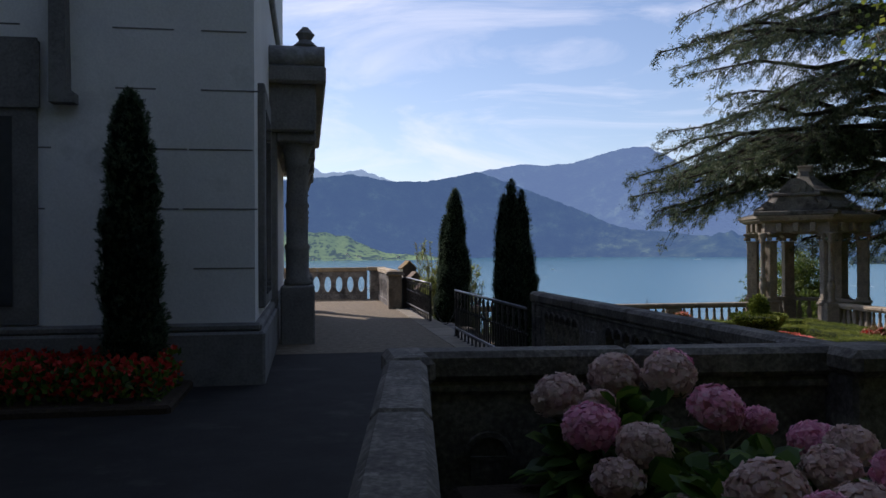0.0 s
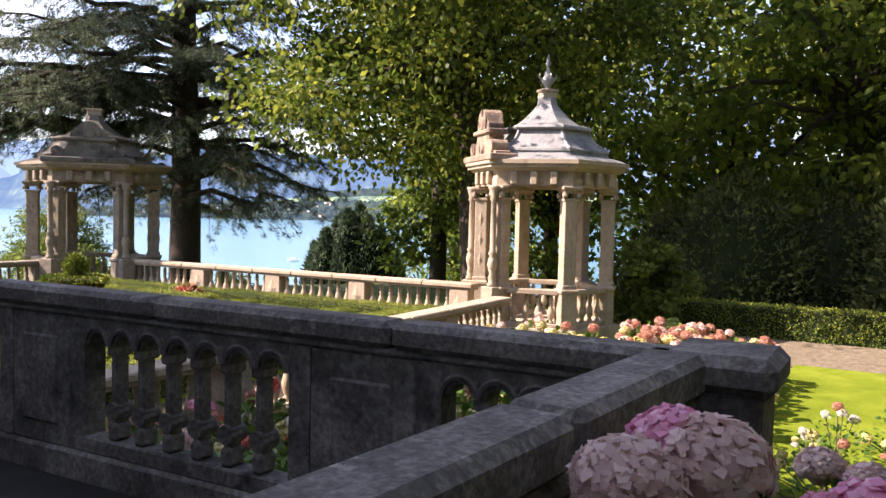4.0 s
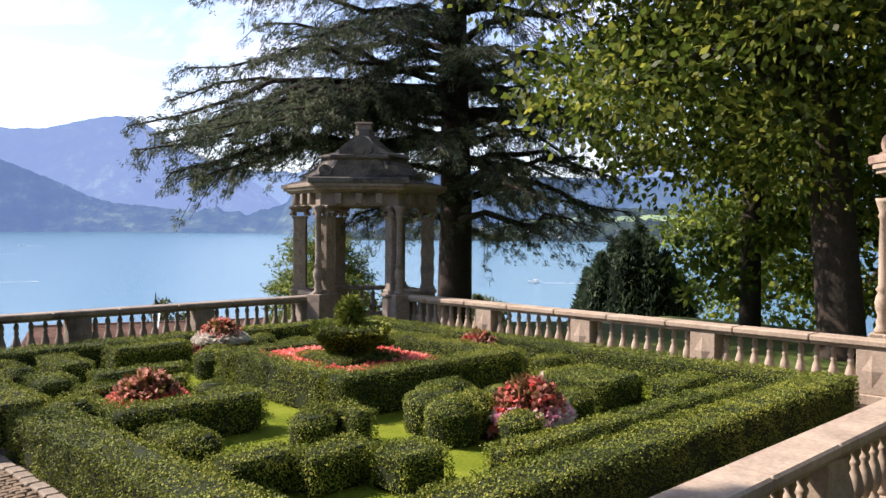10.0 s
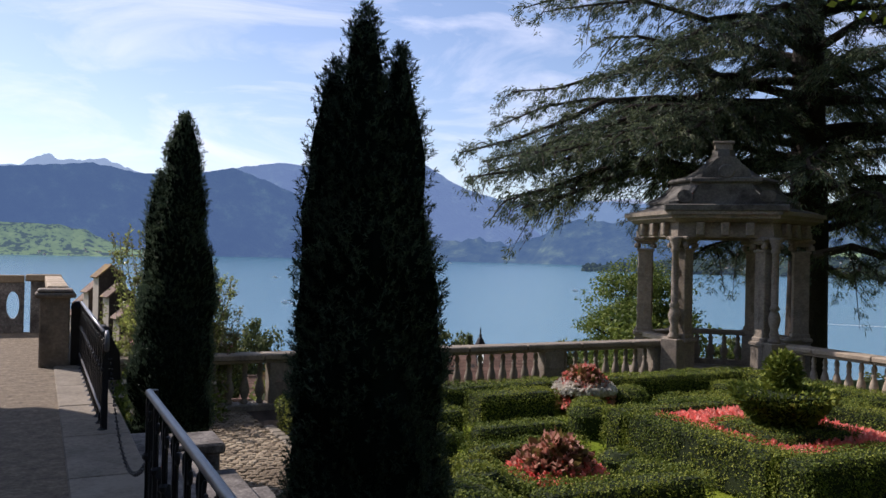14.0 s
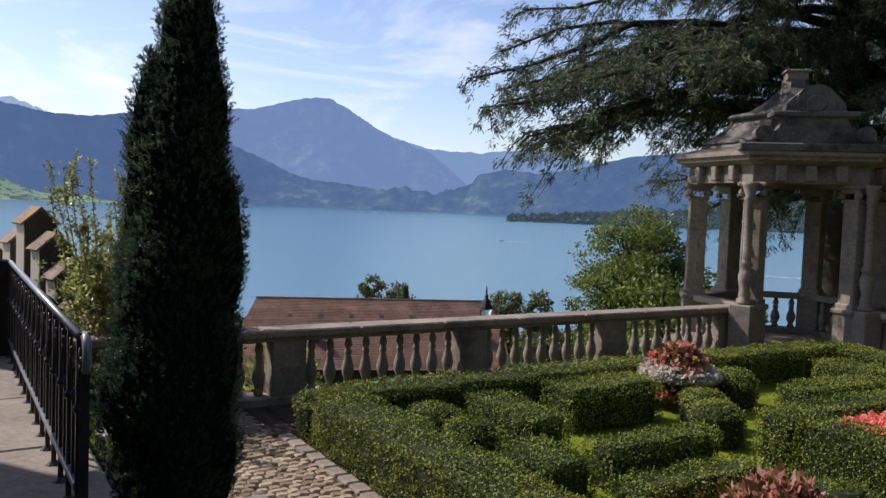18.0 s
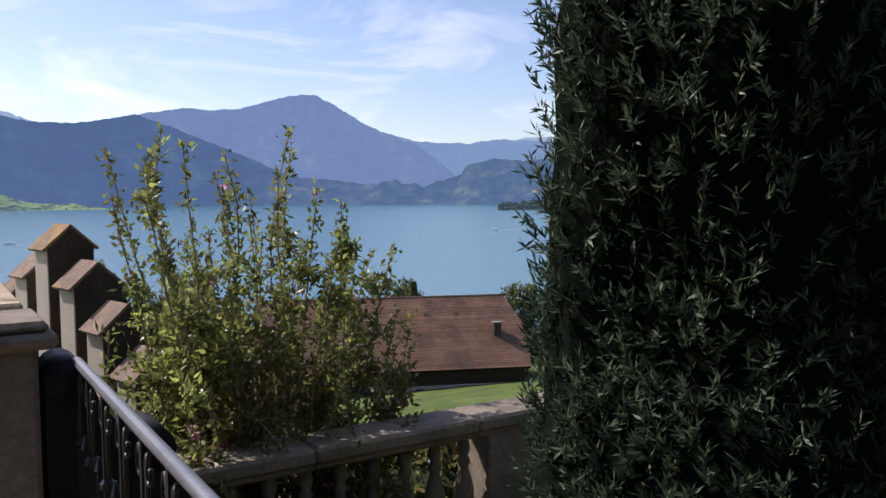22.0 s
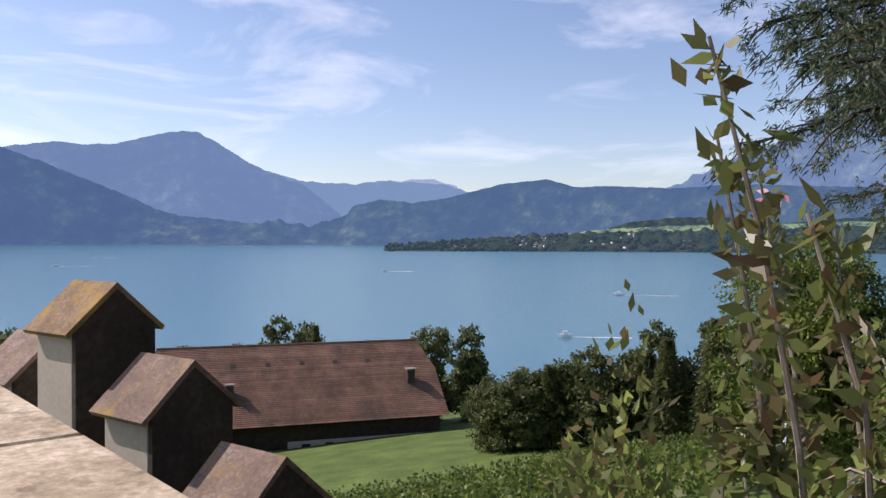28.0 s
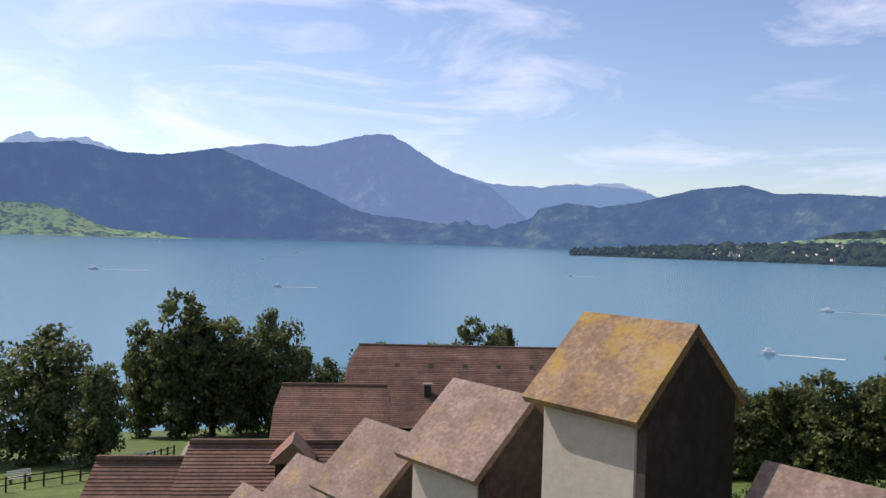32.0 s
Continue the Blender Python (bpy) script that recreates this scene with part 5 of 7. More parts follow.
for i in range(14):
    x, y = 13.0 + 2.6 * rng.random(), 1.1 + 2.0 * rng.random()
    hydrangea((x, y, -1.05), 0.6, 0.7, (FADED, SALMON, SALMON), 14, "hydrangea bush with salmon pink flower heads by the lawn", 0.13, 320, 0.85, "hydrangea bed")


for x, y in ((10.2, -0.3), (9.6, -1.0), (10.9, -0.9), (9.2, -0.2)):
    hydrangea((x, y, -1.04), 0.38, 0.6, (CREAM, WHITEPETAL, CREAM, SALMON), 9, "small rose bush with cream and white blooms on the lawn", 0.07, 260, 0.55, "rose bushes", name="rose_bush")


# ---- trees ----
# Near black, so the colour itself carries the shade inside the foliage.
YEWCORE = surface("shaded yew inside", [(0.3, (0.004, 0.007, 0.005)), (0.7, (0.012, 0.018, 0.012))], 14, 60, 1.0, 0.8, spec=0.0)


def columnar_yew(at, high, radius, label, stems=((0, 0, 1.0, 1.0),), n=9000, needle=0.026):
    """A broad upright column of several fused stems; each stem is (x, y, width, height) against the whole."""
    root = thing("columnar_yew", at, label, "tree", group="columnar yews")
    Ps, Ns = [], []
    rise = [0.0, 0.06, 0.2, 0.45, 0.62, 0.78, 0.90, 0.97, 1.0]
    girth = [0.70, 0.90, 0.98, 1.0, 0.94, 0.80, 0.58, 0.30, 0.03]

    def lumps(x, y, z):
        return 0.26 * noise.fractal(Vector((x * 3.4, y * 3.4, z * 2.0)), 1.0, 2.0, 2) + 0.08 * noise.noise(Vector((x * 11, y * 11, z * 6)))

    for sx, sy, sr, sh in stems:
        h, r0 = high * sh, radius * sr
        zs = np.linspace(0, 0.985, 60)
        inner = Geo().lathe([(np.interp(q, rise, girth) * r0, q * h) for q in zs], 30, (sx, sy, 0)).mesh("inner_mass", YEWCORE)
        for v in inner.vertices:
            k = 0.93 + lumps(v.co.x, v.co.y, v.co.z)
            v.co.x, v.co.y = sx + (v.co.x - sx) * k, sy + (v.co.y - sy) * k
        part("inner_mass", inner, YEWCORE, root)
        k = int(n * sr * sh / sum(s[2] * s[3] for s in stems))
        t = rng.random(k)
        a = rng.random(k) * 2 * np.pi
        rad = np.interp(t, rise, girth) * r0
        x0, y0 = sx + rad * np.cos(a), sy + rad * np.sin(a)
        lump = np.array([lumps(x, y, z) for x, y, z in zip(x0, y0, t * h)])
        rad2 = rad * (0.97 + lump) + rng.uniform(-0.03, 0.012, k)
        P = np.stack([sx + rad2 * np.cos(a), sy + rad2 * np.sin(a), t * h], 1)
        d = unit(np.stack([np.cos(a) * 0.62, np.sin(a) * 0.62, np.full(k, 1.0)], 1) + rng.normal(0, 0.3, (k, 3)))
        u = rng.random((k, 17, 1)) * 0.055
        Ps.append((P[:, None] + d[:, None] * u).reshape(-1, 3))
        Ns.append((d[:, None] * 0.8 + rng.normal(0, 0.5, (k, 17, 3))).reshape(-1, 3))
    P, N = np.concatenate(Ps), np.concatenate(Ns)
    part("needles", quads("needles", leaves(P, N, needle, needle * 0.2, 0.1), YEWLEAF), YEWLEAF, root)
    part("trunk", Geo().tube([(0, 0, -0.25), (0, 0, 0.5)], [0.12, 0.09], 8), BARK, root)
    return root


columnar_yew((4.87, 9.95, -0.95), 3.72, 0.415, "tall dark columnar yew with three tops beside the stairs", ((-0.15, 0.11, 0.46, 0.93), (-0.04, -0.02, 0.50, 1.0), (0.13, -0.06, 0.46, 0.95), (0.02, 0.01, 0.90, 0.84), (0.12, 0.08, 0.90, 0.66)), 14000)
columnar_yew((4.75, 15.38, -0.95), 3.98, 0.405, "tall dark columnar yew at the terrace edge", ((0.06, 0, 0.74, 1.0), (-0.17, 0.06, 0.50, 0.84), (0.02, -0.03, 0.98, 0.82), (-0.05, -0.06, 0.96, 0.62)), 14000)
columnar_yew((-0.55, 5.15, -0.05), 3.3, 0.31, "dark columnar yew against the white house wall", ((0, 0, 0.95, 1.0), (0.06, 0.0, 0.8, 0.72)), 2500, 0.05)


def limb(g, p, q, r0, r1, sag=0.0, n=6, wob=0.0):
    pts, rad = [], []
    for i in range(n + 1):
        t = i / n
        w = Vector((noise.noise(Vector((q[0], t * 3, 1))), noise.noise(Vector((q[1], t * 3, 5))), noise.noise(Vector((q[2], t * 3, 9))))) * wob * math.sin(math.pi * t)
        pts.append(Vector(p).lerp(Vector(q), t) + Vector((0, 0, -sag * math.sin(math.pi * t))) + w)
        rad.append(r0 + (r1 - r0) * t)
    g.tube(pts, rad, 7)
    return pts


def cedar(at, label):
    root = thing("cedar_tree", at, label, "tree")
    trunk = Geo()
    trunk.tube([(0, 0, -1.2), (0, 0, 0), (0.05, 0, 4), (0.0, 0.1, 9), (0, 0, 15), (0, 0, 21)], [0.80, 0.58, 0.52, 0.42, 0.28, 0.08], 14)
    part("trunk", trunk, BARK, root, smooth=True)
    levels = np.concatenate([np.linspace(2.9, 9.5, 31), np.linspace(10.2, 20, 12)])
    spread = [(z, None) for z in levels] + [(5.2 + 3.6 * rng.random(), radians(146 + 56 * (k + rng.random()) / 13)) for k in range(13)]
    spread += [(6.0 + 1.1 * rng.random(), radians(164 + 17 * (k + rng.random()) / 6)) for k in range(6)]
    spread += [(8.0 + 5.0 * rng.random(), radians(205 + 55 * (k + rng.random()) / 8)) for k in range(8)]
    spread += [(9.5 + 4.0 * rng.random(), radians(133 + 24 * (k + rng.random()) / 6)) for k in range(6)]
    spread += [(3.4 + 6.5 * rng.random(), radians(-75 + 90 * (k + rng.random()) / 9)) for k in range(9)]
    spread += [(9.0 + 3.5 * rng.random(), radians(168 + 36 * (k + rng.random()) / 7)) for k in range(7)]
    for i, (z, set_way) in enumerate(spread):
        a = (i * 2.399 + rng.uniform(-0.3, 0.3)) % (2 * math.pi)
        if set_way is not None:
            a = set_way
        deg = math.degrees(a)
        reach = np.interp(z, [2.5, 4, 6.5, 10, 21], [0.75, 0.92, 1.0, 0.85, 0.2]) * rng.uniform(0.72, 1.05)
        # the boughs towards the terrace are the longest
        reach *= np.interp(deg, [0, 60, 80, 138, 152, 165, 200, 225, 300, 360], [7.0, 6.5, 6.3, 6.8, 9.0, 10.8, 10.8, 8.0, 6.0, 7.0])
        if set_way is not None:
            reach = rng.uniform(7.5, 10.8) * np.interp(deg, [140, 146, 156, 166, 200, 210], [0.62, 0.74, 0.88, 0.97, 1.0, 0.72]) if deg > 100 else rng.uniform(4.5, 7.5)
        elif z < 5.2 and 130 < deg < 230:
            reach *= 0.55
        droop = (0.16 if z < 7 else 0.08) * reach
        if set_way is not None:
            z, droop = z + 0.7, 0.24 * reach
        end = Vector((math.cos(a) * reach, math.sin(a) * reach, z + 0.6 - droop))
        wood, P, D = Geo(), [], []
        pts = limb(wood, (0, 0, z), end, 0.14 if z < 12 else 0.08, 0.018, -0.45, 7, 0.8)
        n_side = int(reach * 3.5)
        for j in range(n_side):
            t = 0.16 + 0.84 * (j + rng.random()) / n_side
            k = min(int(t * 7), 6)
            p = pts[k].lerp(pts[k + 1], t * 7 - k)
            s = 1 if j % 2 else -1
            ang = a + s * rng.uniform(0.35, 1.3)
            length = (0.35 + 1.35 * (1 - t) + 0.8 * rng.random() ** 2) * (0.95 if z < 12 else 0.6)
            fall = rng.uniform(0.2, 1.15)
            e = p + Vector((math.cos(ang) * length, math.sin(ang) * length, -fall * length))
            mid = p.lerp(e, 0.5) + Vector((0, 0, 0.16 * length))
            wood.tube([p, mid, e], [0.022, 0.014, 0.005], 4)
            tufts = int(length * (10 if z < 9.8 else 7)) + 3
            for _ in range(tufts):
                u = rng.random()
                c = (p.lerp(mid, u * 2) if u < 0.5 else mid.lerp(e, u * 2 - 1))
                c = np.array(c) + rng.normal(0, 1, 3) * np.array((0.11, 0.11, 0.05))
                m = 15
                P.append(c[None] + rng.normal(0, 0.05, (m, 3)))
                lean_ = np.array((math.cos(ang), math.sin(ang), -0.35 - fall))
                D.append(lean_[None] * 0.7 + rng.normal(0, 0.5, (m, 3)) * np.array((1, 1, 0.6)))
        bough = part("bough", wood, BARK, root)
        P, D = np.concatenate(P), np.concatenate(D)
        part("foliage", quads("foliage", leaves(P, D, 0.14, 0.023, 0.35), CEDARLEAF), CEDARLEAF, bough)
    return root


cedar((22.7, 22.1, -1.6), "huge dark cedar with long flat drooping boughs")


def broad_tree(at, high, spread, trunk_r, leaf, count, mat, bark, label, crown_low=0.22, name="tree", clusters=110, group="", lean=(0, 0), squash=1.0):
    root = thing(name, at, label, "tree", group=group)
    wood = Geo()
    fork = high * 0.42
    wood.tube([(0, 0, -0.8), (0, 0, 0.1), (lean[0] * 0.4, lean[1] * 0.4, fork * 0.6), (lean[0], lean[1], fork)], [trunk_r * 1.35, trunk_r, trunk_r * 0.85, trunk_r * 0.7], 12)
    P, D = [], []
    for i in range(clusters):
        u = unit(rng.normal(0, 1, 3))
        c = u * rng.random() ** 0.45 * np.array((spread, spread, high * (1 - crown_low) / 2 * squash)) + np.array((lean[0], lean[1], high * (1 + crown_low) / 2))
        c[2] = max(c[2], high * crown_low * 0.9)
        if i % 5 == 0:
            s = Vector((lean[0], lean[1], fork * rng.uniform(0.75, 1.0)))
            limb(wood, s, Vector(c), trunk_r * 0.34, 0.03, -0.4, 5, 0.5)
        m = count // clusters
        r = spread * rng.uniform(0.14, 0.27)
        w = unit(rng.normal(0, 1, (m, 3)))
        q = w * r * rng.random((m, 1)) ** 0.55 * np.array((1.15, 1.15, 0.7))
        P.append(c + q)
        D.append(w + np.array((0, 0, -0.45)))
    P, D = np.concatenate(P), np.concatenate(D)
    part("trunk", wood, bark, root, smooth=True)
    part("crown", quads("crown", leaves(P, D, leaf, leaf * 0.7, 0.55), mat), mat, root)
    return root


broad_tree((22.6, 9.9, -1.6), 19, 8.6, 0.52, 0.21, 80000, PLANELEAF, PLANEBARK, "large plane tree with a yellow-green sunlit crown", 0.20, "plane_tree", 200, lean=(0.4, 1.2))
conical = thing("clipped_yew", (34.6, 23.0, -4.6), "broad dark pointed yew on the slope", "tree")
Ps = []
for along, back, r, h in ((-1.9, 0.2, 0.9, 4.2), (-1.3, -0.3, 1.0, 4.9), (-0.8, 0.4, 1.1, 5.5), (-0.2, -0.4, 1.2, 5.9), (0.3, 0.2, 1.2, 6.2), (0.8, -0.3, 1.2, 5.6), (1.4, 0.3, 1.1, 5.0), (2.0, -0.1, 1.0, 4.1)):
    sx, sy = 0.43 * along + 0.9 * back, -0.9 * along + 0.43 * back
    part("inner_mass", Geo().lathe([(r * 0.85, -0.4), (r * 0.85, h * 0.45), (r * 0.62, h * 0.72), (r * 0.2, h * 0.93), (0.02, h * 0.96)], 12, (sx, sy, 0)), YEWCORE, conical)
    k = 5000
    t = rng.random(k)
    a = rng.random(k) * 2 * np.pi
    rad = r * (1 - t ** 2.2) * rng.uniform(0.85, 1.06, k)
    Ps.append(np.stack([sx + rad * np.cos(a), sy + rad * np.sin(a), t * h], 1))
P = np.concatenate(Ps)
part("needles", quads("needles", leaves(P, np.array((0, 0, 0.9)), 0.34, 0.10, 0.6), YEWLEAF), YEWLEAF, conical)
part("trunk", Geo().tube([(0, 0, -0.6), (0, 0, 4)], [0.4, 0.1], 8), BARK, conical)
broad_tree((21.6, 28.0, -4.7), 6.3, 2.0, 0.2, 0.095, 42000, FRESHLEAF, PLANEBARK, "round bright green tree below the garden", 0.06, "green_tree", 260)
broad_tree((18.6, 23.6, -4.2), 4.6, 2.0, 0.16, 0.13, 9000, FRESHLEAF, PLANEBARK, "leafy green shrub tree behind the pavilion", 0.1, "green_tree", 110)
broad_tree((18.9, 4.0, -1.3), 2.6, 1.0, 0.12, 0.14, 8000, FRESHLEAF, PLANEBARK, "leafy shrub with drooping shoots beside the pavilion", 0.05, "shrub", 50)

wood_src = broad_tree((31.0, 0.5, -2.2), 18, 6.5, 0.45, 0.36, 11500, WOODLEAF, PLANEBARK, "tall dark wood tree", 0.06, "wood_tree", 120, "wood edge")
for x, y, s in ((33, -7, 1.1), (26, -6.5, 0.9), (24.5, -14, 1.1), (38, 6, 1.15), (40, -2, 1.2), (30, 15.5, 0.8), (20, -20, 1.0), (36, 13, 0.95), (44, 22, 0.7)):
    m = pose(x, y, float(ground_z(x, y)) - 0.2, 0, 0, rng.uniform(0, 360)) @ Matrix.Diagonal((s, s, s, 1))
    copy_thing(wood_src, m)
# added trees, unseen behind the camera, that shade the start of the path
for x, y, s in ((5.5, -9.0, 0.8), (-0.6, -10.5, 0.85), (10.5, -9.5, 0.85), (2.5, -14, 1.0), (15.5, -11.0, 0.9), (8, -16, 1.0)):
    copy_thing(wood_src, pose(x, y, -0.3 if x < 1.4 else -1.4, 0, 0, rng.uniform(0, 360)) @ Matrix.Diagonal((s, s, s, 1)))

# shrub beyond the garden corner
shrub = thing("flowering_shrub", (5.32, 19.72, -1.6), "tall loose shrub with bronze leaves, long shoots and pink flowers", "shrub")
P, D = [], []


def leafy(pts, n, wide):
    for p, q in zip(pts[:-1], pts[1:]):
        t = rng.random((n, 1))
        P.append(np.array(p)[None] * (1 - t) + np.array(q)[None] * t + rng.normal(0, wide, (n, 3)))
        D.append(unit(np.array(q - p)[None]) * 0.6 + rng.normal(0, 0.7, (n, 3)))


for i in range(84):
    a = rng.uniform(0, 2 * math.pi)
    tall = i < 24
    r = 1.35 * math.sqrt(rng.random()) if not tall else rng.uniform(0.25, 1.3)
    z = rng.uniform(2.75, 3.6) - 0.35 * max(r - 0.8, 0) if tall else rng.uniform(2.2, 3.0) - 0.75 * r * r / 1.69 * rng.uniform(0.4, 1.6)
    tx, ty = math.cos(a) * r, math.sin(a) * r * 0.72
    # the canes keep clear of the gable corner
    ty = min(ty, 0.62 + 0.37 * tx, 1.3 + tx)
    top = Vector((tx, ty, z))
    foot = Vector((math.cos(a) * 0.12, math.sin(a) * 0.12, 0))
    cane = Geo()
    knee = Vector((tx * rng.uniform(0.5, 0.85), ty * rng.uniform(0.5, 0.85), z * rng.uniform(0.45, 0.62)))
    pts = []
    for k in range(10):
        t = k / 9
        w = Vector((noise.noise(Vector((i, t * 3, 1))), noise.noise(Vector((i, t * 3, 5))), 0)) * 0.2 * t
        pts.append(foot * (1 - t) ** 2 + knee * 2 * t * (1 - t) + top * t * t + w)
    cane.tube(pts, [0.017 - 0.0015 * k for k in range(10)], 5)
    bough = part("cane", cane, CANE, shrub)
    leafy(pts[4:], 20 if not tall else 42, 0.020)
    for j in range(8 if not tall else 3):
        k = int(rng.integers(2, 9))
        w = unit(rng.normal(0, 1, 3) + np.array((math.cos(a) * 0.5, math.sin(a) * 0.5, 0.35)))
        e = pts[k] + Vector(w) * rng.uniform(0.2, 0.5) * (0.4 if tall else 1.0)
        mid = pts[k].lerp(e, 0.5) + Vector((0, 0, 0.04))
        part("side_twig", Geo().tube([pts[k], mid, e], [0.006, 0.004, 0.002], 4), CANE, bough)
        leafy([pts[k], mid, e], 30, 0.03)
P, D = np.concatenate(P), np.concatenate(D)
part("leaves", quads("leaves", leaves(P, unit(D), 0.058, 0.026, 0.4), SHRUBLEAF), SHRUBLEAF, shrub)
for k in rng.integers(0, len(P), 70):
    Q = np.repeat(P[k][None], 9, 0) + rng.normal(0, 0.014, (9, 3))
    part("blossom", quads("blossom", leaves(Q, rng.normal(0, 1, (9, 3)), 0.036, 0.03, 0.6), PINK), PINK, shrub)
for x, y, r, h in ((4.55, 16.3, 0.45, 0.85), (4.5, 16.9, 0.42, 0.9), (4.9, 17.6, 0.45, 0.75), (5.6, 18.5, 0.4, 0.6), (4.45, 14.3, 0.35, 0.7), (4.5, 16.5, 0.4, 0.55), (4.5, 17.5, 0.45, 0.7), (4.45, 15.7, 0.35, 0.5), (5.2, 18.3, 0.45, 0.5), (4.6, 18.6, 0.4, 0.8)):
    b = thing("rose_bush", (x, y, -0.95), "low rose bush with a few pale blooms", "rose", group="rose bushes")
    u = unit(rng.normal(0, 1, (520, 3)))
    u[:, 2] = abs(u[:, 2])
    part("leaves", quads("leaves", leaves(u * np.array((r, r, h)) * rng.uniform(0.5, 1, (520, 1)), u, 0.07, 0.045, 0.6), FRESHLEAF), FRESHLEAF, b)
    w = u[:9] * np.array((r, r, h))
    part("blossoms", quads("blossoms", leaves(np.repeat(w, 14, 0), np.repeat(u[:9], 14, 0), 0.05, 0.045, 0.8), ORANGE if x < 4.48 else WHITEPETAL), WHITEPETAL, b)
    part("canes", Geo().tube([(0, 0, -0.05), (0, 0, h * 0.8)], 0.01, 5), TWIG, b)

# ---- castle wing beside the terrace ----
house = thing("castle_wing", (-6, 11.5, 0), "white rendered castle wing with grey stone trim in shade", "house")
wall = Geo().box(-14, 5.95, -0.3, 0.69, 17.5, 13.0)
part("wall", wall, STUCCO, house, world_space=True)
part("plinth", Geo().box(-14, 5.80, -0.2, 0.81, 17.5, 0.62, 0.03), GREYSTONE, house, world_space=True)
part("plinth_moulding", Geo().box(-14, 5.84, 0.615, 0.77, 17.5, 0.72, 0.03), GREYSTONE, house, world_space=True)
part("string_course", Geo().box(-14, 5.88, 5.7, 0.76, 17.5, 5.95, 0.03), GREYSTONE, house, world_space=True)
part("cornice", Geo().box(-14.2, 5.55, 12.7, 0.95, 17.6, 13.15, 0.05), GREYSTONE, house, world_space=True)
part("roof", Geo().add([(-14.4, 5.4, 13.15), (1.1, 5.4, 13.15), (1.1, 17.7, 13.15), (-14.4, 17.7, 13.15), (-9, 11.5, 17.5), (-4.5, 11.5, 17.5)], [(0, 1, 5, 4), (1, 2, 5), (2, 3, 4, 5), (3, 0, 4), (3, 2, 1, 0)]), TILE, house, world_space=True)
for z in (1.35, 2.05, 2.75, 3.45, 4.15, 4.85):
    for x0 in (-2.6, -1.1, -0.2):
        L = 0.35 + 0.4 * rng.random()
        part("render_joint", Geo().box(x0 + 0.3 * rng.random(), 5.945, z, x0 + 0.3 + L, 5.953, z + 0.018), GREYSTONE, house, world_space=True)
win = part("window", Geo().box(-3.35, 5.90, 0.74, -1.72, 6.2, 4.0), GREYSTONE, house, "tall dark window in a grey stone frame", world_space=True)
part("pane", Geo().box(-3.1, 5.888, 0.95, -1.98, 5.897, 3.1), PANE, win, world_space=True)
part("mullion", Geo().box(-2.6, 5.875, 0.95, -2.5, 5.886, 3.1), WHITEPAINT, win, world_space=True)
part("lintel", Geo().box(-3.4, 5.86, 3.2, -1.68, 5.899, 3.95), GREYSTONE, win, world_space=True)
part("bracket", Geo().extrude([(-1.55, 3.25), (-1.28, 3.25), (-1.28, 3.36), (-1.36, 3.42), (-1.38, 4.6), (-1.55, 4.6)], 5.75, 5.95), GREYSTONE, house, world_space=True)
side = part("side_window", Geo().box(0.6, 6.6, 0.84, 0.78, 8.4, 3.7, 0.02), GREYSTONE, house, "side window in a stone frame", world_space=True)
part("pane", Geo().box(0.772, 6.85, 1.0, 0.785, 8.15, 3.4), PANE, side, world_space=True)
# Added building, out of view, that keeps sky light off the path.
block = thing("castle_block", (-8, -16, 0), "unseen white rendered block added to cut sky light on the path", "house")
part("wall", Geo().box(-18, -28, -0.3, -4.6, 5.7, 14), STUCCO, block, world_space=True)
part("plinth", Geo().box(-18.1, -28.1, -0.3, -4.48, 5.75, 0.6, 0.03), GREYSTONE, block, world_space=True)
part("roof", Geo().add([(-18.5, -28.5, 14), (-4.2, -28.5, 14), (-4.2, 5.3, 14), (-18.5, 5.3, 14), (-11.3, -22, 20), (-11.3, -3, 20)], [(0, 1, 4), (1, 2, 5, 4), (2, 3, 5), (3, 0, 4, 5), (3, 2, 1, 0)]), TILE, block, world_space=True)
# loggia on columns
log = thing("loggia", (1.0, 10.0, 0), "dark stone loggia on columns beside the castle wall", "portico")
for y0 in (9.9, 12.4, 14.9, 17.5):
    col = part("column", Geo().box(0.85, y0, -0.05, 1.42, y0 + 0.55, 0.98, 0.03), GREYSTONE, log, world_space=True)
    sh = Geo().lathe([(0.22, 0), (0.235, 0.06), (0.19, 0.12), (0.20, 0.6), (0.22, 0.66), (0.185, 0.72), (0.185, 1.3), (0.205, 1.36), (0.18, 1.42), (0.17, 2.0), (0.21, 2.05), (0.18, 2.1), (0.25, 2.32), (0.29, 2.42)], 14, (1.13, y0 + 0.28, 0.98))
    part("shaft", sh, GREYSTONE, col, smooth=True, world_space=True)
    part("capital", Geo().box(0.80, y0 - 0.05, 3.38, 1.46, y0 + 0.6, 3.56, 0.03), GREYSTONE, col, world_space=True)
part("entablature", Geo().box(0.5, 9.75, 3.55, 1.46, 18.15, 4.35, 0.03), GREYSTONE, log, world_space=True)
part("cornice", Geo().box(0.5, 9.60, 4.33, 1.62, 18.3, 4.62, 0.04), GREYSTONE, log, world_space=True)
part("ridge_roll", Geo().tube([(0.55, 9.75, 4.78), (1.60, 9.75, 4.78)], 0.18, 14), LEAD, log, smooth=True, world_space=True)
part("roof", Geo().box(0.5, 9.8, 4.60, 1.55, 18.15, 4.80, 0.03), LEAD, log, world_space=True)
part("ornament", Geo().lathe([(0.16, 0), (0.2, 0.05), (0.1, 0.14), (0.16, 0.24), (0.05, 0.36)], 10, (1.28, 9.85, 4.94)), GREYSTONE, log, world_space=True)
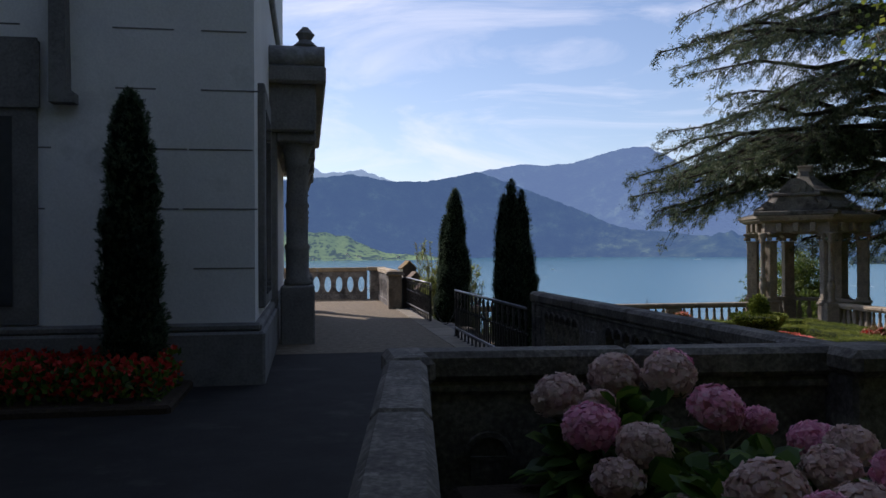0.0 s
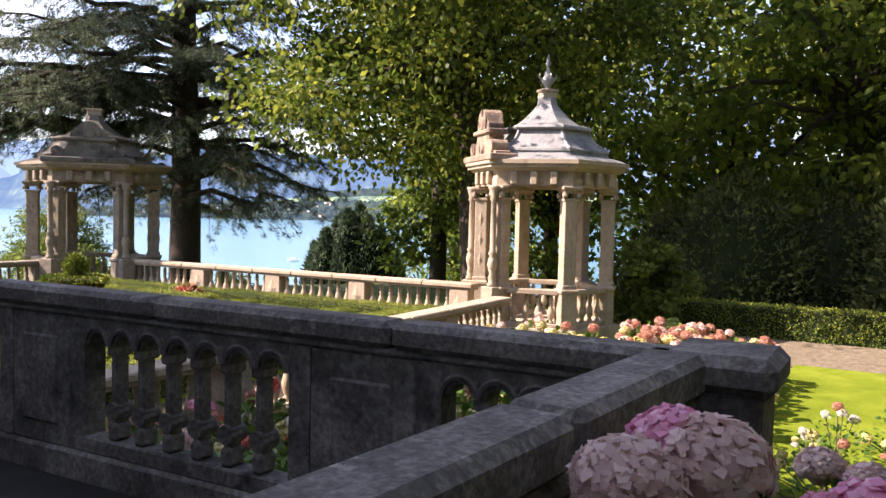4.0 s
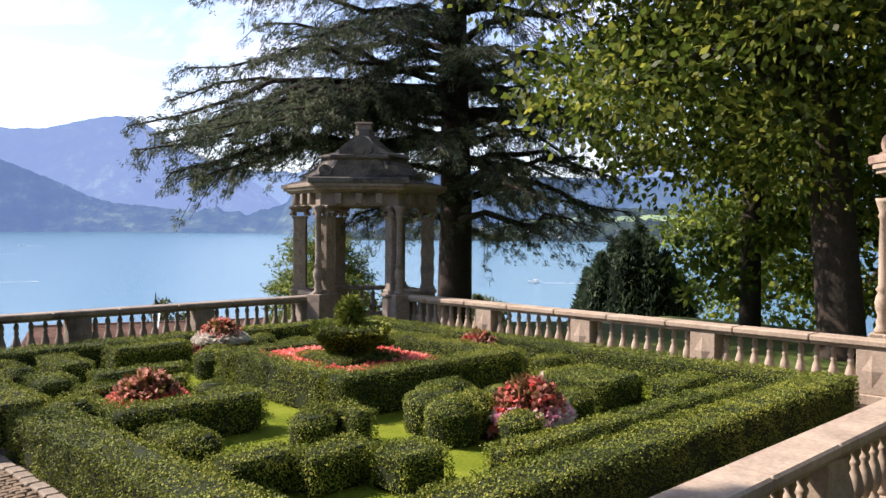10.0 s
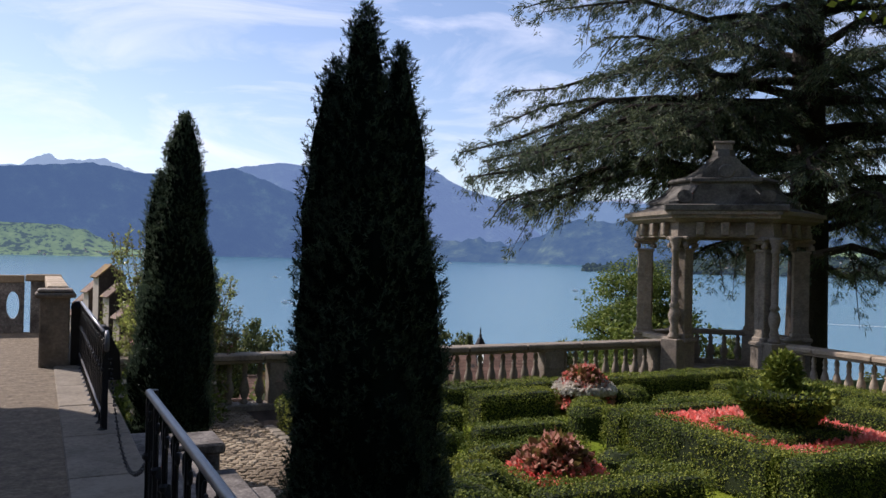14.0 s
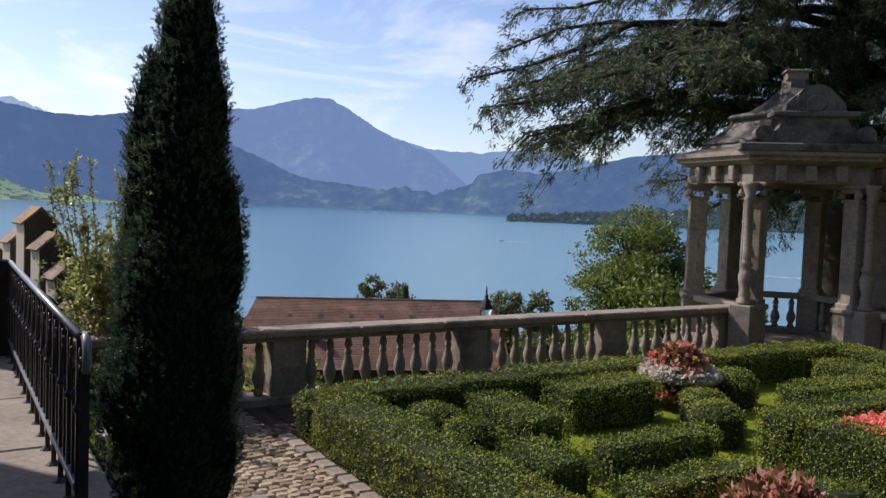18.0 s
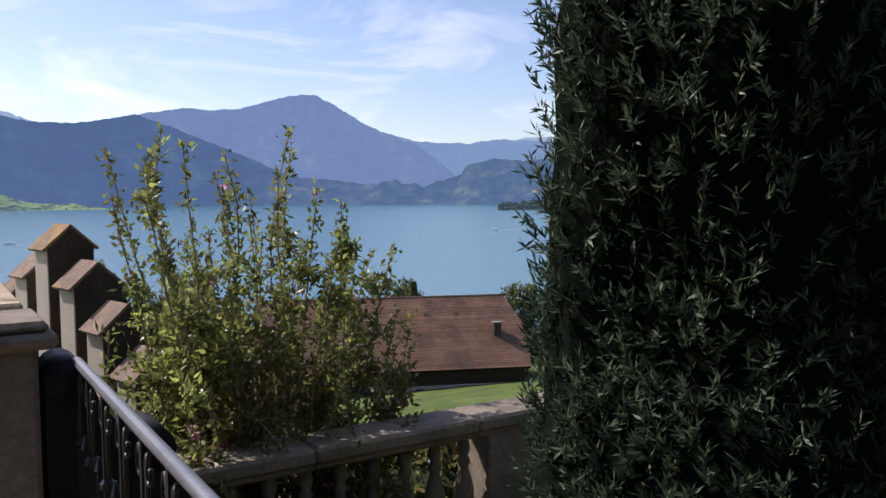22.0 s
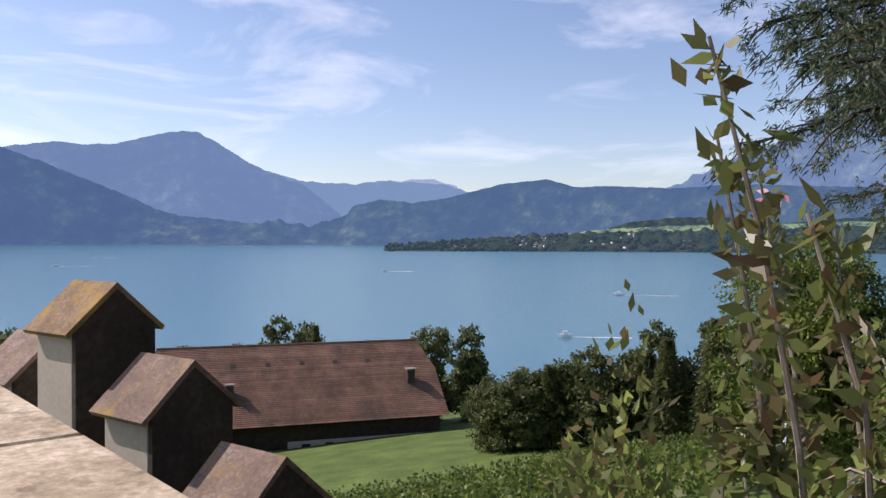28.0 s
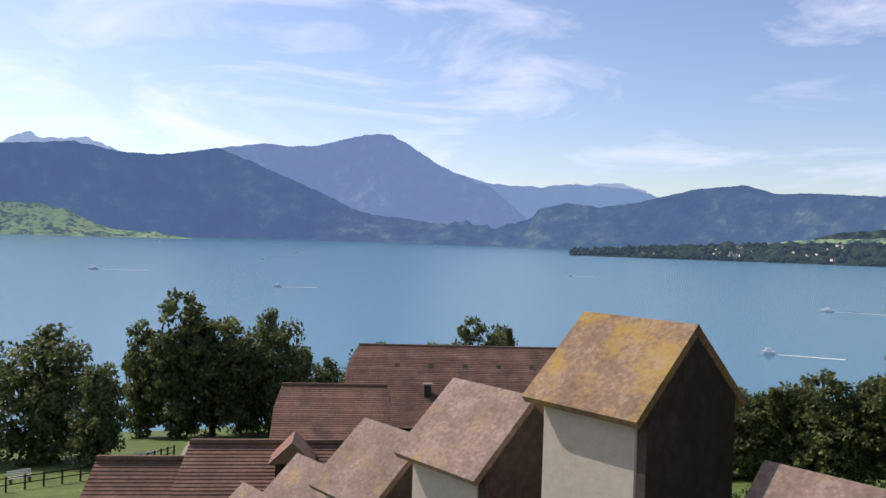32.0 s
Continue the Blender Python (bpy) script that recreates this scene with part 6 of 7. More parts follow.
part("pilaster", Geo().box(0.5, 9.9, 0.0, 0.80, 10.4, 3.56, 0.02), GREYSTONE, log, world_space=True)

fl = thing("flower_bed", (-1.2, 4.7, 0), "bed of red flowers under the castle wall", "flowers")
P = np.stack([rng.uniform(-3.2, -0.1, 2600), rng.uniform(4.3, 5.6, 2600), 0.05 + rng.random(2600) * 0.38], 1)
part("leaves", quads("leaves", leaves(P, np.array((0, 0, 0.6)), 0.10, 0.06, 0.7), BROADLEAF), BROADLEAF, fl, world_space=True)
k = rng.random(2600) < 0.5
part("blossoms", quads("blossoms", leaves(np.repeat(P[k] + np.array((0, 0, 0.07)), 3, 0), np.array((0, 0, 0.8)), 0.06, 0.055, 0.7), REDPETAL), REDPETAL, fl, world_space=True)
part("soil", Geo().box(-3.3, 4.2, -0.05, 0.0, 5.8, 0.08, 0.03), SOIL, fl, world_space=True)

# ---- terrace end ----
def solid_balustrade(name, p, q, label, bright, cap=BLEACHED):
    d = Vector((q[0] - p[0], q[1] - p[1], 0))
    L = d.length
    root = thing(name, (p[0], p[1], 0), label, "balustrade", group="terrace end", turn=math.degrees(math.atan2(d.y, d.x)))
    part("plinth", Geo().box(0, -0.13, -0.02, L, 0.13, 0.16, 0.02), bright, root)
    n = max(1, round(L / 1.5))
    for k in range(n):
        part("coping_stone", Geo().box(k * L / n + 0.003, -0.135, 0.90, (k + 1) * L / n - 0.005, 0.135, 1.03, 0.012), cap, root)
    n = round(L / 0.36)
    cell = L / n
    g = Geo()
    g.box(0, -0.1, 0.158, L, 0.1, 0.24)
    g.box(0, -0.1, 0.74, L, 0.1, 0.90)
    for k in range(n):
        # flat slabs between oval holes
        for s in (-1, 1):
            arc = [(k * cell + cell / 2 + 0.105 * math.cos(t), 0.49 + 0.25 * math.sin(t)) for t in np.linspace(-math.pi / 2, math.pi / 2, 9)]
            v0 = [(x if s > 0 else 2 * (k * cell + cell / 2) - x, z) for x, z in arc]
            edge = k * cell + (cell if s > 0 else 0)
            v = [(x, y0, z) for y0 in (-0.1, 0.1) for x, z in v0] + [(edge, y0, z) for y0 in (-0.1, 0.1) for x, z in v0]
            f = []
            for i in range(8):
                f += [(i, i + 1, 18 + i + 1, 18 + i), (9 + i, 27 + i, 27 + i + 1, 9 + i + 1), (i, 9 + i, 9 + i + 1, i + 1)]
            g.add(v, f)
    part("pierced_panel", g, bright, root)
    return root


solid_balustrade("terrace_balustrade", (3.66, 18.34), (3.66, 22.53), "sunlit stone balustrade with oval openings and a bleached coping", STONE)
solid_balustrade("terrace_balustrade", (3.2, 22.74), (-8, 22.74), "stone balustrade with oval openings at the terrace end", STONE, BROWNED)
pier = thing("terrace_pier", (3.65, 18.05, 0), "stone pier with a moulded cap at the head of the railing", "pier")
part("body", Geo().box(3.44, 17.86, -0.02, 3.80, 18.30, 0.92, 0.02), DARKSAND, pier, world_space=True)
part("cap", Geo().box(3.38, 17.80, 0.90, 3.87, 18.34, 0.965, 0.02).box(3.41, 17.83, 0.96, 3.84, 18.31, 1.01, 0.02), DARKSAND, pier, world_space=True)
pier = thing("terrace_pier", (3.6, 22.6, 0), "lichen-covered stone pier at the terrace corner", "pier")
part("body", Geo().box(3.30, 22.56, -0.02, 3.76, 22.92, 0.93, 0.02), STONE, pier, world_space=True)
part("cap", Geo().box(3.21, 22.535, 0.925, 3.81, 22.96, 1.045, 0.02), BROWNED, pier, world_space=True)
setting("terrace_front", Geo().box(-40, 22.7, -8, 4.14, 22.95, -0.03), STONE, "high retaining wall under the terrace end", "wall")

# ---- stepped gable below the terrace end ----
G0 = Vector((4.685, 23.93, 0))
gd = Vector((0.22, -0.975, 0)).normalized()
gable = thing("stepped_gable", (4.685, 23.93, -8), "stepped plaster gable with lichen-covered saddle caps", "gable", turn=math.degrees(math.atan2(gd.y, gd.x)))
steps = [(-2.70, 0.02, 0.42), (-2.10, 0.32, 0.42), (-1.50, 0.62, 0.42), (-0.88, 0.90, 0.42), (-0.21, 1.23, 0.41), (0.46, 0.87, 0.42), (1.12, 0.50, 0.42), (1.78, 0.14, 0.42), (2.44, -0.22, 0.42)]
for i, (u, z, w) in enumerate(steps):
    zz = z + 8
    half = 0.235
    body = Geo().box(u + 0.02, -half, 0, u + w - 0.02, half, zz - 0.22, 0.008)
    body.add([(u + 0.02, -half, zz - 0.225), (u + 0.02, half, zz - 0.225), (u + 0.02, 0, zz - 0.03), (u + w - 0.02, -half, zz - 0.225), (u + w - 0.02, half, zz - 0.225), (u + w - 0.02, 0, zz - 0.03)],
             [(0, 2, 1), (3, 4, 5), (0, 3, 5, 2), (1, 2, 5, 4)])
    blk = part("step_block", body, PLASTER, gable)
    # End turned from the sun: weathered plaster, with shade put into its darker colour.
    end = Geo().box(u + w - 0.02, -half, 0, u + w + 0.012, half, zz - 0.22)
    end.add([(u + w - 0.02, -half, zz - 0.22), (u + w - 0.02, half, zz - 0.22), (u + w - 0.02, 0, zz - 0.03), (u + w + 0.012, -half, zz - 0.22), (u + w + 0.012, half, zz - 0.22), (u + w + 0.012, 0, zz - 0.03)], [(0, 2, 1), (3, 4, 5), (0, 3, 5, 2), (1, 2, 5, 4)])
    part("end_face", end, DARKPLASTER, blk, "weathered end of the step, darkened as its shaded side")
    for s in (-1, 1):
        o = 0.018
        slab = Geo()
        a = [(u - o, 0, zz), (u + w + o, 0, zz), (u + w + o, s * (half + 0.06), zz - 0.262), (u - o, s * (half + 0.06), zz - 0.262)]
        t = Vector((0, s * 0.6, 0.8)) * -0.026
        v = a + [(p[0], p[1] + t.y, p[2] + t.z) for p in a]
        f = [(0, 1, 2, 3), (7, 6, 5, 4), (0, 4, 5, 1), (1, 5, 6, 2), (2, 6, 7, 3), (3, 7, 4, 0)]
        slab.add(v, f if s < 0 else [q[::-1] for q in f])
        part("cap_slab", slab, LICHEN if i == 4 else MOSSY, blk)
part("wall", Geo().box(-3.2, -0.2, -4, 4.5, 0.2, 7.55), PLASTER, gable)


# ---- village roofs and farm ----
def tiled_house(name, a, b, ridge_z, eave_z, run, ground, label, hip=0.3, dormers=(), chimneys=(), vents=(), wallmat=PLASTER, rows=44):
    """A house under a half-hipped roof; a and b are its ridge ends."""
    a, b = Vector((*a, 0)), Vector((*b, 0))
    d = (b - a)
    L = d.length
    root = thing(name, (a.x, a.y, ground), label, "house", group="village houses", turn=math.degrees(math.atan2(d.y, d.x)))
    H, E = ridge_z - ground, eave_z - ground
    part("wall", Geo().box(-L * 0.04 + 0.6, -run + 0.9, 0, L * 1.04 - 0.6, run - 0.9, E + 0.5), wallmat, root)
    n = rows
    for s in (-1, 1):
        for k in range(n):
            g = Geo()
            t0, t1 = k / n, (k + 1) / n
            ext0, ext1 = L * 0.045 * min(1, t0 * 2.6), L * 0.045 * min(1, t1 * 2.6)
            y0, y1 = s * run * t0, s * run * (t1 + 0.012)
            z0, z1 = H - (H - E) * t0, H - (H - E) * t1
            lift = 0.02
            v = [(-ext0, y0, z0 + 0.02), (L + ext0, y0, z0 + 0.02), (L + ext1, y1, z1 + lift), (-ext1, y1, z1 + lift), (-ext1, y1, z1 - 0.02), (L + ext1, y1, z1 - 0.02)]
            f = [(0, 3, 2, 1), (3, 4, 5, 2)]
            g.add(v, f if s > 0 else [q[::-1] for q in f])
            part("tile_course", g, TILE, root)
    ends = Geo()
    for x, ext in ((0, -1), (L, 1)):
        e = L * 0.045
        t = 0.385
        zc = H - (H - E) * t
        ends.add([(x, 0, H), (x + ext * e, -run * t, zc), (x + ext * e, run * t, zc)], [(0, 1, 2)])
        ends.add([(x + ext * e * 0.4, -run + 0.9, E), (x + ext * e * 0.4, run - 0.9, E), (x + ext * e * 0.8, run * t, zc), (x + ext * e * 0.8, -run * t, zc)], [(0, 1, 2, 3)])
    part("gable_end", ends, TIMBER if wallmat is TIMBER else TILE, root)
    part("ridge_cap", Geo().tube([(0, 0, H + 0.05), (L, 0, H + 0.05)], 0.14, 6), TILE, root)
    for u, t, w, h in dormers:
        zc, yc = H - (H - E) * t, -run * t
        dm = part("dormer", Geo().box(u - w / 2, yc - 0.25, zc, u + w / 2, yc + 0.5, zc + h), TIMBER, root)
        part("dormer_roof", Geo().add([(u - w * 0.7, yc - 0.45, zc + h * 0.9), (u + w * 0.7, yc - 0.45, zc + h * 0.9), (u, yc - 0.45, zc + h * 1.75), (u - w * 0.7, yc + 1.4, zc + h * 0.9), (u + w * 0.7, yc + 1.4, zc + h * 0.9), (u, yc + 1.6, zc + h * 1.75)],
             [(0, 1, 2), (0, 2, 5, 3), (1, 4, 5, 2)]), TILE, dm)
    for u in vents:
        t0, t1 = 0.25, 0.29
        part("vent", Geo().add([(u + a, -run * t, H - (H - E) * t + lift) for lift in (0.03, 0.12) for t in (t0, t1) for a in (-0.25, 0.25)], [(4, 5, 7, 6), (0, 1, 5, 4), (2, 6, 7, 3), (0, 4, 6, 2), (1, 3, 7, 5)]), DARKPLASTER, root)
    for u, t, w, h in chimneys:
        zc, yc = H - (H - E) * t, -run * t
        ch = part("chimney", Geo().box(u - w / 2, yc - w / 2, zc - 0.4, u + w / 2, yc + w / 2, zc + h, 0.02), DARKPLASTER, root)
        part("chimney_cap", Geo().box(u - w * 0.65, yc - w * 0.65, zc + h, u + w * 0.65, yc + w * 0.65, zc + h + 0.15, 0.02), KERB, ch)
    return root


barn = tiled_house("barn", (34.8, 101.6), (60.1, 90.9), -10.05, -16.7, 8.6, -20.3, "long farm barn under a red-brown tiled half-hip roof",
                   vents=(4, 7.5, 11, 14.5, 18, 21.5), chimneys=((25.6, 0.55, 0.8, 1.2), (7.0, 0.62, 0.7, 1.0)), wallmat=TIMBER)
tiled_house("farmhouse", (22.0, 86.0), (29.8, 82.8), -10.8, -14.5, 5.2, -18.7, "farmhouse with a brown tiled half-hip roof beside the barn", rows=28, wallmat=TIMBER)
tiled_house("village_house", (9.4, 56.6), (16.2, 54.0), -7.4, -10.9, 4.4, -14.5, "house with an old brown tiled roof and a gabled dormer", dormers=((4.3, 0.35, 1.3, 1.0),), rows=32)
tiled_house("village_house", (5.9, 57.6), (9.9, 56.0), -8.0, -11.2, 3.8, -14.5, "low annexe under an old brown tiled roof", rows=28)

# far trees and slopes
far_src = [broad_tree((22 + 9 * k, 132, -22), 12, w, 0.3, 0.48, 8500, m, PLANEBARK, lab, -0.04, "farm_tree", c, "shore trees", squash=q)
           for k, (w, m, lab, c, q) in enumerate(((4.6, SHORELEAF, "broad dense farm tree by the lake shore", 160, 1.0), (3.9, SHORELEAF, "leafy green tree below the vineyard", 140, 1.05), (3.2, SHORELEAF, "tall narrow tree in the shore wood", 140, 1.1)))]
for az, dist, top, wide in ((-3, 95, -6.2, 1.1), (1.5, 88, -6.6, 1), (4.6, 80, -8.6, 0.6), (7.2, 108, -6.6, 0.95), (9.6, 104, -5.0, 1.15), (11.8, 106, -5.8, 1), (13.6, 112, -7.4, 0.8), (15.6, 108, -5.6, 1), (17.5, 116, -7.6, 0.7), (19.2, 120, -8.4, 0.6),
                            (29.3, 118, -5.5, 0.9), (31.3, 122, -5.9, 0.8), (40.3, 98, -5.7, 0.7), (42.8, 94, -6.2, 0.75), (44.6, 62.1, -9.2, 0.43), (46.4, 60.72, -9.3, 0.46), (48.2, 60.72, -8.8, 0.5), (50.1, 60.72, -8.2, 0.5), (51.9, 59.34, -7.3, 0.53), (53.9, 59.34, -7.5, 0.5), (56.2, 59.34, -6.1, 0.56), (58.2, 59.34, -7.0, 0.53), (60.3, 59.34, -5.3, 0.46), (62.0, 57.96, -7.8, 0.5), (64.5, 55.2, -7.8, 0.5), (67.5, 53.82, -7.5, 0.56), (71, 52.44, -7.2, 0.56), (75, 51.06, -7, 0.56),
                            (33, 140, -7.4, 1), (36, 142, -7.2, 1), (24, 142, -8.4, 0.9), (27, 140, -8, 0.9), (47.3, 67.62, -8.6, 0.56), (55, 66.24, -7.4, 0.56), (51, 67.62, -7.9, 0.56)):
    x, y = 3.1 + dist * math.sin(radians(az)), 20.6 + dist * math.cos(radians(az))
    z1, z0 = 1.5 + dist * math.tan(radians(top - 0.45)), float(ground_z(x, y))
    z1 += dist * rng.uniform(-0.012, 0.009) if az > 43 else 0.0
    s = max(z1 - z0, 3) / (12.0 if az > 25 else 11.0)
    wide *= rng.uniform(0.9, 1.25)
    copy_thing(far_src[int(rng.choice(3, p=(0.5, 0.2, 0.3)))], pose(x, y, z0, 0, 0, rng.uniform(0, 360)) @ Matrix.Diagonal((wide, wide, s, 1)))
for k, src in enumerate(far_src):
    src.matrix_basis = pose(46 + 9 * k, 122, float(ground_z(46 + 9 * k, 122)), 0, 0, 0)



def far_conifer(x, y, top, label):
    z0 = float(ground_z(x, y))
    h = top - z0
    root = thing("conifer", (x, y, z0), label, "tree", group="shore conifers")
    part("trunk", Geo().tube([(0, 0, -0.3), (0, 0, h)], [0.22, 0.03], 7), BARK, root)
    k = 5200
    t = rng.random(k) ** 0.75
    a = rng.random(k) * 2 * math.pi
    tier = 0.72 + 0.28 * (1 - (t * 13) % 1.0)
    q = (1 - t) * h * 0.24 * tier * np.sqrt(rng.uniform(0.25, 1, k)) * (1 + 0.18 * np.sin(a * 5 + t * 30)) + 0.05
    P = np.stack([q * np.cos(a), q * np.sin(a), 0.6 + t * (h - 0.6)], 1)
    d = np.stack([np.cos(a), np.sin(a), np.full(k, -0.35)], 1)
    part("needles", quads("needles", leaves(P, d, 0.42, 0.11, 0.35), SHORELEAF), SHORELEAF, root)


for az, dist, top in ((60.2, 56.5, -5.0), (57.0, 57.5, -6.4), (48.9, 60, -8.5), (31.9, 116, -5.7)):
    far_conifer(3.1 + dist * math.sin(radians(az)), 20.6 + dist * math.cos(radians(az)), 1.5 + dist * math.tan(radians(top - 0.45)), "dark pointed conifer among the shore trees")
Lb = math.hypot(60.1 - 34.8, 101.6 - 90.9)
base = part("base_wall", Geo().box(Lb * 0.45, -7.86, 0, Lb * 1.02, -7.69, 1.75, 0.02), PLASTER, barn, "white base wall with small windows")
for k in range(6):
    u = Lb * 0.5 + k * 2.3
    part("window", Geo().box(u, -7.92, 0.75, u + 0.85, -7.855, 1.45, 0.01), PANE, base)
vines = thing("vineyard", (26, 46, 0), "rows of leafy green vines on the slope", "vineyard", kind="stuff")
P = []
for r in range(11):
    for t in np.arange(0, 34, 0.035):
        x = 18 + t * 0.93 + r * -0.2
        y = 62 - t * 0.55 - r * 1.95
        P.append((x + rng.normal(0, 0.10), y + rng.normal(0, 0.10), float(ground_z(x, y)) + rng.uniform(0.15, 1.15)))
P = np.repeat(np.array(P), 3, 0) + rng.normal(0, 0.09, (len(P) * 3, 3))
part("leaves", quads("leaves", leaves(P, np.array((0, 0, -0.2)), 0.22, 0.17, 0.9), FRESHLEAF), FRESHLEAF, vines, world_space=True)

# lamp, parasol and tables on the lower terrace
lamp_foot = float(ground_z(13.66, 24.55))
lantern = thing("street_lantern", (13.66, 24.55, lamp_foot), "black lantern on a slim iron post", "street lamp")
lantern.scale = (0.72, 0.72, (-0.25 - lamp_foot) / 3.8)
part("post", Geo().lathe([(0.12, 0), (0.12, 0.25), (0.06, 0.35), (0.045, 1.2), (0.055, 1.25), (0.04, 1.35), (0.035, 2.75), (0.06, 2.8), (0.03, 2.9)], 10), BLACKIRON, lantern, smooth=True)
for a in range(4):
    ca, sa = math.cos(math.pi / 4 + a * math.pi / 2), math.sin(math.pi / 4 + a * math.pi / 2)
    part("frame_bar", Geo().tube([(0.10 * ca, 0.10 * sa, 2.9), (0.19 * ca, 0.19 * sa, 3.35)], 0.012, 5), BLACKIRON, lantern)
part("lamp_glass", Geo().prism([(-0.065, -0.065), (0.065, -0.065), (0.065, 0.065), (-0.065, 0.065)], 2.92, 3.34, [(-0.125, -0.125), (0.125, -0.125), (0.125, 0.125), (-0.125, 0.125)]), GLASS, lantern)
part("lamp_roof", Geo().lathe([(0.22, 3.35), (0.20, 3.39), (0.10, 3.52), (0.05, 3.56), (0.06, 3.60), (0.02, 3.64), (0.03, 3.70), (0.004, 3.80)], 8), BLACKIRON, lantern)
par = thing("parasol", (21.9, 25.0, -4.3), "closed cream garden parasol on a pole", "parasol")
part("pole", Geo().tube([(0, 0, 0), (0, 0, 2.2)], 0.025, 6), WHITEPAINT, par)
part("canopy", Geo().lathe([(0.05, 0.75), (0.13, 0.8), (0.16, 1.1), (0.12, 1.7), (0.05, 2.15), (0.01, 2.2)], 8), CANVAS, par)
for tx, ty in ((20.9, 24.6), (22.8, 25.9), (21.7, 26.6)):
    tb = thing("garden_table", (tx, ty, -4.3), "white garden table on the lower terrace", "table", group="garden tables")
    part("tabletop", Geo().box(-0.4, -0.4, 0.70, 0.4, 0.4, 0.74, 0.01), WHITEPAINT, tb)
    for sx in (-1, 1):
        for sy in (-1, 1):
            part("leg", Geo().box(sx * 0.34 - 0.02, sy * 0.34 - 0.02, 0, sx * 0.34 + 0.02, sy * 0.34 + 0.02, 0.70), WHITEPAINT, tb)
    for a in (0, 180):
        chr_ = thing("garden_chair", (tx + 0.75 * math.cos(radians(a)), ty + 0.75 * math.sin(radians(a)), -4.3), "white slatted garden chair", "chair", group="garden chairs", turn=a)
        part("seat", Geo().box(-0.22, -0.22, 0.42, 0.22, 0.22, 0.46, 0.01), WHITEPAINT, chr_)
        part("backrest", Geo().box(0.2, -0.22, 0.46, 0.24, 0.22, 0.92, 0.01), WHITEPAINT, chr_)
        for sx in (-1, 1):
            for sy in (-1, 1):
                part("leg", Geo().box(sx * 0.19 - 0.015, sy * 0.19 - 0.015, 0, sx * 0.19 + 0.015, sy * 0.19 + 0.015, 0.42), WHITEPAINT, chr_)
setting("lower_terrace", Geo().prism([(19.6, 23.6), (25, 23.6), (25, 27.2), (19.6, 27.2)], -6.5, -4.3), KERB, "paved lower terrace with garden tables", "pavement")

# boats with white wakes
for az, dist, scale in ((4.3, 620, 1.0), (14.9, 900, 1.0), (17.2, 1250, 0.9), (26.9, 2600, 3.0), (48.0, 248, 0.55), (59.2, 534, 0.9), (52.0, 433, 0.85), (15.8, 458, 0.6), (36.0, 711, 0.7), (8.3, 2000, 0.8)):
    x, y = EYE_REF[0] + dist * math.sin(radians(az)), EYE_REF[1] + dist * math.cos(radians(az))
    bt = thing("motor_boat", (x, y, LAKE), "small white motor boat with a wake on the lake", "boat", group="boats", turn=180 - az)
    s = scale * 3.2
    part("hull", Geo().add([(-s, -s * 0.28, 0.1), (s * 0.6, -s * 0.28, 0.1), (s * 1.2, 0, 0.5), (s * 0.6, s * 0.28, 0.1), (-s, s * 0.28, 0.1), (-s, -s * 0.34, 0.9), (s * 0.6, -s * 0.34, 0.95), (s * 1.45, 0, 1.15), (s * 0.6, s * 0.34, 0.95), (-s, s * 0.34, 0.9)],
         [(0, 1, 6, 5), (1, 2, 7, 6), (2, 3, 8, 7), (3, 4, 9, 8), (4, 0, 5, 9), (5, 6, 7, 8, 9)]), WHITEPAINT, bt)
    part("cabin", Geo().box(-s * 0.4, -s * 0.2, 0.85, s * 0.4, s * 0.2, 1.8, 0.1), WHITEPAINT, bt)
    part("wake", Geo().add([(-s, -0.4, 0.06), (-s, 0.4, 0.06), (-s * 11, 1.0, 0.06), (-s * 11, -1.0, 0.06)], [(0, 3, 2, 1)]), WHITEPAINT, bt)
# houses on the far shores
for i in range(75):
    az = float(rng.choice((41.0, 46.0, 47.5, 48.5, 52.5, 56.5, 61.0))) + rng.normal(0, 0.8) if i < 55 else rng.uniform(-6, 9)
    dist = rng.uniform(1830, 2250) if i < 55 else rng.uniform(2690, 2760)
    x, y = EYE_REF[0] + dist * math.sin(radians(az)), EYE_REF[1] + dist * math.cos(radians(az))
    t = (dist - 1750) / 550 if i < 55 else (dist - 2700) / 170
    crest = np.interp(az, (36, 40, 50, 58, 70), (-0.6, -0.2, 0.35, 0.55, 0.75)) if i < 55 else np.interp(az, (-6, 2, 5, 9), (1.25, 1.1, -0.1, -0.3))
    span = EYE_REF[2] + (2300 if i < 55 else 2870) * math.tan(radians(crest)) - LAKE
    z = LAKE + max(span, 4) * max(t, 0.02) ** 1.15 + 2
    s = rng.uniform(2.4, 5.0)
    hs = thing("shore_house", (x, y, z), "tiny pale house among trees on the far shore", "house", group="shore houses", turn=rng.uniform(0, 90))
    part("wall", Geo().box(-s, -s * 0.6, -3, s, s * 0.6, s * 0.45), CANVAS, hs)
    part("roof", Geo().extrude([(-s * 1.1, s * 0.44), (s * 1.1, s * 0.44), (0, s * 0.9)], -s * 0.65, s * 0.65), SLATE, hs)
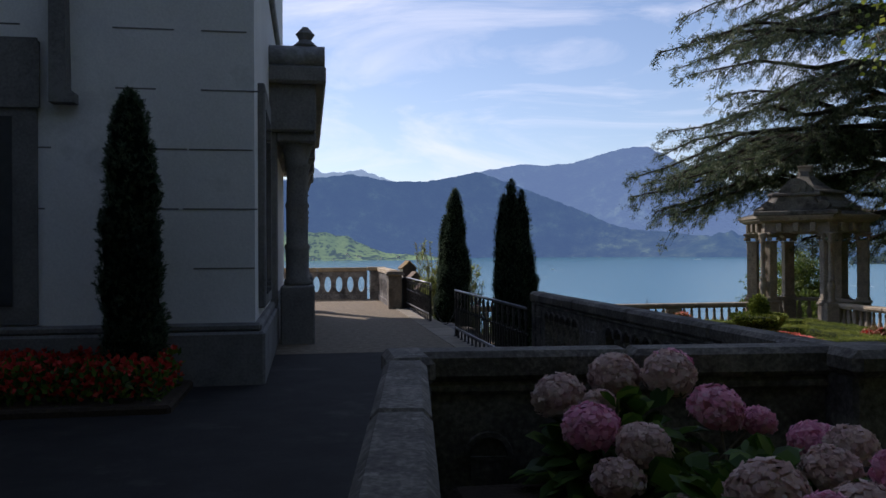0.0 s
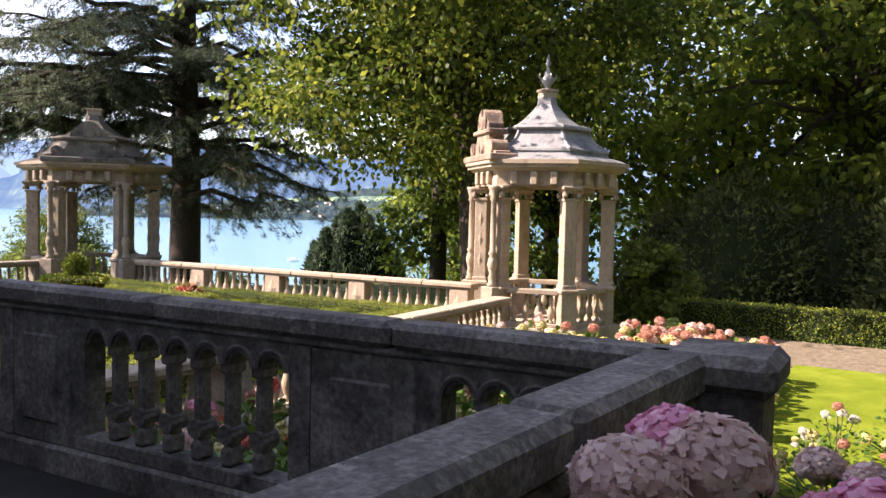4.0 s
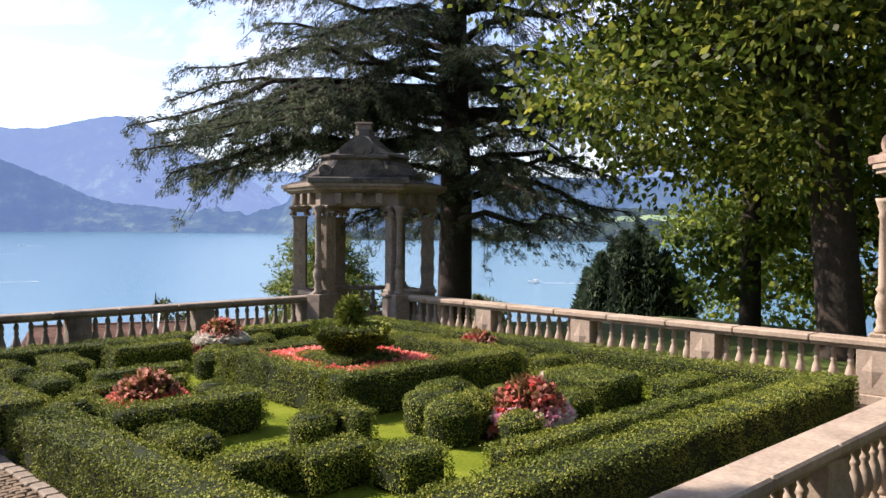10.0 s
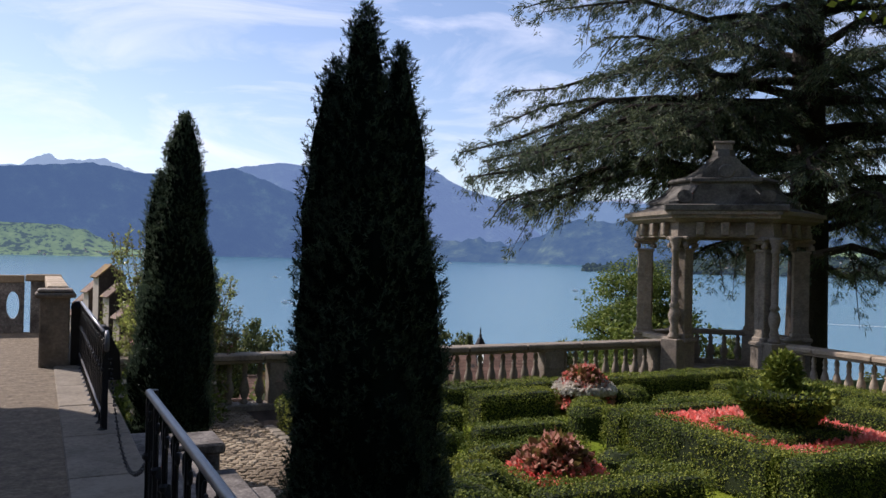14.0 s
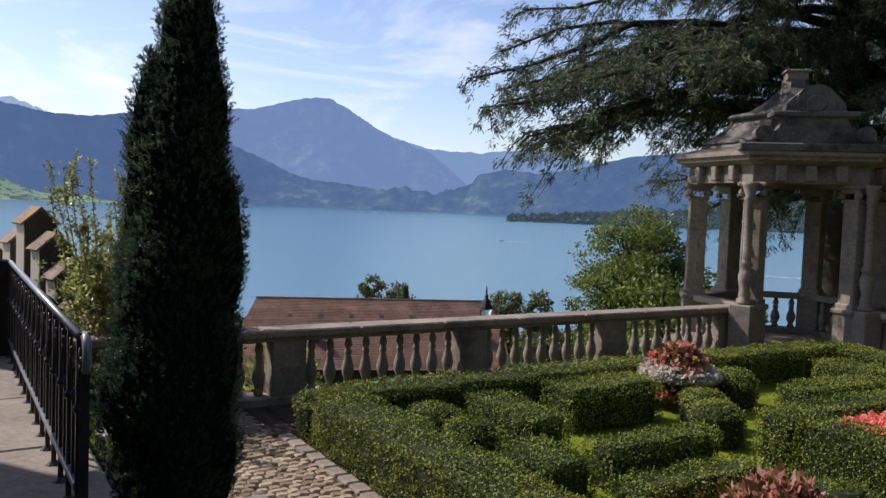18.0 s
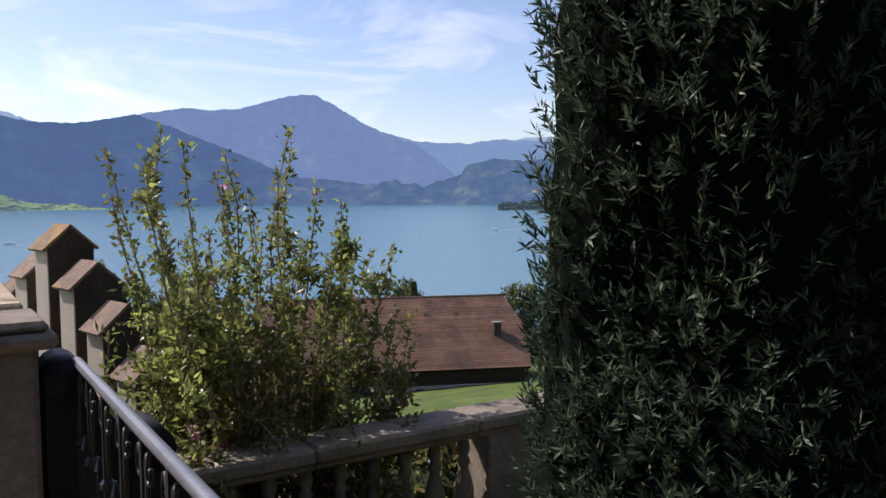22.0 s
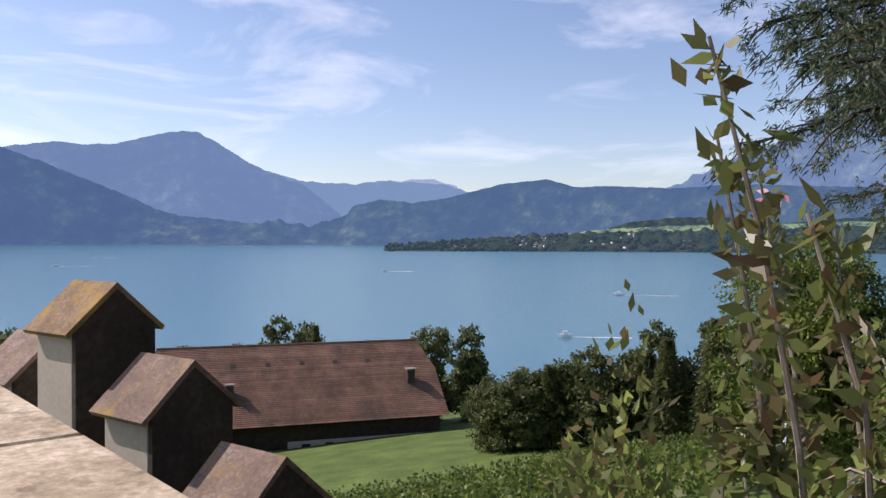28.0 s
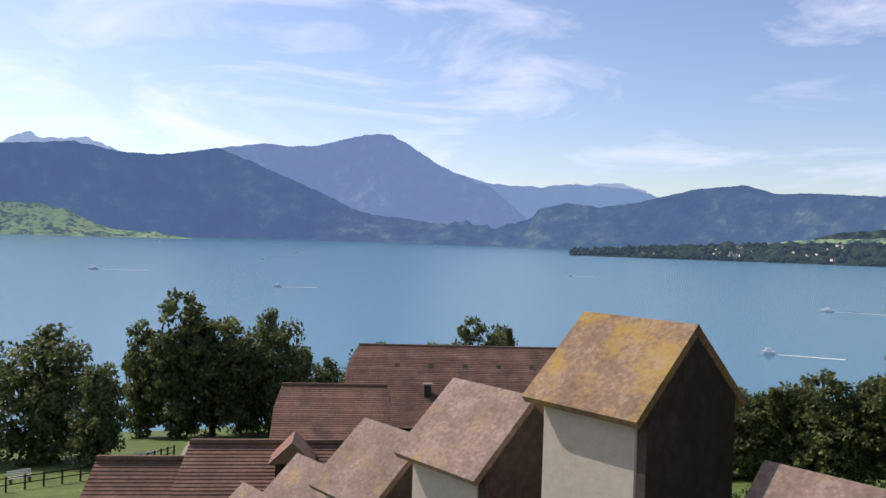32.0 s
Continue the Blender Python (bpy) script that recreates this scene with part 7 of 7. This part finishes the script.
# single trees standing along the wooded far shore
wood = Geo()
for i in range(1300):
    az, dist = rng.uniform(36.3, 76), 1760 + 500 * rng.random() ** 1.2
    if noise.noise(Vector((az * 0.9, dist * 0.006, 2))) < -0.08:
        continue
    crest = np.interp(az, (36, 40, 50, 58, 70), (-0.6, -0.2, 0.35, 0.55, 0.75))
    span = EYE_REF[2] + 2300 * math.tan(radians(crest)) - LAKE
    z = LAKE + max(span, 4) * max((dist - 1750) / 550, 0.02) ** 1.15
    h, r = rng.uniform(4, 11), rng.uniform(4, 9)
    wood.lathe([(r * 0.5, -2), (r, h * 0.3), (r * 0.8, h * 0.65), (r * 0.35, h * 0.92), (0.3, h)], 6, (EYE_REF[0] + dist * math.sin(radians(az)), EYE_REF[1] + dist * math.cos(radians(az)), z))
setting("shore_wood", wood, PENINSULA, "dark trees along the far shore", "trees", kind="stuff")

# ---- cobbles and edging of the garden path ----
cob = thing("path_cobbles", (5.4, 15, HZ), "uneven worn cobbles of the garden path", "path", kind="structure")
shapes = []
for i in range(6):
    w, l = 0.036 + 0.010 * rng.random(), 0.046 + 0.016 * rng.random()
    shapes.append(Geo().box(-l, -w, -0.03, l, w, 0.018, 0.014).mesh("cobble", COBBLE))
rest = Geo()
count = 0
yy = 6.2
row = 0
while yy < 18.9:
    xx = 4.35 + (0.055 if row % 2 else 0)
    while xx < 6.33:
        near = 15.6 < yy < 17.5 and 5.3 < xx < 6.33
        bow = 0.05 * math.sin(xx * 5.2)
        p = (xx + rng.uniform(-0.012, 0.012), yy + bow + rng.uniform(-0.010, 0.010), HZ + 0.006 + rng.uniform(-0.008, 0.008))
        if near and count < 300:
            part("cobble", shapes[int(rng.integers(6))], COBBLE, cob, world_space=True, m=pose(*p, rng.uniform(-4, 4), rng.uniform(-4, 4), rng.uniform(-14, 14)))
            count += 1
        else:
            w, l = 0.036 + 0.010 * rng.random(), 0.046 + 0.014 * rng.random()
            rest.box(p[0] - l, p[1] - w, p[2] - 0.03, p[0] + l, p[1] + w, p[2] + 0.018, 0.012)
        xx += 0.112
    yy += 0.092
    row += 1
tagged(part("cobble_field", rest, COBBLE, cob, world_space=True), kind="stuff")
edge = thing("path_edging", (6.5, 12, HZ), "pale stone edging along the box hedge", "edging", kind="structure")
stone_me = Geo().box(-0.075, -0.11, -0.06, 0.075, 0.11, 0.045, 0.018).mesh("edge_stone", KERB)
yy = 7.2
while yy < 17.6:
    part("edge_stone", stone_me, KERB, edge, world_space=True, m=pose(6.41 + rng.uniform(-0.01, 0.01), yy, HZ, 0, 0, rng.uniform(-5, 5)))
    yy += 0.235

# ---- lower slope: bushes, farm yard ----
def round_bush(at, r, h, mat, label, n=2600, leaf=0.11):
    root = thing("garden_bush", at, label, "bush", group="slope bushes")
    u = unit(rng.normal(0, 1, (n, 3)))
    u[:, 2] = np.abs(u[:, 2])
    lump = np.array([noise.noise(Vector(p) * 2.3 + Vector(at)) for p in u])[:, None]
    P = u * np.array((r, r, h)) * (1 + 0.22 * lump) * rng.uniform(0.78, 1.02, (n, 1))
    part("leaves", quads("leaves", leaves(P, u + np.array((0, 0, 0.2)), leaf, leaf * 0.5, 0.6), mat), mat, root)
    part("shade_core", Geo().lathe([(r * 0.6, -0.3), (r * 0.8, h * 0.3), (r * 0.6, h * 0.7), (0.05, h * 0.85)], 10), HEDGECORE, root)
    return root


for x, y, r, h, mat, lab in ((9.0, 27.5, 1.3, 1.5, SHRUBLEAF, "loose bronze green bush on the slope"), (11.2, 30.5, 1.5, 1.7, CEDARLEAF, "silvery round bush below the balustrade"), (12.6, 33.0, 1.4, 1.6, WOODLEAF, "dark green bush on the slope"),
                             (8.2, 31.0, 1.4, 1.6, WOODLEAF, "dark green bush on the slope"), (10.4, 25.2, 1.0, 1.3, FRESHLEAF, "bright green bush beside the steps"), (7.3, 26.0, 1.2, 1.6, WOODLEAF, "dark bush under the shrub"),
                             (13.0, 28.6, 1.1, 1.1, WOODLEAF, "low green bush near the lantern"), (13.7, 25.6, 0.5, 2.0, WOODLEAF, "clipped dark dome beside the lantern"), (14.6, 24.6, 0.5, 2.0, WOODLEAF, "clipped dark dome beside the lantern"),
                             (16.2, 31.5, 1.2, 1.2, FRESHLEAF, "green bush above the vineyard"), (6.2, 23.0, 0.9, 1.9, WOODLEAF, "dark bush under the gable"), (7.4, 20.6, 0.8, 1.6, SHRUBLEAF, "bronze bush beside the tall shrub"), (11.5, 22.6, 1.1, 1.5, WOODLEAF, "dark green bush behind the balustrade"), (9.3, 22.2, 1.0, 1.4, FRESHLEAF, "green bush behind the balustrade"), (16.6, 26.6, 1.2, 1.5, WOODLEAF, "dark green bush below the pavilion"), (18.0, 29.6, 1.3, 1.6, FRESHLEAF, "bright green bush below the round tree")):
    round_bush((x, y, float(ground_z(x, y)) - 0.1), r, h, mat, lab)

for x, y, r, h in ((26.6, 3.4, 2.3, 4.4), (28.2, 0.6, 2.5, 4.6), (30.2, 5.4, 2.4, 4.2), (26.2, -1.8, 2.2, 4.0), (29.5, -3.6, 2.6, 4.6)):
    round_bush((x, y, float(ground_z(x, y)) - 0.1), r, h, SHORELEAF, "dark leafy bush at the edge of the wood", 5200, 0.2)
round_bush((5.2, 20.7, float(ground_z(5.2, 20.7)) - 0.1), 0.5, 3.2, SHRUBLEAF, "bronze leaved bush beside the gable corner", 9000, 0.055)
hedge("box_hedge", [(20.3, -9.0, 21.0, 3.6)], [], 0.75, "low dark clipped hedge at the edge of the wood", density=700, size=0.06, base=-1.2)
setting("drive", Geo().box(16.4, -14, -1.4, 19.6, 2.2, -1.055), PAVING, "pale gravel drive beside the lawn", "drive")

# farm yard under the terrace end
def yard(x, y):
    return float(ground_z(x, y))


for az0, d0, az1, d1 in ((-2.5, 68, 6.0, 72), (6.3, 72, 9.6, 80)):
    fence = thing("timber_fence", (0, 0, 0), "low wooden paddock fence in the farm meadow", "fence", group="paddock fences")
    last = None
    n = 8
    for k in range(n + 1):
        az, d = az0 + (az1 - az0) * k / n, d0 + (d1 - d0) * k / n
        x, y = 2.9 + d * math.sin(radians(az)), 21.9 + d * math.cos(radians(az))
        z = yard(x, y)
        part("post", Geo().box(x - 0.07, y - 0.07, z - 0.2, x + 0.07, y + 0.07, z + 1.2, 0.01), TIMBER, fence, world_space=True)
        if last:
            for h in (0.55, 1.05):
                part("rail", Geo().tube([(last[0], last[1], last[2] + h), (x, y, z + h)], 0.045, 5), TIMBER, fence, world_space=True)
        last = (x, y, z)
for az, d, ln in ((7.9, 78, 2.2), (6.0, 66, 1.8), (0.4, 74, 1.8)):
    x, y = 2.9 + d * math.sin(radians(az)), 21.9 + d * math.cos(radians(az))
    z = yard(x, y)
    bench = thing("garden_bench", (x, y, z), "pale wooden bench on the farm meadow", "bench", group="meadow benches", turn=15)
    for k in range(3):
        part("slat", Geo().box(-ln / 2, -0.3 + 0.2 * k, 0.43, ln / 2, -0.13 + 0.2 * k, 0.48), CANVAS, bench)
    for k in range(2):
        part("back_slat", Geo().box(-ln / 2, 0.30, 0.6 + 0.2 * k, ln / 2, 0.34, 0.75 + 0.2 * k), CANVAS, bench)
    for u in (-ln / 2 + 0.2, ln / 2 - 0.2):
        part("leg", Geo().box(u - 0.05, -0.3, -0.05, u + 0.05, 0.34, 0.43), TIMBER, bench)
x, y = 2.9 + 80 * math.sin(radians(10.8)), 21.9 + 80 * math.cos(radians(10.8))
lane = Geo()
edge_l, edge_r = [], []
for k in range(12):
    d, az = 60 + 4 * k, 10.6 + 0.1 * k
    for off, lst in ((-1.6, edge_l), (1.6, edge_r)):
        x, y = 2.9 + d * math.sin(radians(az)) + off, 21.9 + d * math.cos(radians(az))
        lst.append((x, y, yard(x, y) + 0.06))
lane.add(edge_l + edge_r, [(k, 12 + k, 13 + k, k + 1) for k in range(11)])
setting("farm_lane", lane, KERB, "pale gravel lane between the farm trees", "lane")
nets = thing("crop_netting", (0, 0, 0), "blue netting over berry rows below the farm", "netting")
for k in range(5):
    az, d = -2.2 + 1.5 * k, 47 + 0.8 * k
    x, y = 2.9 + d * math.sin(radians(az)), 21.9 + d * math.cos(radians(az))
    z = yard(x, y)
    g = Geo()
    sag = [(u, 1.5 + 0.35 * noise.noise(Vector((u * 1.7, k, 0)))) for u in np.linspace(-0.75, 0.75, 9)]
    v = [(x + u, y + w, z + h - 0.25 * abs(w) / 1.2) for w in (-1.2, 0, 1.2) for u, h in sag] + [(x + u, y - 1.25, z) for u, h in sag]
    g.add(v, [(r * 9 + i, r * 9 + i + 1, r * 9 + i + 10, r * 9 + i + 9) for r in range(2) for i in range(8)] + [(27 + i, 28 + i, i + 1, i) for i in range(8)])
    part("net", g, BLUENET, nets, world_space=True)
    part("pole", Geo().tube([(x, y, z), (x, y, z + 1.5)], 0.03, 5), TIMBER, nets, world_space=True)
